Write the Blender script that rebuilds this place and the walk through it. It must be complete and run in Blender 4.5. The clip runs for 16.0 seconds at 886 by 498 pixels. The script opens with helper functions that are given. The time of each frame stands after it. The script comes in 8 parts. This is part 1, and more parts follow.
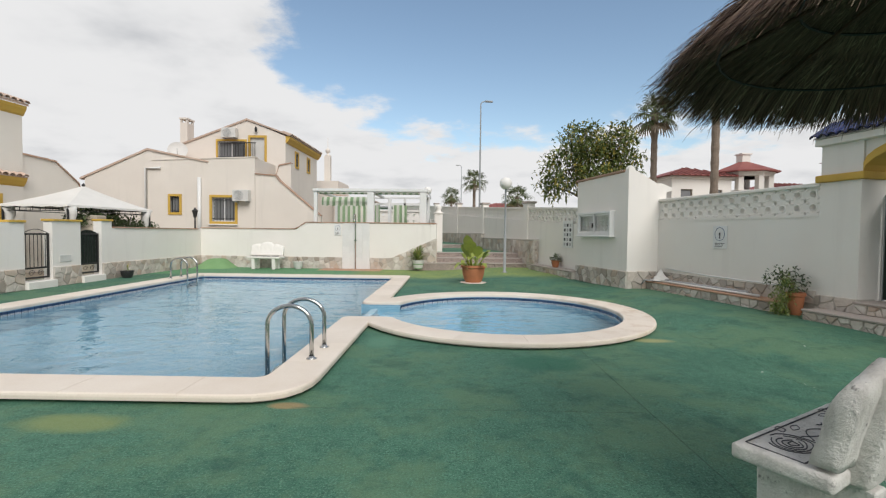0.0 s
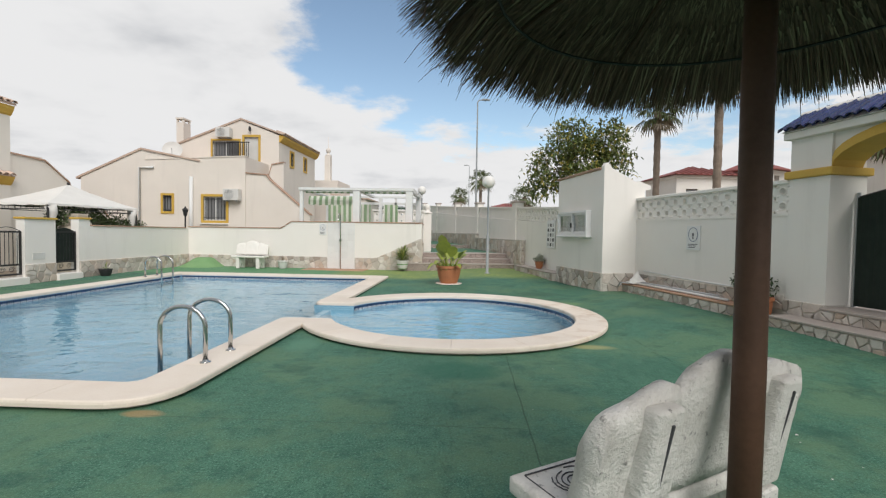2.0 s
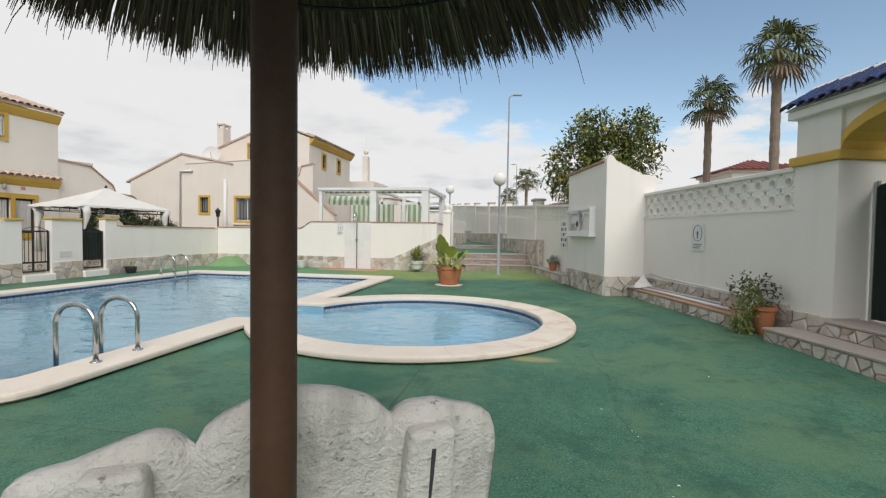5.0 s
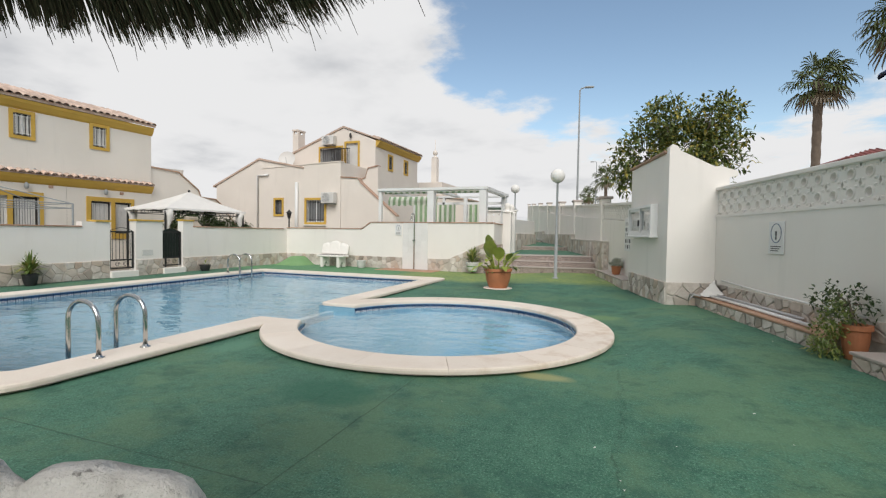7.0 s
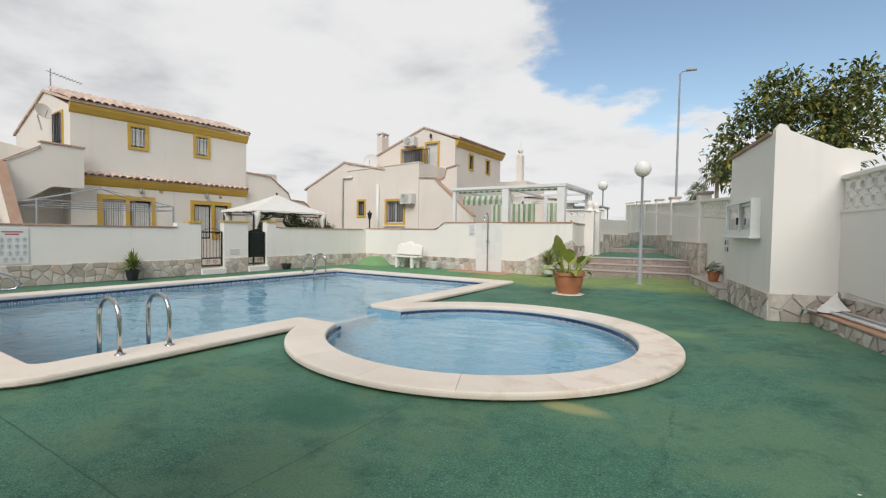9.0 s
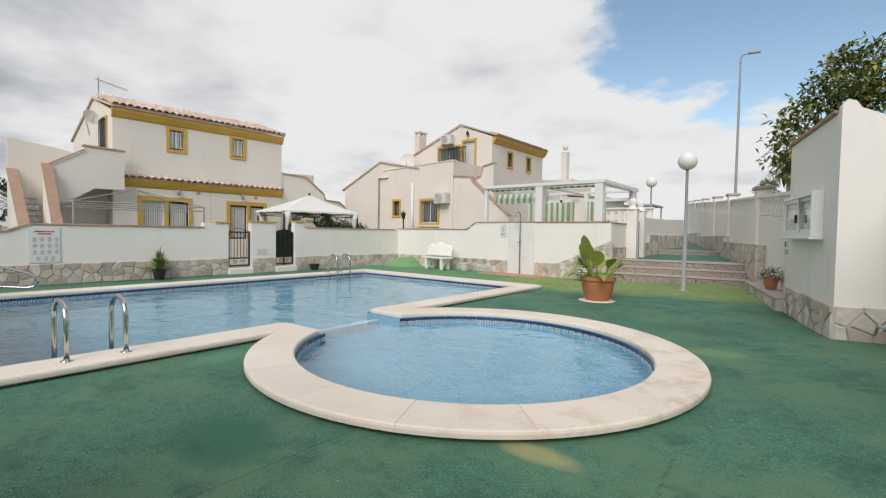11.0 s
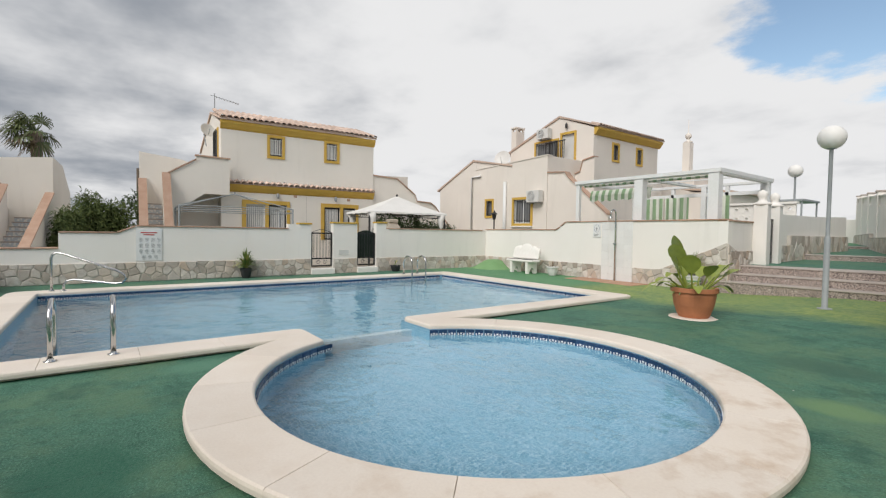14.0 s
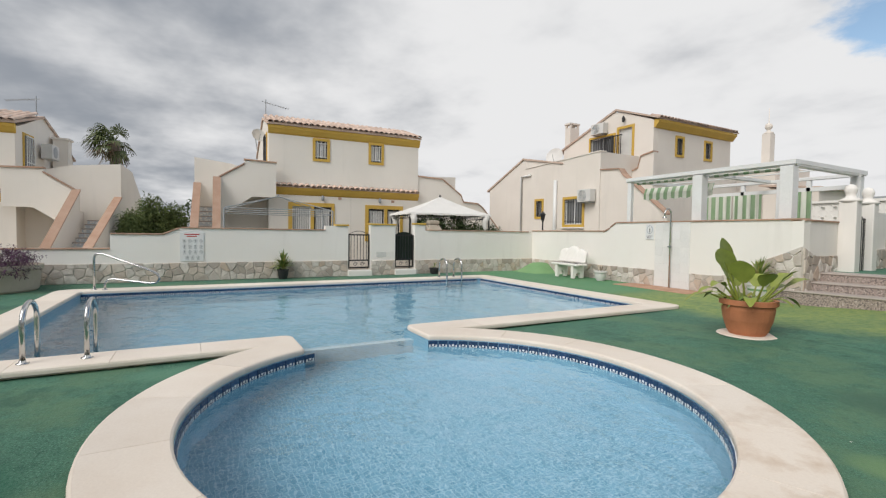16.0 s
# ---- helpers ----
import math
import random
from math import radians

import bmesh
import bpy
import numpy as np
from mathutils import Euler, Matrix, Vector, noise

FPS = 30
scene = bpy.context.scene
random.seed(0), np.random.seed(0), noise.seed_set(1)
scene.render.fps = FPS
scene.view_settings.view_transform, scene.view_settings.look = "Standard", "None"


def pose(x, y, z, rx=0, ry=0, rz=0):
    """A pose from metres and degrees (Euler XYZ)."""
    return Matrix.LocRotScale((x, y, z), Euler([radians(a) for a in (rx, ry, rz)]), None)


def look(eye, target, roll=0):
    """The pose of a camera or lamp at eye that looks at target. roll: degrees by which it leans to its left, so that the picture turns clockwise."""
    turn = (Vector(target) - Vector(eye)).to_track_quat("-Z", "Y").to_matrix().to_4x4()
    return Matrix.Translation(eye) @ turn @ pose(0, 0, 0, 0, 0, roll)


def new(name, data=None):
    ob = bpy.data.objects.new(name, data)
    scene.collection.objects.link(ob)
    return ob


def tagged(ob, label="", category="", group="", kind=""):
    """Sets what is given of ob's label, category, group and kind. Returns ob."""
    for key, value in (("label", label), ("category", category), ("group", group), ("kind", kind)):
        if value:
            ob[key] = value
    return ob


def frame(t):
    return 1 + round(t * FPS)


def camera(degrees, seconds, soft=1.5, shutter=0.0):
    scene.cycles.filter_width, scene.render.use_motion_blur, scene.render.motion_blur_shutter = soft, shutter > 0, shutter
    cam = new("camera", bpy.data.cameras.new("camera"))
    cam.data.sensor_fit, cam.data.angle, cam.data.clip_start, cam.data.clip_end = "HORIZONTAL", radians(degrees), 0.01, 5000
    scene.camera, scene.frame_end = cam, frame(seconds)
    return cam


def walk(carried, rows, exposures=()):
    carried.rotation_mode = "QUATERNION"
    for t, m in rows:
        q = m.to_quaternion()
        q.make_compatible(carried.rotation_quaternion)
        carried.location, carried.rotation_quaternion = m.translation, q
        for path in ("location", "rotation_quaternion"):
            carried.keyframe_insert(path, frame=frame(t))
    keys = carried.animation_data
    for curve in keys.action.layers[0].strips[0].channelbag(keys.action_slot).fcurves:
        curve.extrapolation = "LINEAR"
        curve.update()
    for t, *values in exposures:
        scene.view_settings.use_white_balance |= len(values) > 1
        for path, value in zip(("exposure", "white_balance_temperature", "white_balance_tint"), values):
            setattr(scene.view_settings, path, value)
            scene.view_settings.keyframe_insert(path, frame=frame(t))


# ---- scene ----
cam = camera(88.06, 16.0, soft=1.25)
ROWS = [
    (0.0, 0.214, -0.145, 1.341, 0.80, -1.98, -0.64),
    (0.5, 0.485, -0.071, 1.335, 1.31, -1.94, -0.71),
    (1.0, 0.757, 0.010, 1.330, 1.93, -1.91, -0.77),
    (1.5, 1.017, 0.093, 1.330, 2.39, -1.91, -0.83),
    (2.0, 1.297, 0.176, 1.331, 2.93, -1.94, -0.88),
    (2.5, 1.547, 0.256, 1.328, 3.64, -1.93, -0.91),
    (3.0, 1.812, 0.365, 1.320, 4.48, -1.90, -0.93),
    (3.5, 2.055, 0.442, 1.308, 5.46, -1.86, -0.95),
    (6.0, 3.105, 1.096, 1.318, 14.89, -1.98, -0.86),
    (6.5, 3.252, 1.253, 1.316, 17.47, -1.96, -0.91),
    (7.0, 3.397, 1.438, 1.310, 20.46, -1.95, -0.89),
    (7.5, 3.505, 1.630, 1.305, 23.45, -1.94, -0.88),
    (8.0, 3.628, 1.846, 1.304, 26.76, -1.94, -0.90),
    (8.5, 3.717, 2.048, 1.303, 29.57, -1.96, -0.90),
    (9.0, 3.802, 2.293, 1.301, 32.31, -2.00, -0.90),
    (11.5, 4.063, 3.508, 1.293, 40.35, -1.98, -0.92),
    (12.0, 4.079, 3.762, 1.286, 42.26, -1.96, -0.87),
    (12.5, 4.148, 4.004, 1.285, 44.64, -1.98, -0.83),
    (13.0, 4.169, 4.253, 1.282, 47.64, -1.98, -0.82),
    (13.5, 4.176, 4.475, 1.281, 50.55, -2.00, -0.83),
    (14.0, 4.191, 4.724, 1.285, 53.50, -2.02, -0.85),
    (14.5, 4.214, 4.966, 1.289, 55.99, -2.03, -0.87),
    (15.0, 4.198, 5.208, 1.290, 58.25, -2.00, -0.87),
    (15.5, 4.176, 5.430, 1.292, 59.97, -1.96, -0.87),
    (16.0, 4.181, 5.681, 1.300, 61.59, -1.95, -0.85),
]
walk(cam, [(t, pose(x, y, z, 90 + pitch, roll, yaw)) for t, x, y, z, yaw, pitch, roll in ROWS])

# ---- world and light ----
SUN_EL, SUN_AZ = 41.0, 158.0        # degrees; azimuth clockwise from +y
world = bpy.data.worlds.new("sky_world")
scene.world = world
world.use_nodes = True
wn, wl = world.node_tree.nodes, world.node_tree.links
for n_ in list(wn):
    wn.remove(n_)


def wnode(kind, **props):
    n = wn.new(kind)
    for k, v in props.items():
        if k == "operation":
            n.operation = v
        elif k == "blend_type":
            n.blend_type = v
    return n


def wmath(op, a, b, c=None):
    n = wnode("ShaderNodeMath", operation=op)
    for i, v in enumerate((a, b, c)):
        if v is None:
            continue
        if isinstance(v, (int, float)):
            n.inputs[i].default_value = v
        else:
            wl.new(v, n.inputs[i])
    return n.outputs[0]


def wmap(v, a, b, c, d):
    n = wn.new("ShaderNodeMapRange")
    n.interpolation_type = "SMOOTHSTEP"
    wl.new(v, n.inputs[0])
    for i, x in enumerate((a, b, c, d)):
        n.inputs[i + 1].default_value = x
    return n.outputs[0]


def wmix(f, a, b):
    n = wn.new("ShaderNodeMix")
    n.data_type = "RGBA"
    wl.new(f, n.inputs[0])
    for i, v in ((6, a), (7, b)):
        if isinstance(v, tuple):
            n.inputs[i].default_value = (*v, 1)
        else:
            wl.new(v, n.inputs[i])
    return n.outputs[2]


sky = wn.new("ShaderNodeTexSky")
sky.sky_type = "NISHITA"
sky.sun_disc = False
sky.sun_elevation, sky.sun_rotation = radians(SUN_EL), radians(SUN_AZ)
sky.air_density, sky.dust_density, sky.ozone_density = 1.0, 0.6, 1.2
tc = wn.new("ShaderNodeTexCoord")
sep = wn.new("ShaderNodeSeparateXYZ")
wl.new(tc.outputs["Generated"], sep.inputs[0])
# the cloud sheet: directions cast on a flat layer far above
hz = wmath("MAXIMUM", sep.outputs[2], 0.03)
den = wmath("ADD", hz, 0.18)
cx, cy = wmath("DIVIDE", sep.outputs[0], den), wmath("DIVIDE", sep.outputs[1], den)
com = wn.new("ShaderNodeCombineXYZ")
wl.new(cx, com.inputs[0]), wl.new(cy, com.inputs[1])


def wnoise(scale, detail, off, rough=0.55):
    n = wn.new("ShaderNodeTexNoise")
    mp = wn.new("ShaderNodeMapping")
    mp.inputs["Location"].default_value = off
    wl.new(com.outputs[0], mp.inputs[0]), wl.new(mp.outputs[0], n.inputs["Vector"])
    n.inputs["Scale"].default_value, n.inputs["Detail"].default_value, n.inputs["Roughness"].default_value = scale, detail, rough
    return n.outputs[0]


big, fine = wnoise(0.9, 3, (3.1, 1.7, 0)), wnoise(2.6, 8, (0.4, 7.3, 0), 0.6)
dot = wn.new("ShaderNodeVectorMath")
dot.operation = "DOT_PRODUCT"
wl.new(tc.outputs["Generated"], dot.inputs[0])
gap = Vector((0.26, 0.84, 0.48)).normalized()      # the blue gap in the clouds
dot.inputs[1].default_value = gap
clear = wmap(dot.outputs["Value"], 0.69, 0.96, 0.0, 1.0)
low = wmap(sep.outputs[2], 0.10, 0.36, 0.46, 0.0)    # banks of cloud above the horizon
amount = wmath("SUBTRACT", wmath("ADD", wmath("MULTIPLY_ADD", big, 0.35, wmath("MULTIPLY", fine, 0.95)), low), wmath("MULTIPLY", clear, 0.66))
puffs = wmap(wnoise(3.4, 6, (9.2, 4.4, 0), 0.6), 0.60, 0.74, 0.0, 0.55)
cover = wmap(wmath("ADD", amount, wmath("MULTIPLY", puffs, 0.5)), 0.22, 0.42, 0.0, 1.0)
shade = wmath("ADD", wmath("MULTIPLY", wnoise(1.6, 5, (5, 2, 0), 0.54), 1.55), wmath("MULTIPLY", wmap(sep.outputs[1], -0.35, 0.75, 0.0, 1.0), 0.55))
grey = wmap(shade, 0.52, 1.36, 0.0, 1.0)
cloud = wmix(grey, (2.9, 3.15, 3.55), (8.0, 8.0, 8.05))
lift = wn.new("ShaderNodeMix")
lift.data_type, lift.blend_type = "RGBA", "MULTIPLY"
lift.inputs[0].default_value = 1.0
wl.new(sky.outputs[0], lift.inputs[6])
lift.inputs[7].default_value = (1.65, 1.6, 1.45, 1)      # thin bright haze in the open sky
total = wmix(cover, lift.outputs[2], cloud)
bg, wout = wn.new("ShaderNodeBackground"), wn.new("ShaderNodeOutputWorld")
bg.inputs["Strength"].default_value = 0.103
wl.new(total, bg.inputs[0]), wl.new(bg.outputs[0], wout.inputs[0])

sun = new("sun", bpy.data.lights.new("sun", "SUN"))
sun.data.energy, sun.data.angle, sun.data.color = 2.65, radians(42), (1.0, 0.965, 0.925)
az, el = radians(SUN_AZ), radians(SUN_EL)
sun.matrix_world = look((0, 0, 30), Vector((0, 0, 30)) - Vector((math.sin(az) * math.cos(el), math.cos(az) * math.cos(el), math.sin(el))))


# ---- materials ----
class Nodes:
    def __init__(self, name):
        self.mat = bpy.data.materials.new(name)
        self.mat.use_nodes = True
        self.n, self.l = self.mat.node_tree.nodes, self.mat.node_tree.links
        self.b = self.n["Principled BSDF"]
        geo = self.n.new("ShaderNodeNewGeometry")
        self.pos = geo.outputs["Position"]
        self.geo = geo

    def noise(self, scale, detail=4, rough=0.55, vec=None, stretch=None):
        t = self.n.new("ShaderNodeTexNoise")
        v = vec or self.pos
        if stretch:
            m = self.n.new("ShaderNodeMapping")
            m.inputs["Scale"].default_value = stretch
            self.l.new(v, m.inputs[0])
            v = m.outputs[0]
        self.l.new(v, t.inputs["Vector"])
        t.inputs["Scale"].default_value, t.inputs["Detail"].default_value, t.inputs["Roughness"].default_value = scale, detail, rough
        return t.outputs[0]

    def ramp(self, v, a, b, c=0.0, d=1.0):
        m = self.n.new("ShaderNodeMapRange")
        self.l.new(v, m.inputs[0])
        for i, x in enumerate((a, b, c, d)):
            m.inputs[i + 1].default_value = x
        return m.outputs[0]

    def mix(self, f, a, b, kind="MIX"):
        m = self.n.new("ShaderNodeMix")
        m.data_type, m.blend_type = "RGBA", kind
        for i, v in ((0, f), (6, a), (7, b)):
            if isinstance(v, tuple):
                m.inputs[i].default_value = (*v, 1)
            elif isinstance(v, (int, float)):
                m.inputs[i].default_value = v
            else:
                self.l.new(v, m.inputs[i])
        return m.outputs[2]

    def math(self, op, a, b=0.0):
        m = self.n.new("ShaderNodeMath")
        m.operation = op
        for i, v in ((0, a), (1, b)):
            if isinstance(v, (int, float)):
                m.inputs[i].default_value = v
            else:
                self.l.new(v, m.inputs[i])
        return m.outputs[0]

    def xyz(self):
        s = self.n.new("ShaderNodeSeparateXYZ")
        self.l.new(self.pos, s.inputs[0])
        return s.outputs

    def bump(self, v, strength, dist=0.01, prev=None):
        b = self.n.new("ShaderNodeBump")
        b.inputs["Strength"].default_value, b.inputs["Distance"].default_value = strength, dist
        self.l.new(v, b.inputs["Height"])
        if prev:
            self.l.new(prev, b.inputs["Normal"])
        return b.outputs[0]

    def random(self):
        return self.n.new("ShaderNodeObjectInfo").outputs["Random"]

    def done(self, color, rough, normal=None, metal=0.0, spec=None):
        if isinstance(color, tuple):
            self.b.inputs["Base Color"].default_value = (*color, 1)
        else:
            self.l.new(color, self.b.inputs["Base Color"])
        if isinstance(rough, (int, float)):
            self.b.inputs["Roughness"].default_value = rough
        else:
            self.l.new(rough, self.b.inputs["Roughness"])
        self.b.inputs["Metallic"].default_value = metal
        if spec is not None:
            self.b.inputs["Specular IOR Level"].default_value = spec
        if normal:
            self.l.new(normal, self.b.inputs["Normal"])
        return self.mat


def surface(name, a, b, big=0.8, small=25.0, rough=0.8, bump=0.2, dist=0.004, metal=0.0, vary=0.0, spec=None):
    """Two tones in large patches, fine grain, small relief; vary: tone from piece to piece."""
    k = Nodes(name)
    col = k.mix(k.ramp(k.noise(big, 5), 0.3, 0.72), a, b)
    grain = k.noise(small, 5, 0.65)
    col = k.mix(k.ramp(grain, 0.25, 0.75, 0.0, 0.35), col, tuple(x * 0.72 for x in a))
    if vary:
        col = k.mix(1.0, col, k.mix(k.random(), (1 - vary,) * 3, (1 + vary * 0.6,) * 3), "MULTIPLY")
    return k.done(col, k.ramp(grain, 0.2, 0.8, rough - 0.08, min(1.0, rough + 0.08)), k.bump(grain, bump, dist) if bump else None, metal, spec)


def plaster(name, a, b, streak=0.25):
    k = Nodes(name)
    col = k.mix(k.ramp(k.noise(0.55, 5), 0.3, 0.75), a, b)
    st = k.noise(1.0, 6, 0.6, stretch=(3.2, 3.2, 0.35))
    col = k.mix(k.ramp(st, 0.56, 0.82, 0.0, streak), col, tuple(x * 0.62 for x in b))
    g = k.noise(70, 3, 0.6)
    return k.done(col, 0.9, k.bump(g, 0.25, 0.004), spec=0.25)


WHITE = plaster("white_wall_paint", (0.84, 0.81, 0.765), (0.78, 0.745, 0.695), 0.22)
CREAM = plaster("cream_house_paint", (0.82, 0.77, 0.70), (0.75, 0.70, 0.63), 0.2)
BEIGE = plaster("beige_house_render", (0.78, 0.72, 0.65), (0.70, 0.64, 0.575), 0.2)
YELLOW = surface("ochre_yellow_paint", (0.64, 0.41, 0.075), (0.56, 0.35, 0.065), 2, 40, 0.7, 0.1)
TERRA = surface("terracotta_coping", (0.42, 0.255, 0.175), (0.52, 0.36, 0.265), 2.5, 30, 0.85, 0.3, vary=0.2)
ROOF = surface("weathered_clay_tile", (0.56, 0.40, 0.31), (0.70, 0.56, 0.47), 3, 30, 0.85, 0.3, vary=0.25)
REDROOF = surface("red_roof_tile", (0.24, 0.07, 0.06), (0.32, 0.11, 0.09), 1, 12, 0.7, 0.3, vary=0.2)
BLUETILE = surface("glazed_blue_tile", (0.012, 0.018, 0.085), (0.022, 0.032, 0.125), 5, 30, 0.25, 0.1, vary=0.35)


def coping_material():
    """Cream cast stone with faint brown water stains."""
    k = Nodes("cream_cast_stone")
    n1, n2, g = k.noise(0.8, 6, 0.6), k.noise(3.5, 7, 0.65), k.noise(60, 4, 0.6)
    col = k.mix(k.ramp(n1, 0.35, 0.7), (0.80, 0.72, 0.63), (0.73, 0.635, 0.535))
    x, y, z = k.xyz()
    side = k.ramp(x, 1.6, 3.2, 0.15, 1.0)
    col = k.mix(k.math("MULTIPLY", k.ramp(n2, 0.48, 0.72, 0.0, 0.75), side), col, (0.50, 0.345, 0.225))
    col = k.mix(k.ramp(g, 0.35, 0.8, 0.0, 0.22), col, (0.55, 0.46, 0.38))
    col = k.mix(1.0, col, k.mix(k.random(), (0.95, 0.95, 0.95), (1.03, 1.03, 1.03)), "MULTIPLY")
    return k.done(col, 0.75, k.bump(g, 0.3, 0.004))


def concrete_material():
    """White cast concrete with pits, dirt and worn grey patches."""
    k = Nodes("white_cast_concrete")
    n1, n2, g = k.noise(6, 6, 0.65), k.noise(26, 5, 0.7), k.noise(95, 3, 0.6)
    st = k.noise(5.0, 6, 0.6, stretch=(2.0, 2.0, 0.4))
    col = k.mix(k.ramp(n1, 0.35, 0.7), (0.74, 0.72, 0.68), (0.60, 0.575, 0.53))
    col = k.mix(k.ramp(st, 0.52, 0.72, 0.0, 0.65), col, (0.36, 0.34, 0.31))
    pit = k.ramp(n2, 0.60, 0.68)
    col = k.mix(k.math("MULTIPLY", pit, 0.75), col, (0.16, 0.15, 0.14))
    return k.done(col, 0.95, k.bump(g, 0.5, 0.006, k.bump(n2, 0.9, 0.02)))


COPING, CONCRETE = coping_material(), concrete_material()
PLANTER = surface("sand_concrete", (0.52, 0.45, 0.36), (0.45, 0.39, 0.31), 3, 60, 0.9, 0.4)
GROUT = surface("sandy_mortar", (0.60, 0.56, 0.50), (0.50, 0.46, 0.41), 4, 60, 0.95, 0.5)
STEEL = surface("polished_steel", (0.62, 0.62, 0.61), (0.52, 0.52, 0.51), 3, 30, 0.18, 0.0, metal=1.0)
GREYMETAL = surface("grey_painted_metal", (0.36, 0.38, 0.39), (0.30, 0.32, 0.33), 3, 40, 0.5, 0.05)
BLACKIRON = surface("black_wrought_iron", (0.015, 0.015, 0.016), (0.03, 0.03, 0.03), 4, 40, 0.45, 0.1)
WHITEMETAL = surface("white_lacquered_metal", (0.80, 0.80, 0.79), (0.74, 0.74, 0.72), 2, 30, 0.4, 0.02)
PLASTIC = surface("off_white_plastic", (0.70, 0.69, 0.66), (0.62, 0.61, 0.58), 3, 30, 0.5, 0.02)
# near-black: unlit-room shade put into the colour; plain dark on the gazebo finial
DARK = surface("dark_room_shade_and_finial", (0.03, 0.03, 0.032), (0.05, 0.048, 0.045), 1, 20, 0.8, 0.0)
CURTAIN = surface("pale_curtain_cloth", (0.72, 0.71, 0.69), (0.58, 0.57, 0.55), 3, 60, 0.9, 0.2)
CANVAS = surface("white_canvas", (0.80, 0.78, 0.74), (0.72, 0.70, 0.66), 2, 80, 0.9, 0.15)
POT = surface("terracotta_pot", (0.50, 0.19, 0.085), (0.42, 0.16, 0.075), 6, 50, 0.7, 0.25)
BLACKPOT = surface("black_plastic_pot", (0.02, 0.02, 0.022), (0.03, 0.03, 0.03), 5, 40, 0.5, 0.1)
SOIL = surface("dark_soil", (0.05, 0.035, 0.025), (0.09, 0.065, 0.045), 20, 60, 1.0, 0.8, 0.02)
NETTING = surface("dark_green_screen", (0.012, 0.022, 0.016), (0.022, 0.035, 0.026), 6, 150, 0.9, 0.6, 0.01)


def terrazzo():
    """Brown cast stone with dark and pale chips."""
    k = Nodes("speckled_step_terrazzo")
    a, b = k.noise(38, 2, 0.5), k.noise(55, 2, 0.5)
    col = k.mix(k.ramp(k.noise(2, 5), 0.3, 0.7), (0.38, 0.31, 0.27), (0.31, 0.25, 0.22))
    col = k.mix(k.ramp(a, 0.52, 0.58, 0.0, 0.85), col, (0.10, 0.08, 0.075))
    col = k.mix(k.ramp(b, 0.58, 0.64, 0.0, 0.8), col, (0.62, 0.54, 0.48))
    return k.done(col, 0.75, k.bump(a, 0.2, 0.004))


GRANITE = terrazzo()
# pale stone; on terrazzo steps it also paints the light on tread tops
NOSING = surface("pale_stone_lit_treads", (0.47, 0.41, 0.37), (0.41, 0.355, 0.32), 3, 40, 0.8, 0.2)
TRUNKWOOD = surface("palm_trunk_bark", (0.20, 0.155, 0.12), (0.30, 0.24, 0.19), 6, 20, 0.95, 0.8, 0.03)
BARK = surface("grey_brown_bark", (0.13, 0.10, 0.075), (0.19, 0.155, 0.12), 5, 30, 0.95, 0.7, 0.02)
POLE = surface("dark_stained_timber", (0.062, 0.027, 0.014), (0.092, 0.042, 0.022), 3, 40, 0.65, 0.3)
EARTH = surface("dry_earth", (0.26, 0.22, 0.17), (0.34, 0.29, 0.23), 0.2, 8, 0.95, 0.4, 0.03)
PATCHCLAY = surface("terracotta_floor_tile", (0.44, 0.25, 0.16), (0.52, 0.33, 0.23), 3, 40, 0.75, 0.15, vary=0.1)
INK = surface("dark_print_ink", (0.05, 0.05, 0.055), (0.07, 0.07, 0.075), 9, 40, 0.7, 0.0)
BLUEINK = surface("blue_print_ink", (0.05, 0.09, 0.20), (0.06, 0.10, 0.22), 9, 40, 0.7, 0.0)
REDINK = surface("red_print_ink", (0.50, 0.05, 0.04), (0.45, 0.05, 0.04), 9, 40, 0.7, 0.0)
PAPER = surface("white_sign_panel", (0.80, 0.80, 0.79), (0.75, 0.75, 0.74), 3, 40, 0.5, 0.0)
GREENMAT = surface("faded_light_green_cover", (0.16, 0.31, 0.13), (0.21, 0.36, 0.165), 3, 40, 0.85, 0.4)
TILEWHITE = surface("white_glazed_tile", (0.82, 0.81, 0.79), (0.78, 0.77, 0.75), 3, 20, 0.25, 0.0, vary=0.04)
HOSE = surface("grey_pipe_plastic", (0.50, 0.50, 0.50), (0.42, 0.42, 0.43), 3, 30, 0.5, 0.05)


def stone_material():
    k = Nodes("natural_cladding_stone")
    r = k.random()
    ramp = k.n.new("ShaderNodeValToRGB")
    ramp.color_ramp.interpolation = "LINEAR"
    cols = [(0.0, (0.36, 0.31, 0.26)), (0.3, (0.55, 0.50, 0.45)), (0.55, (0.68, 0.64, 0.585)), (0.8, (0.53, 0.42, 0.33)), (1.0, (0.76, 0.72, 0.67))]
    for i, (p, c) in enumerate(cols):
        e = ramp.color_ramp.elements[i] if i < 2 else ramp.color_ramp.elements.new(p)
        e.position, e.color = p, (*c, 1)
    k.l.new(r, ramp.inputs[0])
    n1, n2 = k.noise(7, 6, 0.65), k.noise(40, 4, 0.6)
    col = k.mix(k.ramp(n1, 0.40, 0.72, 0.0, 0.6), ramp.outputs[0], (0.36, 0.30, 0.25))
    return k.done(col, 0.85, k.bump(n2, 0.5, 0.006, k.bump(n1, 0.7, 0.02)))


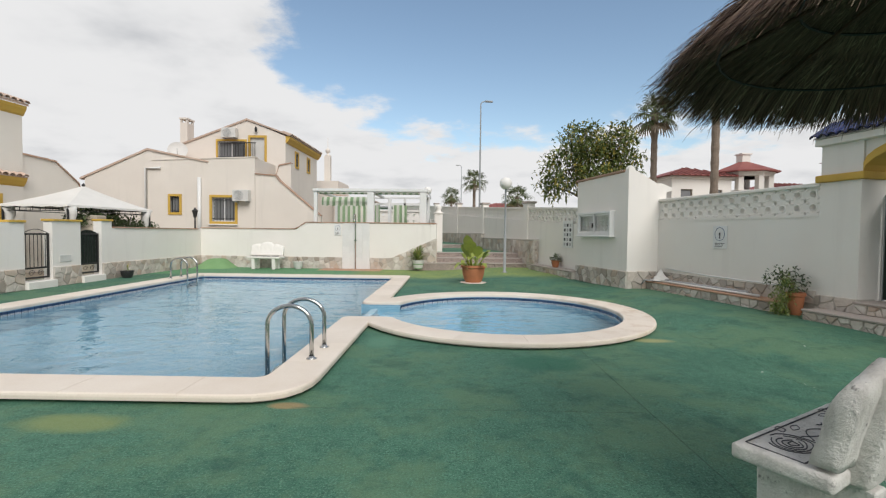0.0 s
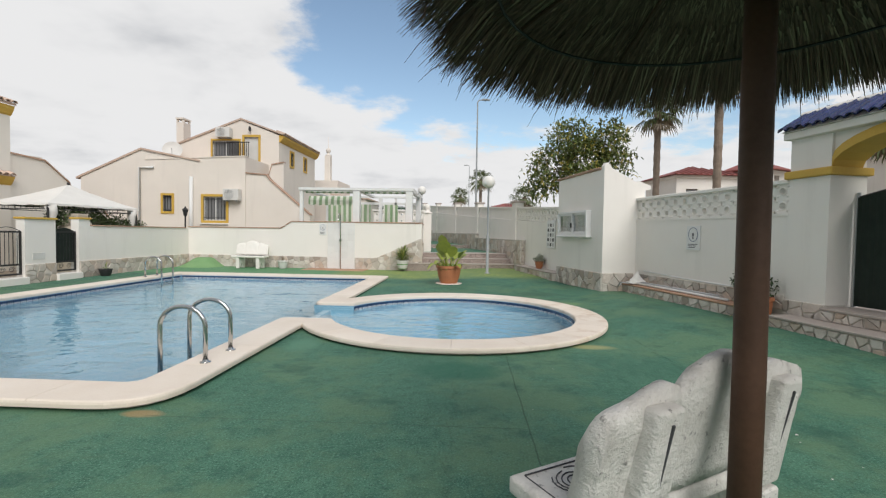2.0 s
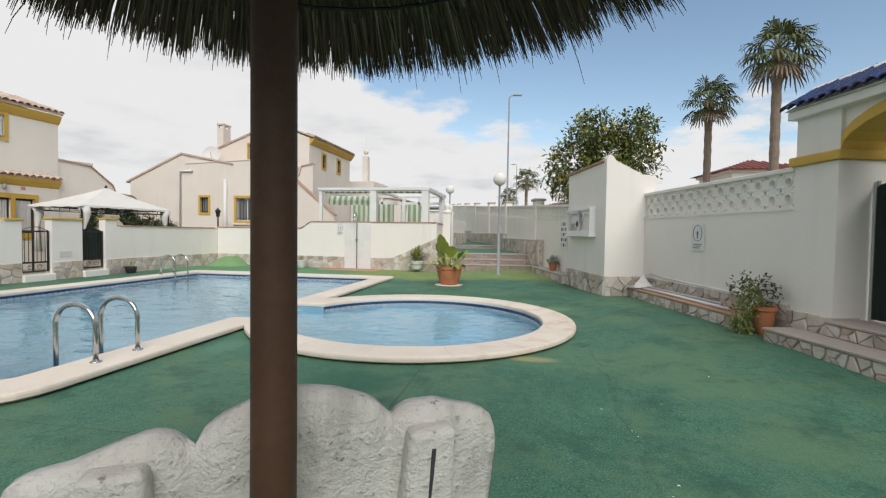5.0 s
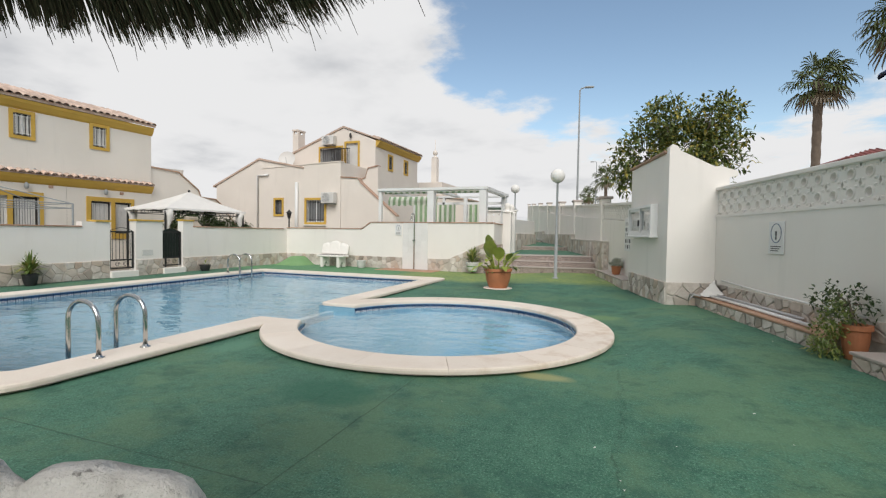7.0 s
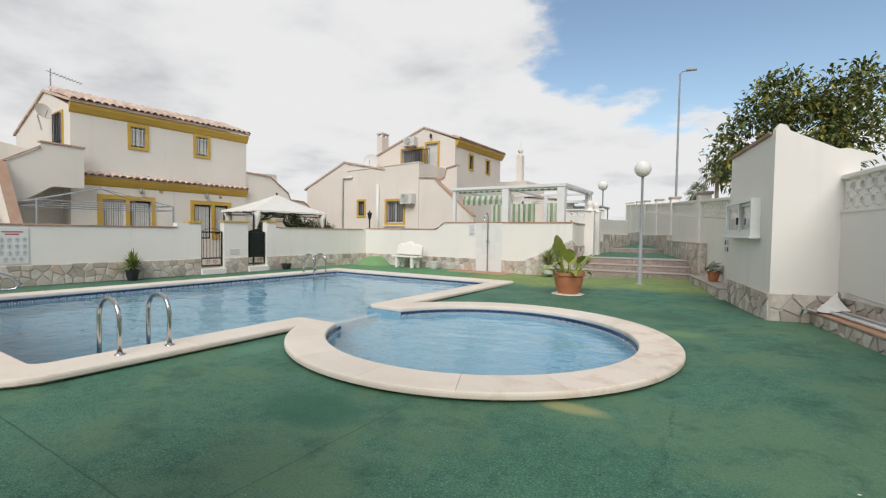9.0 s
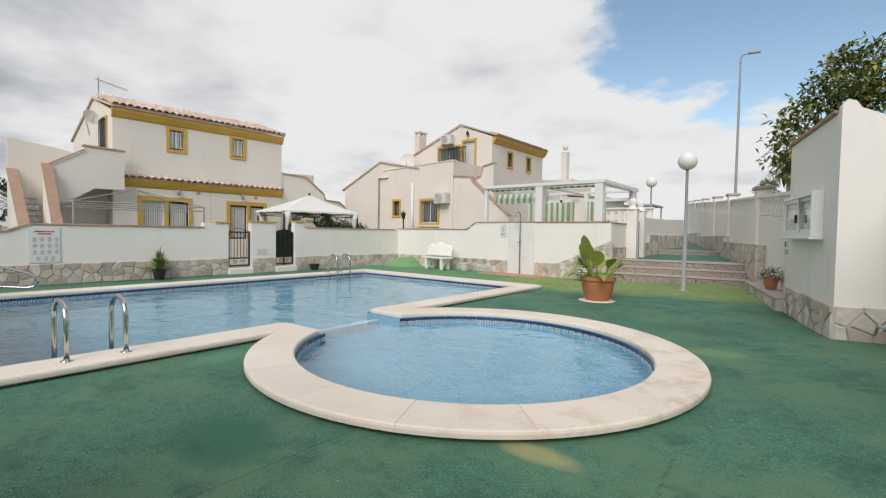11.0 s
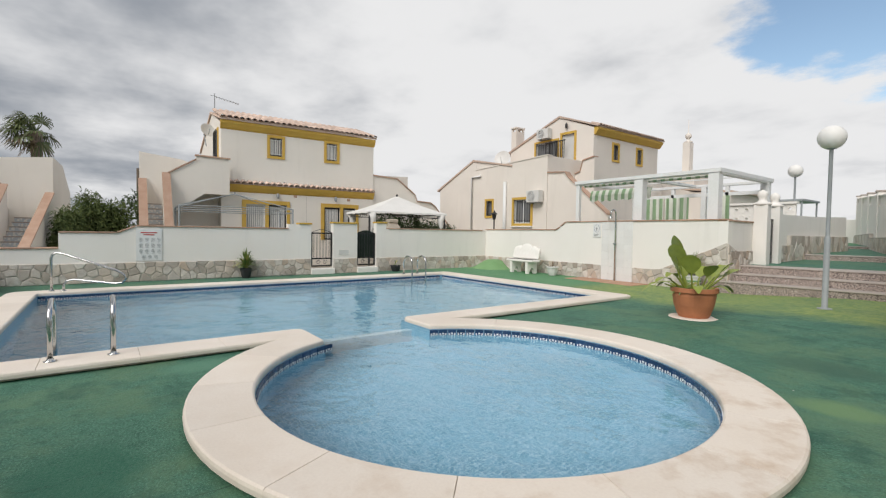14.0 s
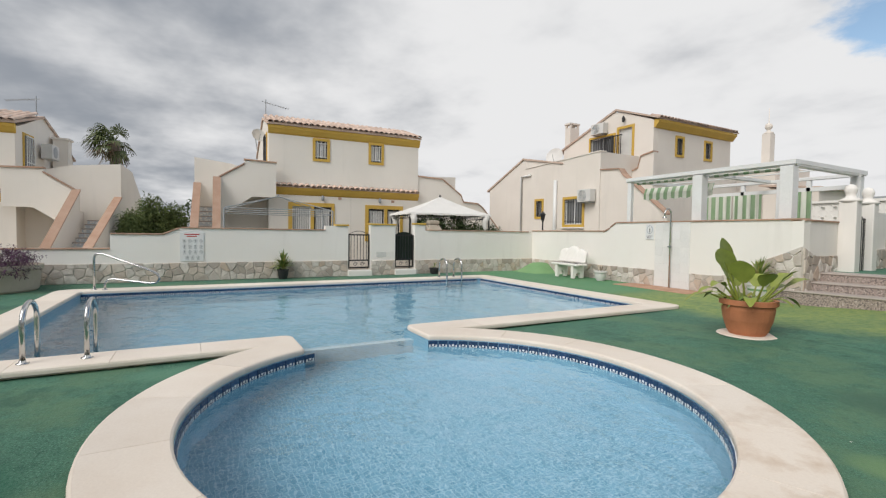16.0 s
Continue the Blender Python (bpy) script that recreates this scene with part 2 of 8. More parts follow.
def deck_material():
    """Worn green floor paint over rough concrete, with joints, cracks and mended spots."""
    k = Nodes("green_deck_paint")
    x, y, z = k.xyz()
    n0, n1, n2 = k.noise(0.35, 4), k.noise(2.2, 7, 0.65), k.noise(55, 4, 0.7)
    n3 = k.noise(0.9, 6, 0.6)
    col = k.mix(k.ramp(n0, 0.35, 0.68), (0.047, 0.140, 0.090), (0.068, 0.185, 0.122))
    col = k.mix(k.ramp(n1, 0.45, 0.72, 0.0, 0.55), col, (0.100, 0.235, 0.150))
    col = k.mix(k.ramp(n3, 0.55, 0.75, 0.0, 0.45), col, (0.036, 0.135, 0.085))
    col = k.mix(k.ramp(n2, 0.55, 0.8, 0.0, 0.5), col, (0.025, 0.095, 0.06))
    n4 = k.noise(11, 6, 0.7)
    col = k.mix(k.ramp(n4, 0.50, 0.66, 0.0, 0.7), col, (0.026, 0.090, 0.060))
    col = k.mix(k.ramp(n4, 0.47, 0.32, 0.0, 0.40), col, (0.085, 0.215, 0.140))
    speck, grit = k.noise(120, 2, 0.5), k.noise(75, 3, 0.65)
    col = k.mix(k.ramp(grit, 0.55, 0.66, 0.0, 0.72), col, (0.150, 0.300, 0.205))
    col = k.mix(k.ramp(grit, 0.45, 0.34, 0.0, 0.78), col, (0.018, 0.065, 0.042))
    col = k.mix(k.ramp(speck, 0.64, 0.73, 0.0, 0.6), col, (0.22, 0.35, 0.26))
    n5 = k.noise(0.8, 8, 0.72)
    col = k.mix(k.ramp(n5, 0.46, 0.58, 0.0, 0.65), col, (0.115, 0.205, 0.112))
    col = k.mix(k.ramp(k.noise(1.5, 8, 0.75), 0.53, 0.63, 0.0, 0.6), col, (0.024, 0.085, 0.06))
    # the fresher yellow-green coat at the foot of the stairs
    edge = k.math("ADD", y, k.math("MULTIPLY", n1, 0.9))
    east = k.ramp(x, -3.2, -2.6)
    col = k.mix(k.math("MULTIPLY", k.math("MULTIPLY", k.math("MULTIPLY", k.ramp(edge, 13.2, 13.9, 0.0, 0.95), k.ramp(y, 17.2, 16.9)), east), k.ramp(n3, 0.25, 0.6, 0.5, 1.0)), col, k.mix(k.ramp(n4, 0.42, 0.6), (0.29, 0.34, 0.10), (0.16, 0.255, 0.085)))
    # a lighter coat along the far side
    col = k.mix(k.math("MULTIPLY", k.ramp(edge, 13.6, 14.3, 0.0, 0.6), k.ramp(x, -2.6, -3.2)), col, (0.12, 0.30, 0.13))
    # mended ochre spots
    for px, py, rx, ry, c in ((2.84, 5.70, 0.27, 0.12, (0.36, 0.35, 0.16)), (-2.38, 2.95, 0.42, 0.17, (0.22, 0.27, 0.10)), (3.28, 9.15, 0.30, 0.22, (0.16, 0.27, 0.12)),
                              (-0.6, 5.45, 0.20, 0.34, (0.10, 0.235, 0.155)), (-1.02, 3.33, 0.16, 0.07, (0.36, 0.25, 0.12)), (2.9, 10.4, 0.5, 0.3, (0.05, 0.12, 0.08)),
                              (1.25, 4.6, 0.42, 0.30, (0.028, 0.125, 0.075)), (3.3, 14.2, 0.4, 0.2, (0.3, 0.33, 0.2))):
        dx, dy = k.math("DIVIDE", k.math("SUBTRACT", x, px), rx), k.math("DIVIDE", k.math("SUBTRACT", y, py), ry)
        d = k.math("ADD", k.math("ADD", k.math("MULTIPLY", dx, dx), k.math("MULTIPLY", dy, dy)), k.math("MULTIPLY", k.math("SUBTRACT", n1, 0.5), 1.6))
        col = k.mix(k.ramp(d, 1.25, 0.35, 0.0, 0.75), col, c)
    # joints between the cast bays, and two wandering cracks
    wob = k.math("MULTIPLY", k.math("SUBTRACT", k.noise(3.0, 6, 0.7), 0.5), 0.03)
    crackwob = k.math("MULTIPLY", k.math("SUBTRACT", k.noise(1.6, 8, 0.75), 0.5), 0.55)
    dark = None
    for axis, at, w, lo, hi, other, wb in ((x, 1.75, 0.003, -5, 5.3, y, wob), (y, 3.30, 0.003, -1.0, 1.75, x, wob), (x, 3.48, 0.0025, 3.2, 6.2, y, crackwob), (x, 1.22, 0.002, 1.9, 4.9, y, crackwob), (y, 4.3, 0.0025, 4.2, 6.5, x, crackwob), (y, 12.2, 0.004, 1.0, 4.2, x, wob)):
        d = k.math("ABSOLUTE", k.math("SUBTRACT", k.math("ADD", axis, wb), at))
        m = k.ramp(d, w, w * 2.2, 1.0, 0.0)
        m = k.math("MULTIPLY", m, k.math("MULTIPLY", k.ramp(other, lo, lo + 0.05), k.ramp(other, hi, hi - 0.05)))
        dark = m if dark is None else k.math("MAXIMUM", dark, m)
    col = k.mix(k.math("MULTIPLY", dark, 0.38), col, (0.012, 0.03, 0.02))
    nrm = k.bump(n2, 0.8, 0.008, k.bump(n4, 0.45, 0.012))
    nrm = k.bump(k.math("SUBTRACT", 1.0, dark), 0.6, 0.01, nrm)
    return k.done(col, k.ramp(n2, 0.3, 0.7, 0.62, 0.85), nrm, spec=0.35)


def mosaic_material():
    k = Nodes("blue_pool_mosaic")
    x, y, z = k.xyz()
    br = k.n.new("ShaderNodeTexBrick")
    br.offset = 0.0
    both = k.n.new("ShaderNodeCombineXYZ")
    k.l.new(k.math("ADD", x, z), both.inputs[0]), k.l.new(k.math("ADD", y, z), both.inputs[1])
    k.l.new(both.outputs[0], br.inputs["Vector"])
    br.inputs["Color1"].default_value, br.inputs["Color2"].default_value = (0.085, 0.25, 0.37, 1), (0.17, 0.365, 0.49, 1)
    br.inputs["Mortar"].default_value = (0.36, 0.52, 0.60, 1)
    br.inputs["Scale"].default_value = 1.0
    br.inputs["Brick Width"].default_value, br.inputs["Row Height"].default_value, br.inputs["Mortar Size"].default_value = 0.035, 0.035, 0.003
    col = k.mix(k.ramp(k.noise(1.1, 5), 0.3, 0.7, 0.0, 0.3), br.outputs[0], (0.27, 0.46, 0.59))
    return k.done(col, 0.35)


def water_material():
    k = Nodes("pool_water")
    n1, n2 = k.noise(1.7, 3, 0.5, stretch=(1.0, 1.35, 1.0)), k.noise(6.0, 3, 0.5)
    nrm = k.bump(n2, 0.42, 0.02, k.bump(n1, 0.62, 0.06))
    k.b.inputs["Transmission Weight"].default_value = 1.0
    k.b.inputs["IOR"].default_value = 1.33
    return k.done((0.76, 0.915, 0.95), 0.02, nrm)


def glass_material():
    k = Nodes("window_glass")
    k.b.inputs["IOR"].default_value = 1.5
    return k.done((0.20, 0.205, 0.21), 0.06, k.bump(k.noise(1.5, 2), 0.03, 0.01))


def clear_glass_material():
    k = Nodes("clear_glass")
    k.b.inputs["Transmission Weight"].default_value = 1.0
    return k.done((0.92, 0.95, 0.95), 0.03)


def globe_material():
    k = Nodes("milky_lamp_globe")
    return k.done(k.mix(k.ramp(k.noise(3, 3), 0.3, 0.7), (0.83, 0.82, 0.79), (0.76, 0.74, 0.70)), 0.6)


def leaf_material(name, a, b, tip=None, gloss=0.4):
    k = Nodes(name)
    r = k.geo.outputs["Random Per Island"]
    col = k.mix(r, a, b)
    if tip:
        col = k.mix(k.ramp(r, 0.80, 0.88), col, tip)
    col = k.mix(k.ramp(k.noise(9, 4), 0.35, 0.7, 0.0, 0.4), col, tuple(v * 0.6 for v in a))
    k.b.inputs["Subsurface Weight"].default_value = 0.0
    return k.done(col, gloss)


def thatch_material():
    k = Nodes("dry_heather_thatch")
    r = k.geo.outputs["Random Per Island"]
    col = k.mix(r, (0.085, 0.052, 0.038), (0.23, 0.148, 0.105))
    col = k.mix(k.ramp(r, 0.84, 0.92), col, (0.34, 0.26, 0.18))
    return k.done(col, 0.9)


def stripe_material():
    k = Nodes("green_striped_awning")
    oc = k.n.new("ShaderNodeTexCoord").outputs["Object"]
    s = k.n.new("ShaderNodeSeparateXYZ")
    k.l.new(oc, s.inputs[0])
    w = k.math("PINGPONG", s.outputs[0], 0.11)
    col = k.mix(k.ramp(w, 0.052, 0.058), (0.70, 0.71, 0.62), (0.24, 0.36, 0.20))
    col = k.mix(k.ramp(k.noise(3, 4), 0.4, 0.7, 0.0, 0.25), col, (0.45, 0.47, 0.38))
    return k.done(col, 0.85)


def steptile_material():
    k = Nodes("patterned_stair_tile")
    v = k.n.new("ShaderNodeTexVoronoi")
    k.l.new(k.pos, v.inputs["Vector"])
    v.inputs["Scale"].default_value = 14
    return k.done(k.mix(k.ramp(v.outputs["Distance"], 0.40, 0.5), (0.84, 0.83, 0.80), (0.58, 0.63, 0.67)), 0.6)


STONE, DECK, MOSAIC, WATER = stone_material(), deck_material(), mosaic_material(), water_material()
GLASS, CLEAR, GLOBE, THATCH, STRIPE, STEPTILE = glass_material(), clear_glass_material(), globe_material(), thatch_material(), stripe_material(), steptile_material()
LEAF = leaf_material("glossy_tree_leaf", (0.085, 0.125, 0.03), (0.19, 0.22, 0.05), (0.46, 0.37, 0.06), 0.5)
PALMLEAF = leaf_material("palm_frond_leaf", (0.06, 0.09, 0.026), (0.14, 0.165, 0.055))
DEADLEAF = leaf_material("dry_palm_leaf", (0.16, 0.12, 0.07), (0.24, 0.18, 0.11))
HEDGELEAF = leaf_material("dark_hedge_leaf", (0.032, 0.06, 0.018), (0.08, 0.115, 0.033), None, 0.75)
SHRUBLEAF = leaf_material("shrub_leaf", (0.12, 0.19, 0.04), (0.25, 0.30, 0.07), (0.38, 0.34, 0.10))
BANANALEAF = leaf_material("broad_green_leaf", (0.17, 0.23, 0.035), (0.36, 0.39, 0.07), (0.55, 0.48, 0.14), 0.45)
CONIFERLEAF = leaf_material("conifer_spray", (0.06, 0.095, 0.025), (0.14, 0.175, 0.045), None, 0.75)
FLOWER = leaf_material("dark_purple_leaf", (0.06, 0.012, 0.05), (0.12, 0.03, 0.09), (0.05, 0.07, 0.02))

SILL = surface("pale_pool_render", (0.50, 0.56, 0.60), (0.42, 0.49, 0.54), 4, 40, 0.7, 0.2)


# ---- building helpers ----
def bx(bm, x0, x1, y0, y1, z0, z1):
    x0, x1, y0, y1 = min(x0, x1), max(x0, x1), min(y0, y1), max(y0, y1)
    v = [bm.verts.new(p) for p in ((x0, y0, z0), (x1, y0, z0), (x1, y1, z0), (x0, y1, z0), (x0, y0, z1), (x1, y0, z1), (x1, y1, z1), (x0, y1, z1))]
    for f in ((3, 2, 1, 0), (4, 5, 6, 7), (0, 1, 5, 4), (1, 2, 6, 5), (2, 3, 7, 6), (3, 0, 4, 7)):
        bm.faces.new([v[i] for i in f])
    return bm


def extrude(bm, low, high):
    """A solid between two outlines with the same number of corners."""
    a, b = [bm.verts.new(p) for p in low], [bm.verts.new(p) for p in high]
    n = len(a)
    bm.faces.new(a[::-1]), bm.faces.new(b)
    for i in range(n):
        bm.faces.new((a[i], a[(i + 1) % n], b[(i + 1) % n], b[i]))
    return bm


def prism(bm, pts, z0, z1):
    return extrude(bm, [(x, y, z0) for x, y in pts], [(x, y, z1) for x, y in pts])


def slab(bm, pts, y0, y1):
    """An outline in x and z, thick along y."""
    return extrude(bm, [(x, y0, z) for x, z in pts], [(x, y1, z) for x, z in pts])


def cheek(bm, pts, x0, x1):
    """An outline in y and z, thick along x."""
    return extrude(bm, [(x0, y, z) for y, z in pts], [(x1, y, z) for y, z in pts])


def tube(bm, pts, r, n=8, cap=True):
    pts = [Vector(p) for p in pts]
    rs = r if isinstance(r, (list, tuple)) else [r] * len(pts)
    rings, up = [], None
    for i, p in enumerate(pts):
        d = (pts[min(i + 1, len(pts) - 1)] - pts[max(i - 1, 0)]).normalized()
        if up is None:
            up = d.orthogonal().normalized()
        up = (up - d * up.dot(d)).normalized()
        s = d.cross(up)
        rings.append([bm.verts.new(p + (up * math.cos(a) + s * math.sin(a)) * rs[i]) for a in (math.tau * j / n for j in range(n))])
    for a, b in zip(rings, rings[1:]):
        for j in range(n):
            bm.faces.new((a[j], a[(j + 1) % n], b[(j + 1) % n], b[j]))
    if cap:
        bm.faces.new(rings[0][::-1]), bm.faces.new(rings[-1])
    return bm


def lathe(bm, prof, n=24, at=(0, 0)):
    rings = []
    for r, z in prof:
        rings.append([bm.verts.new((at[0] + max(r, 1e-4) * math.cos(math.tau * j / n), at[1] + max(r, 1e-4) * math.sin(math.tau * j / n), z)) for j in range(n)])
    for a, b in zip(rings, rings[1:]):
        for j in range(n):
            bm.faces.new((a[j], a[(j + 1) % n], b[(j + 1) % n], b[j]))
    bm.faces.new(rings[0][::-1]), bm.faces.new(rings[-1])
    return bm


def holed(bm, u0, u1, z0, z1, holes, y0, y1):
    """A wall from u0 to u1 and z0 to z1, between y0 and y1, with openings (a, b, low, high) right through it."""
    us = sorted({u0, u1, *[h[0] for h in holes], *[h[1] for h in holes]})
    zs = sorted({z0, z1, *[h[2] for h in holes], *[h[3] for h in holes]})
    solid = {}
    for i in range(len(us) - 1):
        for j in range(len(zs) - 1):
            cu, cz = (us[i] + us[i + 1]) / 2, (zs[j] + zs[j + 1]) / 2
            solid[i, j] = not any(a < cu < b and c < cz < d for a, b, c, d in holes)
    vs = {}

    def vert(i, j, y):
        if (i, j, y) not in vs:
            vs[i, j, y] = bm.verts.new((us[i], y, zs[j]))
        return vs[i, j, y]
    for (i, j), s in solid.items():
        if not s:
            continue
        for y in (y0, y1):
            bm.faces.new([vert(i, j, y), vert(i + 1, j, y), vert(i + 1, j + 1, y), vert(i, j + 1, y)])
        for di, dj, a, b in ((-1, 0, (i, j), (i, j + 1)), (1, 0, (i + 1, j), (i + 1, j + 1)), (0, -1, (i, j), (i + 1, j)), (0, 1, (i, j + 1), (i + 1, j + 1))):
            if not solid.get((i + di, j + dj), False):
                bm.faces.new([vert(*a, y0), vert(*b, y0), vert(*b, y1), vert(*a, y1)])
    return bm


def link(name, bm, mat, parent=None, label="", smooth=False, m=None):
    bmesh.ops.recalc_face_normals(bm, faces=bm.faces[:])
    me = bpy.data.meshes.new(name)
    bm.to_mesh(me)
    bm.free()
    for k in (mat if isinstance(mat, (list, tuple)) else (mat,)):
        me.materials.append(k)
    if smooth:
        for p in me.polygons:
            p.use_smooth = True
    ob = new(name, me)
    if m is not None:
        ob.matrix_basis = m
    if parent is not None:
        ob.parent = parent
    if label:
        ob["label"] = label
    return ob


def part(name, bm, material, parent, label="", smooth=False, m=None):
    return link(name, bm, material, parent, label, smooth, m)


def thing(name, m, label, category, group="", kind=""):
    return tagged(new(name), label, category, group, kind) if m is None else placed(tagged(new(name), label, category, group, kind), m)


def placed(ob, m):
    ob.matrix_basis = m
    return ob


def piece(name, mesh, parent, m):
    ob = new(name, mesh)
    ob.matrix_basis = m
    ob.parent = parent
    return ob


def mesh_of(name, bm, mat, smooth=False):
    bmesh.ops.recalc_face_normals(bm, faces=bm.faces[:])
    me = bpy.data.meshes.new(name)
    bm.to_mesh(me)
    bm.free()
    for k in (mat if isinstance(mat, (list, tuple)) else (mat,)):
        me.materials.append(k)
    if smooth:
        for p in me.polygons:
            p.use_smooth = True
    return me


def soft_edges(bm, w, seg=2):
    bmesh.ops.bevel(bm, geom=bm.edges[:], offset=w, segments=seg, affect="EDGES", profile=0.6, clamp_overlap=True)
    return bm


def B():
    return bmesh.new()


def frame_of(a, b):
    """The pose whose x runs from a to b on the ground; y points away to the left of that line."""
    return pose(a[0], a[1], 0, 0, 0, math.degrees(math.atan2(b[1] - a[1], b[0] - a[0])))


def crazy(parent, u0, u1, top, y, seed, size=0.30, low=0.0, proud=0.02):
    """Irregular cladding stones, each a piece of its own, on a wall's face at y; top is a height or a function of u."""
    rng = random.Random(seed)
    size *= 0.64
    tops = top if callable(top) else (lambda u: top)
    zmax = max(tops(u0 + (u1 - u0) * i / 20) for i in range(21))
    seeds, nz = [], max(2, round((zmax - low) / (size * 0.72)))
    nu = max(2, round((u1 - u0) / size))
    for j in range(nz):
        for i in range(nu):
            seeds.append((u0 + (i + 0.5 + (j % 2) * 0.45 - 0.22 + rng.uniform(-0.46, 0.46)) * (u1 - u0) / nu, low + (j + 0.5 + rng.uniform(-0.42, 0.42)) * (zmax - low) / nz))
    for k, s in enumerate(seeds):
        poly = [(u0, low), (u1, low), (u1, tops(u1)), (u0, tops(u0))] if not callable(top) else [(u0, low), (u1, low)] + [(u1 + (u0 - u1) * i / 12, tops(u1 + (u0 - u1) * i / 12)) for i in range(13)]
        for q, t in enumerate(seeds):
            if q == k or abs(t[0] - s[0]) > size * 3:
                continue
            mx, mz, nx, nzv = (s[0] + t[0]) / 2, (s[1] + t[1]) / 2, t[0] - s[0], t[1] - s[1]
            out = []
            for i in range(len(poly)):
                a, b = poly[i], poly[(i + 1) % len(poly)]
                da, db = (a[0] - mx) * nx + (a[1] - mz) * nzv, (b[0] - mx) * nx + (b[1] - mz) * nzv
                if da <= 0:
                    out.append(a)
                if (da < 0 < db) or (db < 0 < da):
                    f = da / (da - db)
                    out.append((a[0] + (b[0] - a[0]) * f, a[1] + (b[1] - a[1]) * f))
            poly = out
            if len(poly) < 3:
                break
        if len(poly) < 3:
            continue
        cu, cz = sum(p[0] for p in poly) / len(poly), sum(p[1] for p in poly) / len(poly)
        rad = sum(math.hypot(p[0] - cu, p[1] - cz) for p in poly) / len(poly)
        if rad < 0.035:
            continue
        f, g = 1 - 0.012 / rad, 1 - 0.026 / rad
        d = proud * rng.uniform(0.7, 1.4)
        bm = B()
        base = [bm.verts.new(((p[0] - cu) * f, 0.012, (p[1] - cz) * f)) for p in poly]
        mid = [bm.verts.new(((p[0] - cu) * f, -d * 0.6, (p[1] - cz) * f)) for p in poly]
        face = [bm.verts.new(((p[0] - cu) * g, -d + rng.uniform(-0.003, 0.003), (p[1] - cz) * g)) for p in poly]
        n = len(poly)
        for i in range(n):
            bm.faces.new((base[i], base[(i + 1) % n], mid[(i + 1) % n], mid[i]))
            bm.faces.new((mid[i], mid[(i + 1) % n], face[(i + 1) % n], face[i]))
        bm.faces.new(face)
        part("stone", bm, STONE, parent, m=pose(cu, y, cz))


# ---- plan ----
LA, LB = (-9.15, 3.0), (-8.80, 16.36)         # wall on the west side
BC = (-0.25, 15.93)                          # end of the back wall at the stairs
P1, P2 = (5.01, 10.72), (5.81, 7.32)         # wall on the east side
POOL = (-6.80, -1.37, 3.75, 12.86)           # water's edge of the large pool
CX, CY, CR, CW = 1.095, 7.451, 1.883, 0.460      # round pool, and the width of its edging
NECK = (6.68, 8.12)                          # gap between the two pools
WATER_Z, COPE_Z, LOW = -0.05, 0.085, -0.002
WEST, BACK, EAST = frame_of(LA, LB) @ Matrix.Diagonal((0.977, 1, 1, 1)), frame_of(LB, BC) @ Matrix.Diagonal((0.948, 1, 1, 1)), frame_of(P1, P2)


def deck_z(x, y):
    s = min(1, max(0, (x - 3.3) / 1.0)) * min(1, max(0, (y - 3.5) / 3.0)) * min(1, max(0, (15.5 - y) / 2.0))
    f = min(1, max(0, (y - 7.0) / 4.0))
    g, h = min(1, max(0, (y - 9.5) / 5.0)), min(1, max(0.2, (x + 0.6) / 2.5))      # the deck climbs towards the stairs
    return max(0.12 * s * s * (3 - 2 * s), 0.15 * h * g * g * (3 - 2 * g)) + LOW * (1 - f * f * (3 - 2 * f))


# ---- ground, deck and pool ----
def in_pool(x, y, grow=0.0):
    x0, x1, y0, y1 = POOL
    if x0 - grow < x < x1 + grow and y0 - grow < y < y1 + grow:
        return True
    if math.hypot(x - CX, y - CY) < CR + grow:
        return True
    return -1.6 < x < 0 and NECK[0] - grow < y < NECK[1] + grow


def build_ground():
    bm = B()
    x0, x1, y0, y1, far = -10.6, 9.0, -9.0, 17.2, 1500
    for a, b, c, d in ((-far, far, -far, y0), (-far, far, y1, far), (-far, x0, y0, y1), (x1, far, y0, y1)):
        bm.faces.new([bm.verts.new(p) for p in ((a, c, -0.02), (b, c, -0.02), (b, d, -0.02), (a, d, -0.02))])
    tagged(link("ground", bm, EARTH), "dry bare earth around the houses", "ground", kind="structure")
    bm, vs, s = B(), {}, 0.2

    def vert(i, j):
        if (i, j) not in vs:
            x, y = x0 + i * s, y0 + j * s
            vs[i, j] = bm.verts.new((x, y, deck_z(x, y)))
        return vs[i, j]
    for i in range(round((x1 - x0) / s)):
        for j in range(round((y1 - y0) / s)):
            if not in_pool(x0 + (i + 0.5) * s, y0 + (j + 0.5) * s, CW / 2):
                bm.faces.new((vert(i, j), vert(i + 1, j), vert(i + 1, j + 1), vert(i, j + 1)))
    tagged(link("floor", bm, DECK, smooth=True), "worn green painted concrete pool deck", "floor", kind="structure")


build_ground()


def pool_outline(n=48):
    """The water's edge of both pools, as one closed line."""
    x0, x1, y0, y1 = POOL
    a = math.acos(max(-1, min(1, (NECK[1] - CY) / CR)))
    pts = [(x1, NECK[0]), (x1, y0), (x0, y0), (x0, y1), (x1, y1), (x1, NECK[1])]
    s0, s1 = math.atan2(NECK[1] - CY, -math.sqrt(CR ** 2 - (NECK[1] - CY) ** 2)), math.atan2(NECK[0] - CY, -math.sqrt(CR ** 2 - (NECK[0] - CY) ** 2)) - 0
    if s1 > 0:
        s1 -= math.tau
    if s0 < 0:
        s0 += math.tau
    pts += [(CX + CR * math.cos(s0 + (s1 - s0) * i / n), CY + CR * math.sin(s0 + (s1 - s0) * i / n)) for i in range(n + 1)]
    return pts


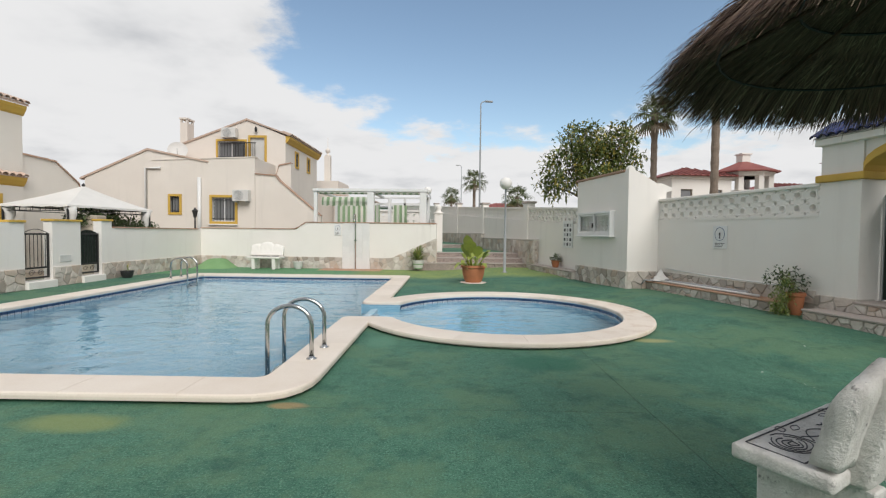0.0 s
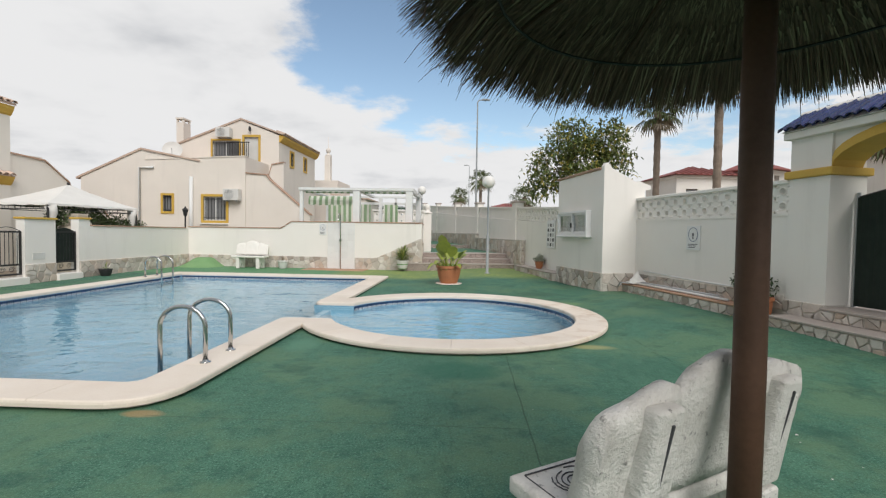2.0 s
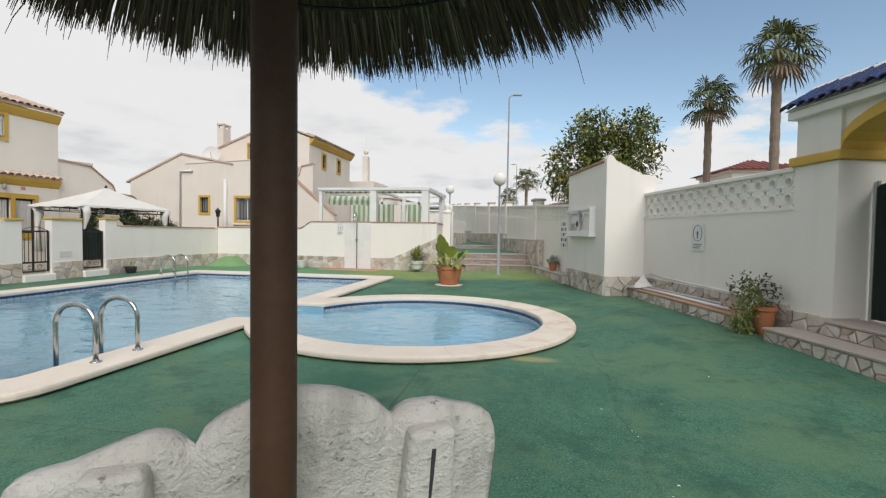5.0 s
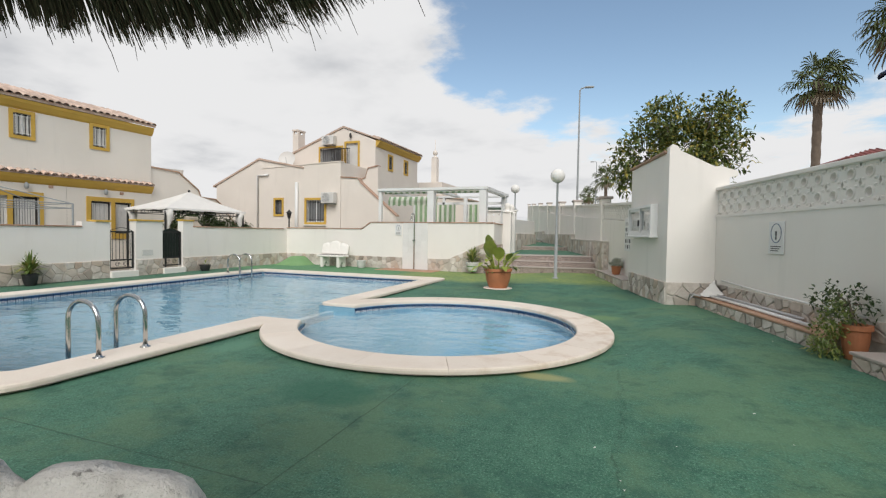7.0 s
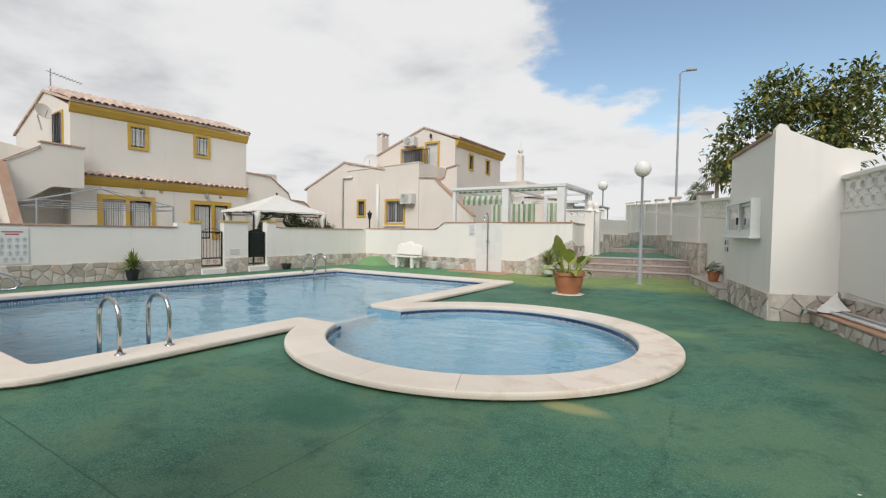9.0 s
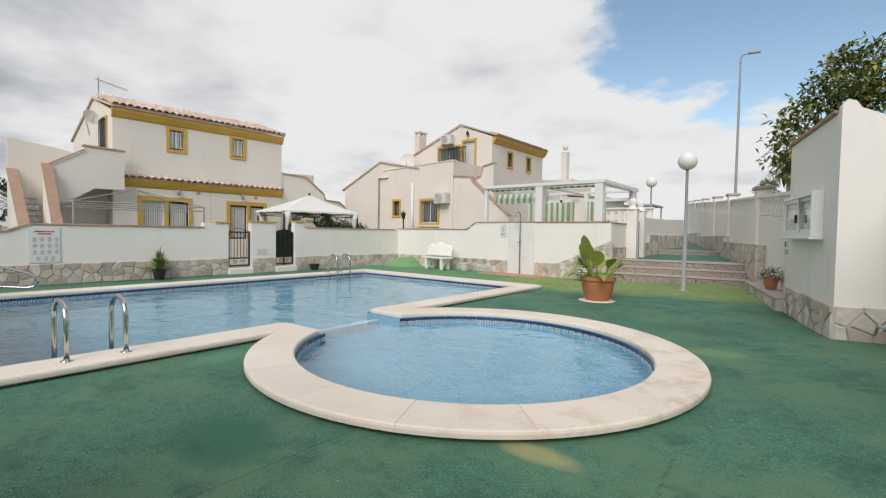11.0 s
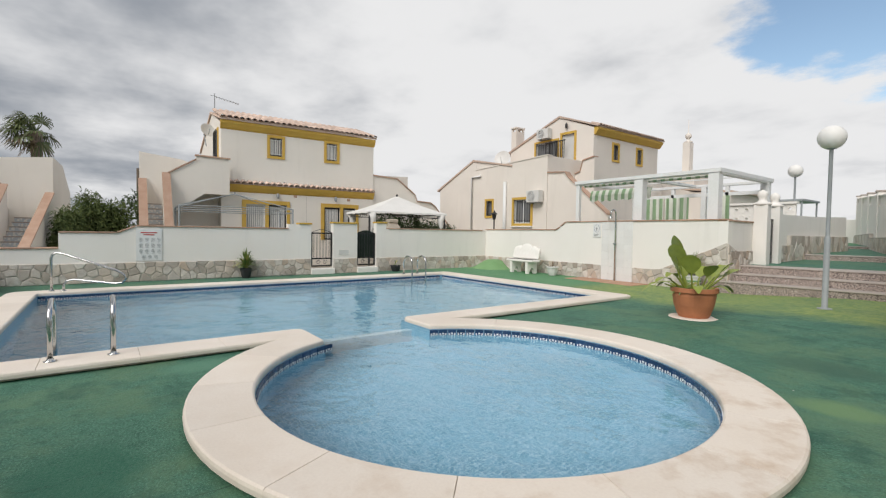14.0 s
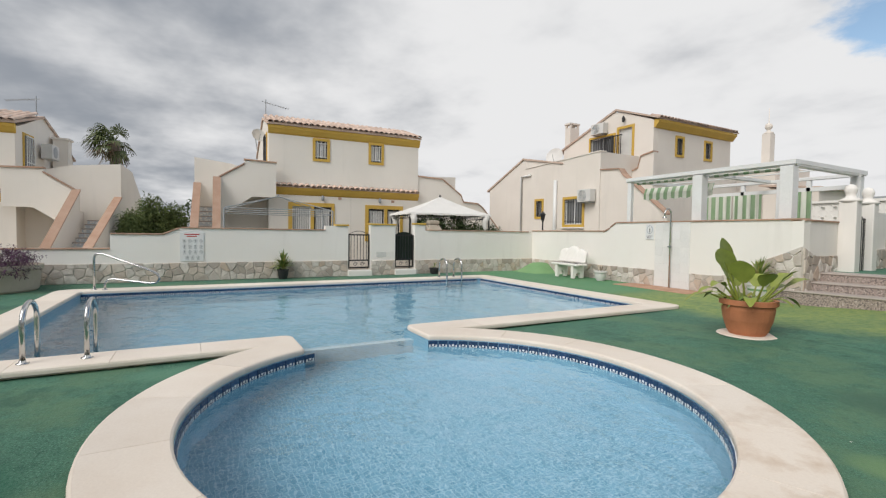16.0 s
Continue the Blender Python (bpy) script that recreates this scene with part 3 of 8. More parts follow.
def build_pool():
    x0, x1, y0, y1 = POOL
    bm = B()
    deep, low = -1.45, -0.62
    line = pool_outline()
    top, bot = [bm.verts.new((x, y, 0.03)) for x, y in line], [bm.verts.new((x, y, deep)) for x, y in line]
    n = len(line)
    for i in range(n):
        bm.faces.new((top[i], top[(i + 1) % n], bot[(i + 1) % n], bot[i]))
    bm.faces.new([bm.verts.new(p) for p in ((x0, y0, deep), (x1, y0, deep), (x1, y1, deep), (x0, y1, deep))])
    bm.faces.new([bm.verts.new((CX + (CR + 0.05) * math.cos(math.tau * i / 48), CY + (CR + 0.05) * math.sin(math.tau * i / 48), low)) for i in range(48)])
    bx(bm, x1 + 0.005, -0.45, NECK[0] - 0.2, NECK[1] + 0.2, deep, low + 0.004)
    tagged(link("pool_basin", bm, MOSAIC), "light blue mosaic lining of the swimming pool", "pool", kind="structure")
    sill = soft_edges(bx(B(), -1.20, -1.07, NECK[0] - 0.1, NECK[1] + 0.1, -1.4, WATER_Z - 0.02), 0.02, 2)
    tagged(link("pool_sill", sill, SILL), "pale rendered underwater sill between the two pools", "pool sill", kind="structure")
    bm = B()
    lid = bm.faces.new([bm.verts.new((x, y, WATER_Z)) for x, y in line])
    lid.normal_update()
    if lid.normal.z < 0:
        lid.normal_flip()
    me = bpy.data.meshes.new("water")
    bm.to_mesh(me)
    bm.free()
    me.materials.append(WATER)
    w = tagged(new("water", me), "clear rippled pool water", "water", kind="structure")
    w.visible_shadow = False


build_pool()


def rounded(pts, radii, n=6):
    """A closed outline with its corners rounded."""
    out = []
    for i, p in enumerate(pts):
        r = radii[i]
        p, a, b = Vector(p), Vector(pts[i - 1]), Vector(pts[(i + 1) % len(pts)])
        if r <= 0:
            out.append((p.x, p.y))
            continue
        da, db = (a - p).normalized(), (b - p).normalized()
        ang = da.angle(db)
        t = r / math.tan(ang / 2)
        s, e = p + da * t, p + db * t
        for k in range(n + 1):
            f = k / n
            q = s * (1 - f) ** 2 + p * 2 * f * (1 - f) + e * f ** 2
            out.append((q.x, q.y))
    return out


COPING_SET = tagged(new("pool_coping"), "cream cast stone edging round the pool", "pool edge", kind="structure")


def on_edging(x, y):
    """Whether a place on the plan lies on the pools' edging."""
    x0, x1, y0, y1 = POOL
    if x > x1 - 0.02 and NECK[0] < y < NECK[1] and x < CX:
        return False
    ring = CR < math.hypot(x - CX, y - CY) < CR + CW
    return ring or (x0 - CW < x < x1 + CW and y0 - CW < y < y1 + CW and not (x0 < x < x1 and y0 < y < y1))


def coping_piece(pts):
    """One edging stone: rounded upper edge, slight overhang."""
    bm = B()
    c = Vector((sum(p[0] for p in pts) / len(pts), sum(p[1] for p in pts) / len(pts)))

    n = len(pts)
    sg = 1 if sum(pts[i][0] * pts[(i + 1) % n][1] - pts[(i + 1) % n][0] * pts[i][1] for i in range(n)) > 0 else -1
    normals, butts = [], []
    for i in range(n):
        p, q = Vector(pts[i]), Vector(pts[(i + 1) % n])
        u = (q - p).normalized()
        normals.append(Vector((-u.y, u.x)) * sg)
        o = (p + q) / 2 - normals[-1] * 0.01
        butts.append((q - p).length > 0.3 and on_edging(o.x, o.y))

    def inset(d, joint):
        """The outline drawn in by d, or by joint where the stone butts on the next one."""
        out = []
        for i in range(n):
            nu, nv = normals[i - 1], normals[i]
            du, dv = (joint if butts[i - 1] else d), (joint if butts[i] else d)
            det = nu.x * nv.y - nu.y * nv.x
            w = Vector(((du * nv.y - dv * nu.y) / det, (nu.x * dv - nv.x * du) / det)) if abs(det) > 0.08 else (nu * du + nv * dv) / 2
            out.append(Vector(pts[i]) + w - c)
        return out
    rings = []
    for d, z, jt in ((0.075, -0.07, 0.0005), (0.075, 0.024, 0.0005), (0.003, 0.030, 0.0005), (0.001, COPE_Z - 0.026, 0.0005), (0.006, COPE_Z - 0.009, 0.0008), (0.020, COPE_Z, 0.0025)):
        rings.append([bm.verts.new((q.x, q.y, z)) for q in inset(d, jt)])
    n = len(pts)
    for a, b in zip(rings, rings[1:]):
        for i in range(n):
            bm.faces.new((a[i], a[(i + 1) % n], b[(i + 1) % n], b[i]))
    bm.faces.new(rings[0][::-1]), bm.faces.new(rings[-1])
    part("edging_stone", bm, COPING, COPING_SET, m=pose(c.x, c.y, 0))


def build_coping():
    x0, x1, y0, y1 = POOL
    w = CW

    def run(a, b, n, horizontal, lo, hi):
        for i in range(n):
            s, e = a + (b - a) * i / n, a + (b - a) * (i + 1) / n
            coping_piece([(s, lo), (e, lo), (e, hi), (s, hi)] if horizontal else [(lo, s), (hi, s), (hi, e), (lo, e)])
    run(x0 + 0.3, x1 - 0.5, 5, True, y0 - w, y0)
    run(x0 + 0.3, x1 - 0.3, 5, True, y1, y1 + w)
    run(y0 + 0.3, y1 - 0.3, 8, False, x0 - w, x0)
    run(y0 + 0.5, NECK[0] - 0.95, 2, False, x1, x1 + w)
    run(NECK[1] + 0.95, y1 - 0.3, 4, False, x1, x1 + w)
    # corners
    coping_piece(rounded([(x1 - 0.5, y0 - w), (x1 + w, y0 - w), (x1 + w, y0 + 0.5), (x1, y0 + 0.5), (x1, y0), (x1 - 0.5, y0)], [0, 0.55, 0, 0, 0.12, 0]))
    coping_piece(rounded([(x1 - 0.3, y1 + w), (x1 - 0.3, y1), (x1, y1), (x1, y1 - 0.3), (x1 + w, y1 - 0.3), (x1 + w, y1 + w)], [0, 0, 0.05, 0, 0, 0.2]))
    coping_piece(rounded([(x0 + 0.3, y1 + w), (x0 - w, y1 + w), (x0 - w, y1 - 0.3), (x0, y1 - 0.3), (x0, y1), (x0 + 0.3, y1)], [0, 0.2, 0, 0, 0.05, 0]))
    coping_piece(rounded([(x0 + 0.3, y0 - w), (x0 + 0.3, y0), (x0, y0), (x0, y0 + 0.3), (x0 - w, y0 + 0.3), (x0 - w, y0 - w)], [0, 0, 0.05, 0, 0, 0.35]))
    # the ring
    ro = CR + w
    cut = math.radians(47)
    start, end, n = -math.pi + cut, math.pi - cut, 12
    for i in range(n):
        a, b = start + (end - start) * i / n, start + (end - start) * (i + 1) / n
        arc = [a + (b - a) * k / 6 for k in range(7)]
        coping_piece([(CX + CR * math.cos(t), CY + CR * math.sin(t)) for t in arc] + [(CX + ro * math.cos(t), CY + ro * math.sin(t)) for t in arc[::-1]])
    # the two noses where ring and straight edging meet
    for s in (-1, 1):
        yb = NECK[0] if s < 0 else NECK[1]
        ye = yb + s * 0.95
        t0 = math.atan2(yb - CY, -math.sqrt(CR ** 2 - (yb - CY) ** 2)) % math.tau
        t1 = math.pi - s * cut
        inner = [(CX + CR * math.cos(t0 + (t1 - t0) * k / 6), CY + CR * math.sin(t0 + (t1 - t0) * k / 6)) for k in range(7)]
        xo = x1 + w
        to = math.acos((xo - CX) / ro) * (1 if s > 0 else -1)
        t1s = math.pi - cut if s > 0 else -(math.pi - cut)
        outer = [(CX + ro * math.cos(t1s + (to - t1s) * k / 6), CY + ro * math.sin(t1s + (to - t1s) * k / 6)) for k in range(7)]
        if s * (outer[-1][1] - ye) > 0:
            ye = outer[-1][1] + s * 0.02
        nose = rounded([(x1, ye), (x1, yb), inner[0], inner[1]], [0, 0.14, 0.07, 0])
        pts = nose + inner[2:] + outer + [(xo, ye)]
        coping_piece(pts)


build_coping()


# ---- boundary walls ----
def caps(parent, u0, u1, z, y0, y1, mat=None, step=0.42, rise=None):
    """Flat clay coping bricks along a wall's top."""
    n = max(1, round((u1 - u0) / step))
    d = (u1 - u0) / n
    bm = bx(B(), -d / 2 + 0.004, d / 2 - 0.004, y0, y1, 0, 0.035)
    me = mesh_of("coping_tile", soft_edges(bm, 0.006, 1), mat or TERRA)
    for i in range(n):
        u = u0 + (i + 0.5) * d
        zz, tilt = (z, 0) if rise is None else (rise(u), -math.degrees(math.atan2(rise(u + 0.1) - rise(u - 0.1), 0.2)))
        piece("coping_tile", me, parent, pose(u, 0, zz, 0, tilt, 0))


def wall_west():
    w = tagged(placed(new("wall_west"), WEST), "white rendered garden wall with stone base", "wall", kind="structure")
    T = 0.22

    def seg(a, b, z0, z1):
        part("wall_section", bx(B(), a, b, 0, T, z0, z1), WHITE, w)
    seg(-12.0, 0.93, -0.05, 0.80), seg(0.93, 2.40, -0.05, 1.16), seg(2.40, 6.12, -0.05, 1.33)
    seg(6.12, 6.80, -0.05, 1.47)
    seg(6.80, 7.50, -0.05, 0.14)
    seg(7.50, 8.30, -0.05, 1.52), seg(8.30, 8.98, -0.05, 0.14)
    seg(8.98, 9.34, -0.05, 1.56), seg(9.34, 13.67, -0.05, 1.38)
    caps(w, -12.0, 0.92, 0.80, -0.03, T + 0.03)
    caps(w, 0.93, 2.02, 1.16, -0.03, T + 0.03)
    caps(w, 2.02, 2.42, 1.2, -0.03, T + 0.03, rise=lambda u: 1.16 + (u - 2.02) / 0.40 * 0.17)
    slope = slab(B(), [(2.02, 1.15), (2.401, 1.15), (2.401, 1.32)], 0.001, T - 0.001)
    part("wall_section", slope, WHITE, w)
    caps(w, 2.42, 6.12, 1.33, -0.03, T + 0.03)
    caps(w, 9.42, 13.5, 1.38, -0.03, T + 0.03)
    for a, b, z in ((6.42, 6.82, 1.47), (7.47, 8.33, 1.52), (8.96, 9.36, 1.56)):
        part("yellow_cap", soft_edges(bx(B(), a, b, -0.04, T + 0.04, z, z + 0.05), 0.008, 1), YELLOW, w, "ochre yellow cap")
    for a, b in ((6.78, 7.52), (8.28, 9.0)):
        part("doorstep", soft_edges(bx(B(), a, b, -0.10, T + 0.05, 0.0, 0.17), 0.01, 1), WHITE, w)
    part("cladding_bed", bx(B(), -12.0, 6.78, -0.012, 0, -0.02, 0.455), GROUT, w)
    part("cladding_bed", bx(B(), 7.50, 8.30, -0.012, 0, -0.02, 0.45), GROUT, w)
    part("cladding_bed", bx(B(), 8.98, 13.68, -0.012, 0, -0.02, 0.45), GROUT, w)
    crazy(w, -1.6, 6.78, 0.47, -0.012, 1, 0.34)
    crazy(w, 7.50, 8.30, 0.46, -0.012, 2, 0.30)
    crazy(w, 8.98, 13.66, 0.46, -0.012, 3, 0.34)
    part("junction_box", soft_edges(bx(B(), 7.68, 8.0, -0.012, 0.001, 0.56, 0.72), 0.004, 1), PLASTIC, w)
    return w


def wall_back():
    w = tagged(placed(new("wall_back"), BACK), "white rendered garden wall with stone base", "wall", kind="structure")
    T, L = 0.22, math.dist(LB, BC) / 0.948
    top = 1.66
    part("wall_section", slab(B(), [(0, -0.05), (L, -0.05), (L, top), (4.12, top), (3.72, 1.42), (0, 1.42)], 0, T), WHITE, w)
    caps(w, 0.0, 3.6, 1.42, -0.03, T + 0.03)
    caps(w, 3.62, 4.14, 1.54, -0.03, T + 0.03, rise=lambda u: 1.42 + max(0, min(1, (u - 3.70) / 0.42)) * 0.24, step=0.26)
    caps(w, 4.14, L - 0.02, top, -0.03, T + 0.03)
    rise = lambda u: 0.44 if u < 7.35 else 0.44 + min(1, (u - 7.35) / (L - 7.35)) * 0.72
    part("cladding_bed", bx(B(), 0.0, 5.50, -0.012, 0, -0.02, 0.43), GROUT, w)
    part("cladding_bed", slab(B(), [(6.55, -0.02), (L, -0.02), (L, 1.13), (7.35, 0.43), (6.55, 0.43)], -0.012, 0), GROUT, w)
    crazy(w, 0.02, 5.48, 0.45, -0.012, 4, 0.34)
    crazy(w, 6.57, L, rise, -0.012, 5, 0.34)
    # white tiled shower panel
    n, m = 5, 8
    for k, (a, b) in enumerate(((5.51, 6.02), (6.03, 6.54))):
        bm = bx(B(), a, b, -0.012, 0, 0.0, top + 0.01)
        part("tile_bed", bm, TILEWHITE, w)
    tw, th = 0.2525, 0.205
    me = mesh_of("tile", soft_edges(bx(B(), -tw / 2 + 0.0008, tw / 2 - 0.0008, -0.022, -0.008, 0.0008, th - 0.0008), 0.0015, 1), TILEWHITE)
    for i in range(4):
        for j in range(m):
            piece("tile", me, w, pose(5.5125 + (i + 0.5) * tw + (0.005 if i > 1 else 0), 0, 0.01 + j * th))
    return w


wall_west(), wall_back()


def openwork_mesh(w, h, depth=0.09):
    """A pierced concrete block: round eye with a raised ring and four leaves."""
    bm = B()
    n, r = 16, 0.045
    for y, flip in ((0, 1), (depth, -1)):
        inner = [bm.verts.new((r * math.cos(math.tau * i / n), y, h / 2 + r * math.sin(math.tau * i / n))) for i in range(n)]
        outer = []
        for i in range(n):
            a = math.tau * i / n
            k = min(w / 2 / max(1e-6, abs(math.cos(a))), h / 2 / max(1e-6, abs(math.sin(a))))
            outer.append(bm.verts.new((k * math.cos(a), y, h / 2 + k * math.sin(a))))
        for i in range(n):
            bm.faces.new((inner[i], inner[(i + 1) % n], outer[(i + 1) % n], outer[i]))
        if flip == 1:
            a_in, a_out = inner, outer
        else:
            for i in range(n):
                bm.faces.new((a_in[i], a_in[(i + 1) % n], inner[(i + 1) % n], inner[i]))
                bm.faces.new((a_out[i], a_out[(i + 1) % n], outer[(i + 1) % n], outer[i]))
    for i in range(n):       # ring
        a, b = math.tau * i / n, math.tau * (i + 1) / n
        q = [bm.verts.new((rr * math.cos(t), y, h / 2 + rr * math.sin(t))) for t in (a, b) for rr, y in ((0.046, 0.0), (0.051, -0.012), (0.061, -0.012), (0.067, 0.0))]
        for j in range(3):
            bm.faces.new((q[j], q[j + 1], q[j + 5], q[j + 4]))
    for sx in (-1, 1):       # leaves
        for sz in (-1, 1):
            c, t, s = Vector((sx * w * 0.40, -0.012, h / 2 + sz * h * 0.40)), Vector((sx * 0.06, 0, h / 2 + sz * 0.055)), Vector((-sz * 0.022, 0, sx * 0.022))
            m = (c + t) / 2
            v = [bm.verts.new(p) for p in (t, m + s + Vector((0, 0.006, 0)), Vector((c.x, 0, c.z)), m - s + Vector((0, 0.006, 0)), m + Vector((0, -0.016, 0)))]
            for i in range(4):
                bm.faces.new((v[i], v[(i + 1) % 4], v[4]))
    return mesh_of("openwork_block", bm, WHITE)


def wall_east():
    w = tagged(placed(new("wall_east"), EAST), "white garden wall with pierced block parapet", "wall", kind="structure")
    # stretch beside the deck
    part("wall_section", bx(B(), 0.0, 3.84, 0, 0.2, -0.05, 1.68), WHITE, w)
    part("rail_top", soft_edges(bx(B(), 0.0, 3.84, -0.02, 0.2, 2.12, 2.18), 0.01, 1), WHITE, w)
    part("rail_bottom", bx(B(), 0.0, 3.84, -0.012, 0.2, 1.66, 1.70), WHITE, w)
    n = 15
    bw, bh = 3.84 / n, 0.21
    me = openwork_mesh(bw, bh)
    for i in range(n):
        for j in range(2):
            piece("openwork_block", me, w, pose((i + 0.5) * bw, 0.03, 1.70 + j * bh))
    part("cladding_bed", bx(B(), 0.0, 3.84, -0.012, 0, 0.0, 0.50), GROUT, w)
    crazy(w, 0.2, 3.84, 0.52, -0.012, 6, 0.33, low=0.30)
    # low ledge along its foot
    part("ledge", bx(B(), 0.19, 3.45, -0.30, -0.012, -0.05, 0.27), GROUT, w)
    part("ledge_top", soft_edges(bx(B(), 0.19, 3.46, -0.33, -0.012, 0.271, 0.305), 0.008, 1), PATCHCLAY, w, "terracotta ledge slab")
    crazy(w, 0.20, 3.44, 0.27, -0.30, 7, 0.30, low=0.05)
    # low stone ledge between the box and the stairs
    part("ledge", bx(B(), -5.1, -2.12, -0.93, -0.601, -0.05, 0.29), GROUT, w)
    part("ledge_top", soft_edges(bx(B(), -5.1, -2.12, -0.96, -0.601, 0.291, 0.33), 0.008, 1), NOSING, w)
    crazy(w, -5.1, -2.14, 0.285, -0.93, 8, 0.33)
    # stretch beside the stairs, rising with them
    w = tagged(placed(new("wall_lane_east"), EAST @ pose(0, -0.6, 0)), "white wall with pierced parapet climbing beside the lane", "wall", kind="structure")
    zs = [(-2.1, 1.62), (-6.2, 1.85), (-11.5, 2.13), (-16.5, 2.42), (-30.0, 3.25), (-46.0, 4.2)]
    lift = lambda u: np.interp(-u, [-a for a, b in zs], [b for a, b in zs])
    posts = [-6.2, -11.5, -16.5, -23.0, -30.0, -38.0, -46.0]
    prev = -2.05
    part("wall_section", slab(B(), [(-46, -0.05)] + [(-2.0, -0.05)] + [(-2.0, 1.62)] + [(a, b) for a, b in zs], 0, 0.2), WHITE, w)
    for k, u in enumerate(posts):
        z = float(lift(u))
        part("wall_post", soft_edges(bx(B(), u - 0.2, u + 0.2, -0.05, 0.25, 0.0, z + 0.60), 0.01, 1), WHITE, w)
        part("post_cap", soft_edges(bx(B(), u - 0.25, u + 0.25, -0.1, 0.3, z + 0.60, z + 0.68), 0.015, 1), NOSING, w)
        a, b = u + 0.2, (prev - 0.2 if k else -2.05)
        za, zb = float(lift(a)), float(lift(b))
        if k < 1:
            nb = max(1, round((b - a) / 0.27))
            mb = openwork_mesh((b - a) / nb, 0.2)
            for i in range(nb):
                for j in range(2):
                    uu = a + (i + 0.5) * (b - a) / nb
                    piece("openwork_block", mb, w, pose(uu, 0.03, float(lift(uu)) + 0.01 + j * 0.2))
        else:
            part("parapet_panel", slab(B(), [(a, za), (b, zb), (b, zb + 0.42), (a, za + 0.42)], 0.06, 0.14), WHITE, w)
        part("rail_top", slab(B(), [(a, za + 0.41), (b, zb + 0.41), (b, zb + 0.47), (a, za + 0.47)], -0.01, 0.2), WHITE, w)
        prev = u
    return w


wall_east()


def stairs():
    """Broad terrazzo steps between stone cheeks, then long landings up the lane."""
    m = pose(-0.25, 15.88, 0.13, 0, 0, 5)
    s = tagged(placed(new("stairs"), m), "speckled terrazzo steps with pale edges and lit-toned treads", "stairs", kind="structure")
    W0, W1 = -0.1, 3.22
    for y, z, e in ((0.0, 0.165, 0.40), (0.40, 0.33, 0.80), (0.80, 0.50, 1.20)):
        part("step", bx(B(), W0 - 0.6, W1, y, e, z - 0.30, z - 0.03), GRANITE, s)
        # tread is the same stone, coloured paler for the light from above
        part("tread", soft_edges(bx(B(), W0 - 0.6, W1, y - 0.02, y + 0.40, z - 0.03, z), 0.006, 1), NOSING, s, "stone tread with pale edge, its top coloured as lit")
    # low stone-clad kerb beside the steps
    part("cheek", bx(B(), 3.23, 3.73, 0.0, 1.25, 0, 0.34), GROUT, s)
    part("cheek_top", bx(B(), 3.20, 3.73, -0.02, 1.25, 0.342, 0.375), GROUT, s)
    side = part("cheek_face", bx(B(), -1.25, 0, 0.0, 0.004, 0, 0.34), GROUT, s, m=pose(3.224, 0, 0, 0, 0, -90))
    crazy(side, -1.25, 0, 0.34, 0.0, 20, 0.36)
    crazy(s, 3.23, 3.71, 0.34, -0.004, 30, 0.30)
    return s


def lane():
    """The green lane that climbs away from the steps in long flat stages, between stone-clad kerb walls."""
    s = tagged(placed(new("lane"), EAST), "green painted stepped lane between stone-clad kerbs", "lane", kind="structure")
    for a, b, z in ((-12.3, -7.15, 0.626), (-24.5, -12.3, 0.79), (-46.0, -24.5, 0.92)):
        part("landing", bx(B(), a, b - 0.40, -4.6, -0.60, z - 0.35, z - 0.002), DECK, s)
        part("step", bx(B(), b - 0.399, b, -4.6, -0.60, z - 0.35, z - 0.03), GRANITE, s)
        # paler tread colour again includes the light falling on its top
        part("tread", soft_edges(bx(B(), b - 0.40, b + 0.02, -4.6, -0.60, z - 0.029, z), 0.006, 1), NOSING, s, "stone tread with pale edge, its top coloured as lit")
    for k, (a, b, z) in enumerate(((-11.2, -5.1, 1.12), (-25.0, -11.2, 1.32), (-45.0, -25.0, 1.53))):
        part("kerb_wall", bx(B(), a, b, -0.74, -0.601, 0.0, z), GROUT, s)
        part("kerb_top", bx(B(), a, b + 0.03, -0.77, -0.601, z + 0.002, z + 0.035), GROUT, s)
        crazy(s, a, b, z, -0.744, 24 + k, 0.40 + 0.2 * k, low=0.35)
    front = part("kerb_face", bx(B(), -0.74, -0.601, -0.004, 0.0, 0.0, 1.12), GROUT, s, m=pose(-5.095, 0, 0, 0, 0, 90))
    crazy(front, -0.74, -0.601, 1.12, -0.004, 29, 0.20, low=0.3)
    # far side of the lane: white wall over a stone base that steps up with it
    far = part("wall_section", slab(B(), [(0, 0.3), (10, 0.3), (10, 2.15), (5, 2.0), (0, 1.92)], 0, 0.2), WHITE, s, m=EAST.inverted() @ frame_of((-0.40, 18.95), (-1.05, 29.0)))
    for k, (a, b, z) in enumerate(((0.0, 1.5, 1.08), (1.5, 10.0, 1.36))):
        face = part("kerb_face", bx(B(), a, b, -0.07, -0.001, 0.3, z), GROUT, far)
        crazy(far, a, b, z, -0.074, 44 + k, 0.40 + 0.2 * k, low=0.5)
    part("end_wall", bx(B(), -46.2, -46.0, -4.6, 0.0, 0.5, 2.9), WHITE, s)
    return s


stairs(), lane()


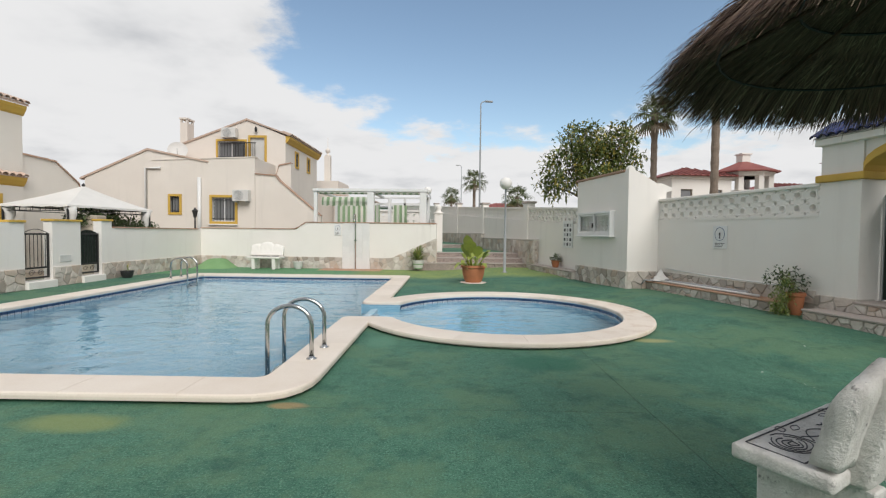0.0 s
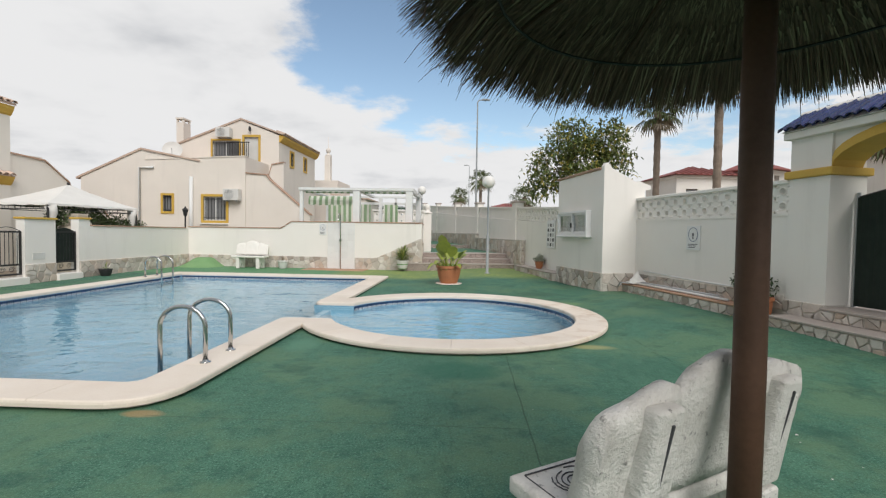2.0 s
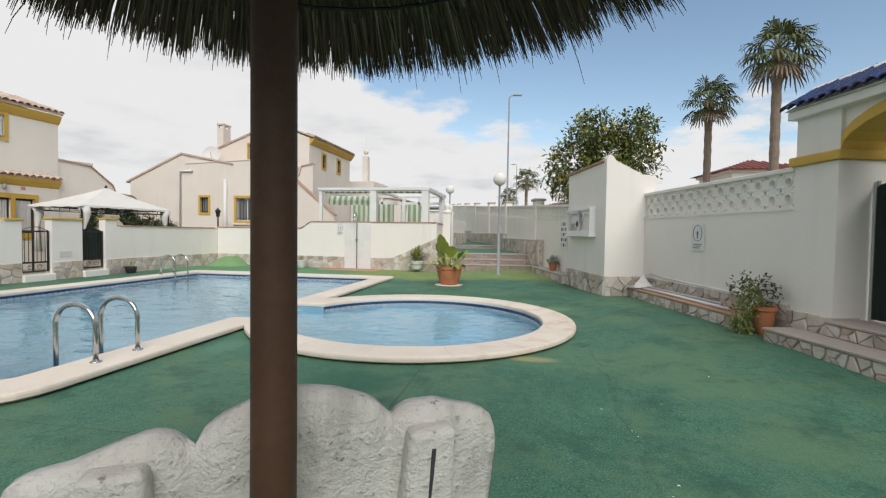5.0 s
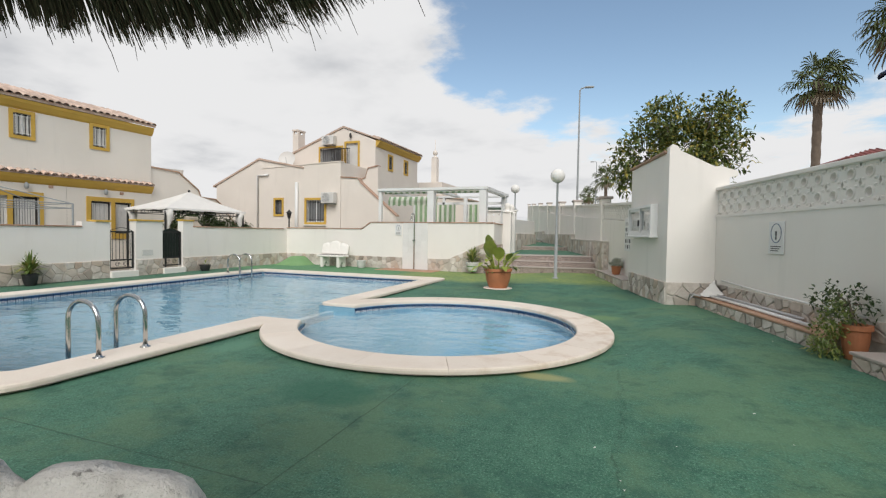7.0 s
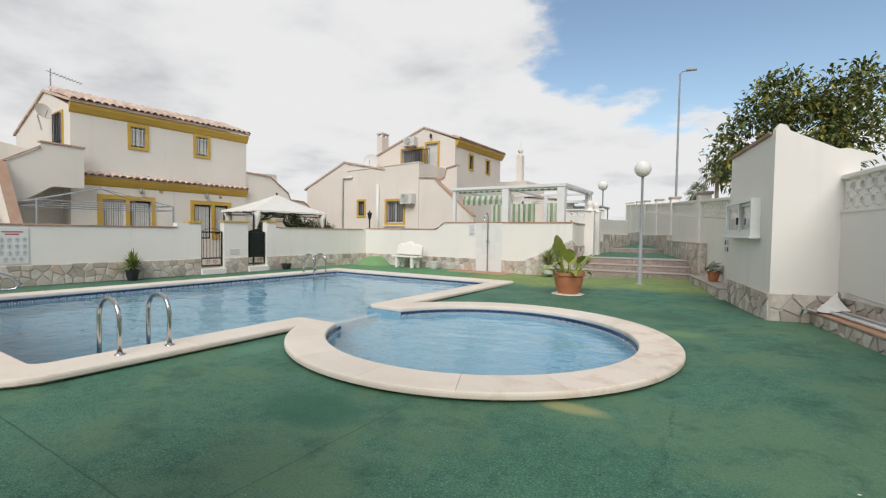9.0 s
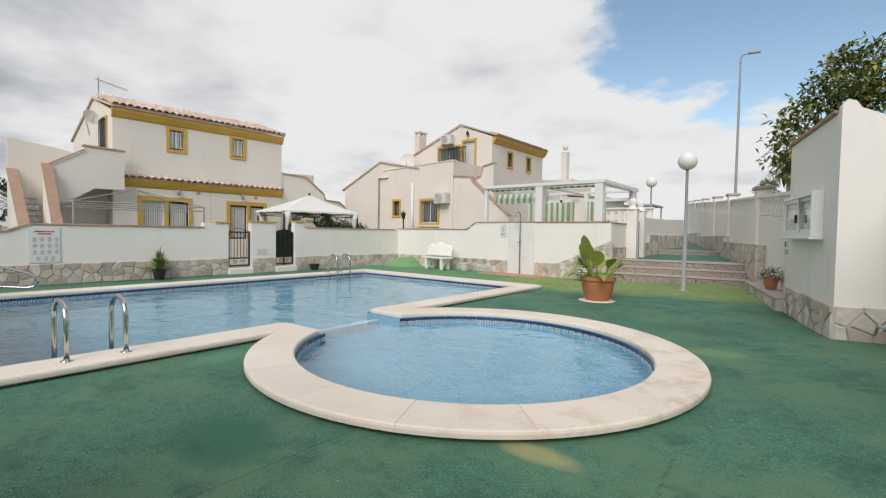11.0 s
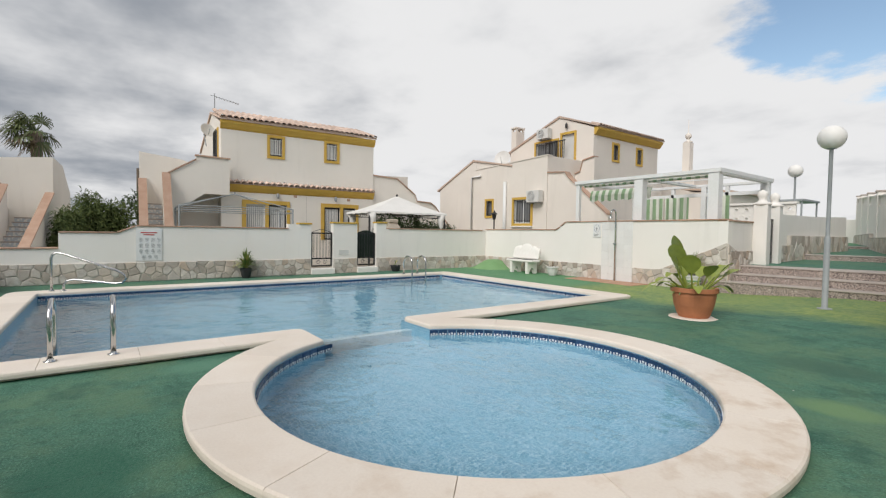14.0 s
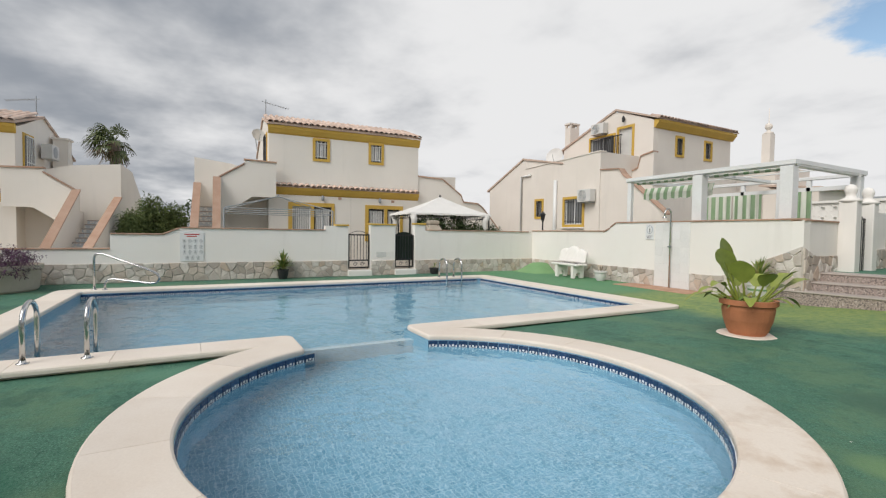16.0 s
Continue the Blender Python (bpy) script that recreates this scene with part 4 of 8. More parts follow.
# ---- shared things: windows, leaves, tiles ----
def window(parent, u, z, w, h, y, s=1, trim=YELLOW, bars=True, blind=False, t=0.09, deep=0.14):
    """A window with a raised painted surround, dark frame, pane and bars; u, z: lower corner of the opening; wall's face at y, outside at smaller y."""
    X = lambda a: s * a
    win = part("window", holed(B(), *sorted((X(u - t), X(u + w + t))), z - t, z + h + t, [(*sorted((X(u), X(u + w))), z, z + h)], y - 0.035, y + 0.01), trim, parent, "ochre yellow window surround" if trim is YELLOW else "")
    f = 0.045
    part("frame", holed(B(), *sorted((X(u), X(u + w))), z, z + h, [(*sorted((X(u + f), X(u + w / 2 - f / 2))), z + f, z + h - f), (*sorted((X(u + w / 2 + f / 2), X(u + w - f))), z + f, z + h - f)] if w > 0.5 else [(*sorted((X(u + f), X(u + w - f))), z + f, z + h - f)], y + deep * 0.45, y + deep * 0.8), WHITEMETAL if trim is not YELLOW or w > 0.9 else BLACKIRON, win)
    part("pane", bx(B(), *sorted((X(u + 0.01), X(u + w - 0.01))), y + deep * 0.6, y + deep * 0.68, z + 0.01, z + h - 0.01), GLASS, win)
    if bars:
        n = max(3, round(w / 0.13))
        bm = B()
        for i in range(n):
            a = X(u + w * (i + 0.5) / n)
            bx(bm, a - 0.007, a + 0.007, y - 0.012, y + 0.004, z + 0.02, z + h - 0.02)
        for zz in (z + 0.12 * h, z + 0.88 * h):
            bx(bm, *sorted((X(u), X(u + w))), y - 0.008, y + 0.004, zz - 0.008, zz + 0.008)
        part("grille", bm, BLACKIRON if not blind else WHITEMETAL, win)
    if blind:
        bm = B()
        n = max(4, round(w / 0.09))
        for i in range(n):
            a, b = u + 0.02 + (w - 0.04) * i / n, u + 0.02 + (w - 0.04) * (i + 0.62) / n
            bx(bm, *sorted((X(a), X(b))), y + deep * 0.3, y + deep * 0.42, z + 0.06, z + h - 0.05)
        part("curtain", bm, CURTAIN, win, "pale vertical strip curtain")
    return win


def tile_mesh(mat, w, l, r=None):
    """A half-round roof tile lying along y, its lower end at y = 0."""
    bm, n = B(), 7
    rows = []
    for y, k, z in ((0.0, 1.0, 0.0), (l, 0.86, 0.015)):
        rows.append([bm.verts.new((-math.cos(math.pi * i / n) * w / 2 * k, y, z + math.sin(math.pi * i / n) * w * 0.42 * k)) for i in range(n + 1)])
        rows.append([bm.verts.new((-math.cos(math.pi * i / n) * (w / 2 - 0.014) * k, y, z + math.sin(math.pi * i / n) * (w * 0.42 - 0.014) * k)) for i in range(n + 1)])
    for i in range(n):
        bm.faces.new((rows[0][i], rows[0][i + 1], rows[2][i + 1], rows[2][i]))
        bm.faces.new((rows[1][i], rows[1][i + 1], rows[3][i + 1], rows[3][i]))
        bm.faces.new((rows[0][i], rows[0][i + 1], rows[1][i + 1], rows[1][i]))
    return mesh_of("roof_tile", bm, mat)


def tile_rows(parent, mat, u0, u1, y0, z0, pitch, rows, w=0.2, l=0.4, s=1):
    n = max(1, round((u1 - u0) / w))
    d = (u1 - u0) / n
    me = tile_mesh(mat, d * 0.98, l)
    c, k = math.cos(radians(pitch)), math.sin(radians(pitch))
    for j in range(rows):
        for i in range(n):
            piece("roof_tile", me, parent, pose(s * (u0 + (i + 0.5) * d), y0 + j * l * 0.86 * c, z0 + j * l * 0.86 * k + 0.005 * ((i * 7 + j * 3) % 3), pitch, 0, 0))


def leaf(bm, at, way, size, width=0.42, droop=0.25, fold=0.15):
    """One pointed leaf, folded along its rib."""
    way = Vector(way).normalized()
    side = way.cross(Vector((0, 0, 1)))
    side = side.normalized() if side.length > 1e-3 else Vector((1, 0, 0))
    up = side.cross(way)
    at = Vector(at)
    mid, tip = at + way * size * 0.5 + up * size * fold, at + way * size - Vector((0, 0, droop * size))
    l, r = mid + side * size * width / 2 - up * size * fold * 0.8, mid - side * size * width / 2 - up * size * fold * 0.8
    v = [bm.verts.new(p) for p in (at, l, tip, r, mid)]
    bm.faces.new((v[0], v[4], v[1])), bm.faces.new((v[1], v[4], v[2])), bm.faces.new((v[0], v[3], v[4])), bm.faces.new((v[3], v[2], v[4]))


def rand_dir(rng, up=0.0):
    while True:
        v = Vector((rng.uniform(-1, 1), rng.uniform(-1, 1), rng.uniform(-1, 1)))
        if 0.05 < v.length < 1:
            v = v.normalized()
            return Vector((v.x, v.y, v.z + up)).normalized()


def leafy(name, m, blobs, count, size, mat, seed, label, category, trunk=None, width=0.42, group="", kind="", up=0.25, stem_mat=None):
    """A crown of single leaves gathered on twigs inside uneven lobes (x, y, z, rx, ry, rz), on a stem with limbs."""
    rng = random.Random(seed)
    t = thing(name, m, label, category, group, kind)
    bm, wood = B(), B()
    tot = sum((b[3] * b[4] * b[5]) ** 0.66 for b in blobs)
    if trunk:
        tube(wood, trunk[0], trunk[1], 8)
    for b in blobs:
        c = Vector(b[:3])
        if trunk:
            top = Vector(trunk[0][-1])
            tube(wood, [top - Vector((0, 0, 0.2)), (top + c) / 2 + Vector((0, 0, -0.1 * b[5])), c], [trunk[1][-1] * 0.7, trunk[1][-1] * 0.4, 0.012], 6)
        n = int(count * (b[3] * b[4] * b[5]) ** 0.66 / tot / 9)
        for i in range(n):
            d = rand_dir(rng, 0.1)
            k = rng.uniform(0.45, 1.0) ** 0.6 * rng.uniform(0.85, 1.12)
            p = c + Vector((d.x * b[3], d.y * b[4], d.z * b[5])) * k
            way = (d + Vector((0, 0, up))).normalized()
            if trunk and i % 3 == 0:
                tube(wood, [c + (p - c) * 0.3, p], [0.012, 0.004], 4, False)
            for j in range(9):
                q = p + rand_dir(rng) * size * 0.9 + way * size * rng.uniform(-0.6, 0.9)
                leaf(bm, q, way * 0.7 + rand_dir(rng), size * rng.uniform(0.7, 1.25), width, rng.uniform(0, 0.35))
    if trunk:
        part("trunk", wood, stem_mat or BARK, t)
    else:
        wood.free()
    part("crown", bm, mat, t)
    return t


def fan_palm(name, x, y, top, r, crown, seed, label, lean=(0.0, 0.0), fronds=30, wind=(0, 0)):
    rng = random.Random(seed)
    t = thing(name, pose(x, y, 0), label, "palm tree", "palm trees")
    bm = B()
    n = 26
    pts = [(lean[0] * (i / n) ** 2, lean[1] * (i / n) ** 2, top * i / n) for i in range(n + 1)]
    tube(bm, pts, [r * (1.35 - 0.45 * min(1, i / 6)) * (1 + 0.06 * (-1) ** i) * (1.25 if i > n - 4 else 1) for i in range(n + 1)], 12)
    part("trunk", bm, TRUNKWOOD, t, "rough ringed grey trunk")
    green, dry = B(), B()
    c = Vector(pts[-1])
    for i in range(fronds):
        f = i / fronds
        a = i * 2.39996
        el = radians(78 - 128 * f + rng.uniform(-8, 8))
        d = Vector((math.cos(a) * math.cos(el) + wind[0] * 0.5, math.sin(a) * math.cos(el) + wind[1] * 0.5, math.sin(el))).normalized()
        tgt = dry if f > 0.84 else green
        stem, fan = crown * rng.uniform(0.5, 0.66), crown * rng.uniform(0.52, 0.66)
        p1 = c + d * stem * 0.55
        p2 = c + d * stem + Vector((wind[0] * 0.15, wind[1] * 0.15, -0.10 * crown))
        tube(tgt, [c, p1, p2], [0.03, 0.02, 0.012], 4, False)
        d2 = (p2 - p1).normalized()
        side = d2.cross(Vector((0, 0, 1)))
        side = side.normalized() if side.length > 1e-3 else Vector((1, 0, 0))
        up = side.cross(d2)
        blades = 15
        for k in range(blades):
            b = radians(-105 + 210 * k / (blades - 1))
            w = (d2 * math.cos(b) + side * math.sin(b) + up * 0.18 * math.cos(b * 2)).normalized()
            ln = fan * (0.72 + 0.28 * math.cos(b)) * rng.uniform(0.88, 1.08)
            q1 = p2 + w * ln * 0.55
            q2 = p2 + w * ln * 0.85 - Vector((0, 0, ln * rng.uniform(0.12, 0.35)))
            q3 = q2 + Vector((wind[0] * 0.1, wind[1] * 0.1, -ln * 0.2))
            sd = w.cross(up).normalized() * crown * 0.030
            v = [tgt.verts.new(z) for z in (p2, q1 + sd, q1 - sd, q2 + sd * 0.6, q2 - sd * 0.6, q3)]
            tgt.faces.new((v[0], v[1], v[2])), tgt.faces.new((v[1], v[3], v[4], v[2])), tgt.faces.new((v[3], v[5], v[4]))
    part("fronds", green, PALMLEAF, t)
    part("dead_fronds", dry, DEADLEAF, t, "hanging brown dead fronds")
    return t


# ---- the villas ----
def cap_run(parent, pts, y0, y1, mat=TERRA):
    """A clay coping that follows a wall's top line of (u, z)."""
    for (a, za), (b, zb) in zip(pts, pts[1:]):
        part("wall_coping", slab(B(), [(a, za), (b, zb), (b, zb + 0.045), (a, za + 0.045)], y0, y1), mat, parent)


def cheek_cap(parent, x0, x1, pts):
    for (a, za), (b, zb) in zip(pts, pts[1:]):
        part("wall_coping", cheek(B(), [(a, za), (b, zb), (b, zb + 0.05), (a, za + 0.05)], x0, x1), TERRA, parent)


def dish(parent, at, r, turn):
    bm = B()
    n = 16
    rings = []
    for k in range(5):
        rr = r * k / 4
        rings.append([bm.verts.new((rr * math.cos(math.tau * i / n), -0.25 * (rr / r) ** 2 * r, rr * math.sin(math.tau * i / n))) for i in range(n)])
    for a, b in zip(rings, rings[1:]):
        for i in range(n):
            bm.faces.new((a[i], a[(i + 1) % n], b[(i + 1) % n], b[i]))
    m = pose(*at, -20, 0, turn)
    d = part("satellite_dish", bm, PLASTIC, parent, "off-white satellite dish", True, m)
    bm = tube(B(), [(0, 0, -r * 0.8), (0, -r * 0.8, -r * 0.1)], 0.012, 6)
    tube(bm, [(0, 0.0, 0), (0, 0.25, 0), (0, 0.25, -0.5)], 0.02, 6)
    part("dish_arm", bm, GREYMETAL, d)


def air_unit(parent, u, y, z, w=0.78, h=0.56, d=0.28, s=1):
    X = lambda a: s * a
    b = part("air_conditioner", soft_edges(bx(B(), *sorted((X(u), X(u + w))), y - d - 0.05, y - 0.05, z, z + h), 0.015, 2), PLASTIC, parent, "off-white air conditioner unit")
    bm = B()
    cxx = X(u + w * 0.40)
    for k in range(6):
        r = h * 0.07 * (k + 1)
        pts = [(cxx + r * math.cos(a), y - d - 0.058, z + h / 2 + r * math.sin(a)) for a in (math.tau * i / 20 for i in range(21))]
        tube(bm, pts, 0.005, 4, False)
    part("fan_grille", bm, GREYMETAL, b)
    bm = bx(B(), *sorted((X(u + 0.08), X(u + 0.12))), y - d, y, z - 0.04, z - 0.001)
    bx(bm, *sorted((X(u + w - 0.12), X(u + w - 0.08))), y - d, y, z - 0.04, z - 0.001)
    part("bracket", bm, GREYMETAL, b)


def villa(m, s, label, group, wide=0.0, lift=0.0):
    """A two-storey terraced villa with an outside stair at one end; s = -1 mirrors it."""
    h = thing("villa", m, label, "house", group)
    X = lambda a: s * a

    def BX(bm, a, b, *r):
        return bx(bm, X(a), X(b), *r)

    def HS(a, b, c, d):
        lo, hi = sorted((X(a), X(b)))
        return (lo, hi, c, d)

    def SL(pts, y0, y1):
        return slab(B(), [(X(a), z) for a, z in pts], y0, y1)
    L, D, EZ, RZ, RY = 5.68, 5.6, 5.06, 5.78, 2.3
    holes = [HS(0.80, 1.44, 1.20, 2.28), HS(1.56, 2.20, 1.02, 2.28), HS(3.62, 4.26, 1.02, 2.28), HS(4.38, 4.92, 1.2, 2.28), HS(1.60, 2.03, 4.04, 4.69), HS(3.70, 4.12, 4.08, 4.74)]
    lo, hi = sorted((X(0), X(L)))
    part("wall", holed(B(), lo, hi, -0.3, EZ, holes, 0, 0.22), CREAM, h)
    gable = [(0.22, -0.3), (D, -0.3), (D, 4.75), (RY, RZ), (0.22, EZ)]
    part("wall", cheek(B(), gable, *sorted((X(0.0), X(0.22)))), CREAM, h)
    part("wall", cheek(B(), gable, *sorted((X(L - 0.22), X(L)))), CREAM, h)
    part("wall", BX(B(), 0.22, L - 0.22, D - 0.2, D, -0.3, 4.75), CREAM, h)
    # inner floor and wall coloured near-black to stand in for room shade
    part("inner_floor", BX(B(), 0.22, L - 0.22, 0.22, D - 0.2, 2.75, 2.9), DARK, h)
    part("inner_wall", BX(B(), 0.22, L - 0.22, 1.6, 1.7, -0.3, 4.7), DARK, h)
    # roof
    roof = part("roof", cheek(B(), [(-0.16, EZ + 0.12), (RY, RZ + 0.06), (D + 0.15, 4.78), (D + 0.15, 4.70), (RY, RZ - 0.02), (-0.16, EZ + 0.04)], *sorted((X(-0.06), X(L + 0.06)))), ROOF, h)
    tile_rows(roof, ROOF, -0.06, L + 0.06, -0.22, EZ + 0.10, math.degrees(math.atan2(RZ - EZ, RY)), 6, s=s)
    part("eave_band", cheek(B(), [(-0.14, EZ + 0.03), (-0.12, EZ - 0.06), (-0.05, EZ - 0.20), (0.002, EZ - 0.26), (0.002, EZ + 0.03)], *sorted((X(-0.03), X(L + 0.03)))), YELLOW, h, "ochre yellow eave moulding")
    part("string_course", cheek(B(), [(-0.15, 2.93), (-0.12, 2.84), (-0.05, 2.72), (0.002, 2.67), (0.002, 2.97)], *sorted((X(0.19), X(L)))), YELLOW, h, "ochre yellow floor moulding")
    course = part("tile_course", cheek(B(), [(-0.16, 2.935), (0.003, 2.99), (0.003, 3.02), (-0.16, 2.96)], *sorted((X(0.19), X(L)))), ROOF, h)
    tile_rows(course, ROOF, 0.19, L, -0.20, 2.955, 20, 1, l=0.22, s=s)
    # ground-floor doors and windows in shared ochre surrounds
    for a, b, hs in ((0.66, 2.31, holes[0:2]), (3.49, 5.03, holes[2:4])):
        part("surround", holed(B(), *sorted((X(a), X(b))), 1.02, 2.42, hs, -0.035, 0.005), YELLOW, h, "ochre yellow door surround")
        for k, q in enumerate(hs):
            tall = q[2] < 1.1
            d = part("patio_door" if tall else "window", holed(B(), q[0], q[1], q[2], q[3], [(q[0] + 0.05, q[1] - 0.05, q[2] + 0.06, q[3] - 0.06)], 0.07, 0.12), BLACKIRON if tall or a > 3 else WHITEMETAL, h)
            part("pane", bx(B(), q[0] + 0.03, q[1] - 0.03, 0.10, 0.11, q[2] + 0.03, q[3] - 0.03), GLASS, d)
            n = 8
            for i in range(n):
                u = q[0] + 0.06 + (q[1] - q[0] - 0.12) * (i + 0.5) / n
                part("curtain_strip", bx(B(), u - 0.024, u + 0.024, 0.05 + 0.008 * (i % 2), 0.062 + 0.008 * (i % 2), q[2] + 0.05, q[3] - 0.07), CURTAIN if tall or a > 3 else PLASTIC, d)
    for u, z, w, hh in ((1.60, 4.04, 0.43, 0.65), (3.70, 4.08, 0.42, 0.66)):
        window(h, u, z, w, hh, 0.0, s, t=0.095, blind=True)
    # wall lamps and vents
    for u in (1.86, 4.05):
        bm = lathe(B(), [(0.02, 2.50), (0.05, 2.53), (0.06, 2.60), (0.045, 2.67), (0.01, 2.70)], 10, (X(u), -0.09))
        part("wall_lamp", bm, GREYMETAL, h, smooth=True)
    for u, z in ((2.45, 2.58), (4.55, 2.55)):
        part("vent", soft_edges(BX(B(), u, u + 0.12, -0.02, 0.0, z, z + 0.09), 0.004, 1), TERRA, h)
    part("spout", tube(B(), [(X(2.1), 0, 3.12), (X(2.1), -0.06, 3.11)], 0.02, 8), GREYMETAL, h)
    part("expansion_line", BX(B(), 2.93, 2.94, -0.004, 0.0, 0.3, 2.66), GROUT, h)
    # aerial
    bm = tube(B(), [(X(0.05), 1.9, 5.2), (X(0.05), 1.9, 6.45)], 0.018, 6)
    tube(bm, [(X(-0.1), 1.75, 6.32), (X(0.9), 2.1, 6.24)], 0.01, 5)
    for i in range(9):
        f = 0.1 + 0.1 * i
        bx(bm, X(f) - 0.006, X(f) + 0.006, 1.75 + f * 0.35 - 0.14, 1.75 + f * 0.35 + 0.14, 6.29 - f * 0.08, 6.302 - f * 0.08)
    part("aerial", bm, GREYMETAL, h, "thin grey television aerial")
    if s > 0:
        dish(h, (X(-0.25), 1.5, 4.95), 0.26, 20)
    else:
        # air conditioner and chimney on the gable side, wall that falls away behind the stair
        ac = part("air_conditioner", soft_edges(BX(B(), -0.42, -0.10, 1.75, 2.45, 4.30, 4.80), 0.015, 2), PLASTIC, h, "off-white air conditioner unit")
        part("fan_grille", lathe(B(), [(0.20, 0.0), (0.20, 0.012), (0.05, 0.02), (0.02, 0.012)], 18), GREYMETAL, ac, m=pose(X(-0.421), 2.05, 4.55, 0, 90, 0))
        ch = part("chimney", BX(B(), -0.55, -0.10, 2.9, 3.35, 3.0, 5.15), CREAM, h)
        part("chimney_cap", BX(B(), -0.60, -0.05, 2.85, 3.40, 5.151, 5.22), CREAM, ch)
        part("stair_side_wall", cheek(B(), [(0.831, -0.3), (0.831, 3.86 + lift), (2.6, 3.80 + lift), (4.4, 2.9 + lift), (4.4, -0.3)], *sorted((X(-2.33 - wide), X(-2.15 - wide)))), CREAM, h)
    # balcony door in the gable end
    part("gable_door", BX(B(), -0.03, -0.001, 0.55, 1.4, 2.96, 4.95), YELLOW, h, "ochre door surround")
    part("gable_door", BX(B(), -0.05, -0.031, 0.64, 1.31, 2.96, 4.86), GLASS, h, "dark glazed balcony door")
    bm = B()
    for i in range(5):
        bx(bm, X(-0.08) - 0.01, X(-0.08) + 0.01, 0.66 + i * 0.15, 0.68 + i * 0.15, 2.96, 4.85)
    for z in (3.2, 4.0, 4.84):
        bx(bm, X(-0.08) - 0.01, X(-0.08) + 0.01, 0.64, 1.32, z, z + 0.03)
    part("door_grille", bm, BLACKIRON if s > 0 else WHITEMETAL, h)
    # outside stair: landing with its parapet, flight towards the garden, back wall
    ys = -0.45
    part("stair_parapet", SL([(0.2, 2.52), (0.2, 3.70), (-0.80, 3.72), (-0.80, 3.58), (-1.55, 3.10), (-1.55, -0.3), (-1.40, -0.3), (-1.40, 1.92), (-0.55, 2.52)], ys, ys + 0.15), CREAM, h)
    cap = [(0.22, 3.70), (-0.82, 3.73)]
    cap_run(h, [(X(a), z) for a, z in sorted(cap)], ys - 0.04, ys + 0.19)
    cap_run(h, [(X(a), z) for a, z in ((-1.58, 3.10), (-0.80, 3.60))], ys - 0.04, ys + 0.19)
    part("stair_landing", BX(B(), -0.8, -0.002, ys + 0.151, 1.2, 2.55, 2.9), CREAM, h)
    part("stair_soffit", SL([(-0.8, 2.55), (-0.8, 2.85), (-1.54, 2.44), (-1.54, 1.87), (-1.4, 1.9)], ys + 0.152, 0.64), CREAM, h)
    part("stair_back_wall", SL([(-2.33 - wide, -0.3), (-0.001, -0.3), (-0.001, 3.4 + lift), (-1.2, 3.72 + lift), (-2.33 - wide, 3.86 + lift)], 0.65, 0.83), CREAM, h)
    ye, ze = (-2.35, 0.9) if s > 0 else (-3.35, 1.22)      # foot of the flight
    for u in (-1.72, -2.33 - wide):
        top = [(-0.451 if u > -2 else 0.64, 3.08 if u > -2 else 2.95), (-2.3, 0.95), (-2.45, 0.3)]
        y0, z0 = top[0]
        part("stair_cheek", cheek(B(), [(y0, -0.3), (y0, z0), (ye, ze), (ye, -0.3)], *sorted((X(u), X(u + 0.17)))), CREAM, h)
        cheek_cap(h, *sorted((X(u - 0.03), X(u + 0.20))), [(ye - 0.07, ze - 0.05), (y0, z0)])
    n = 12
    for i in range(n):
        y, z = ye + 0.15 + i * (0.62 - ye - 0.15) / 12, ze - 0.75 + (i + 1) * (2.17 - (ze - 0.75)) / 12
        part("stair_tread", BX(B(), -2.155 - wide, -1.725, y, y + 0.26, z - 0.03, z), NOSING, h)
        part("stair_riser", BX(B(), -2.155 - wide, -1.725, y + 0.02, y + 0.255, z - 0.20, z - 0.031), STEPTILE, h, "patterned tile riser")
    # the neighbour's matching stair block at the other end
    top = [(9.6, 1.55), (8.75, 2.50), (8.5, 2.66), (7.80, 2.70), (7.68, 2.98), (6.80, 3.60), (5.69, 3.66)]
    part("end_parapet", SL([(5.69, -0.3), (9.6, -0.3)] + top, 0.05, 0.25), CREAM, h)
    cap_run(h, sorted((X(a), z) for a, z in top), 0.0, 0.3)
    part("end_block", SL([(6.9, -0.3), (8.2, -0.3), (8.2, 3.95), (6.9, 3.9)], 1.6, 4.2), CREAM, h)
    part("end_window", BX(B(), 7.45, 7.75, 1.56, 1.599, 2.9, 3.35), GLASS, h)
    return h


villa(frame_of((-13.0, 7.97), (-12.74, 13.5)) @ pose(0, 0, -0.07), 1, "cream two-storey villa with ochre trim and outside stair", "villas by the pool")
villa(pose(-14.75, 0.78, -0.60, 0, 0, 86), -1, "cream two-storey villa with ochre trim, partly seen beyond the wall", "villas by the pool", 0.28, 0.27)


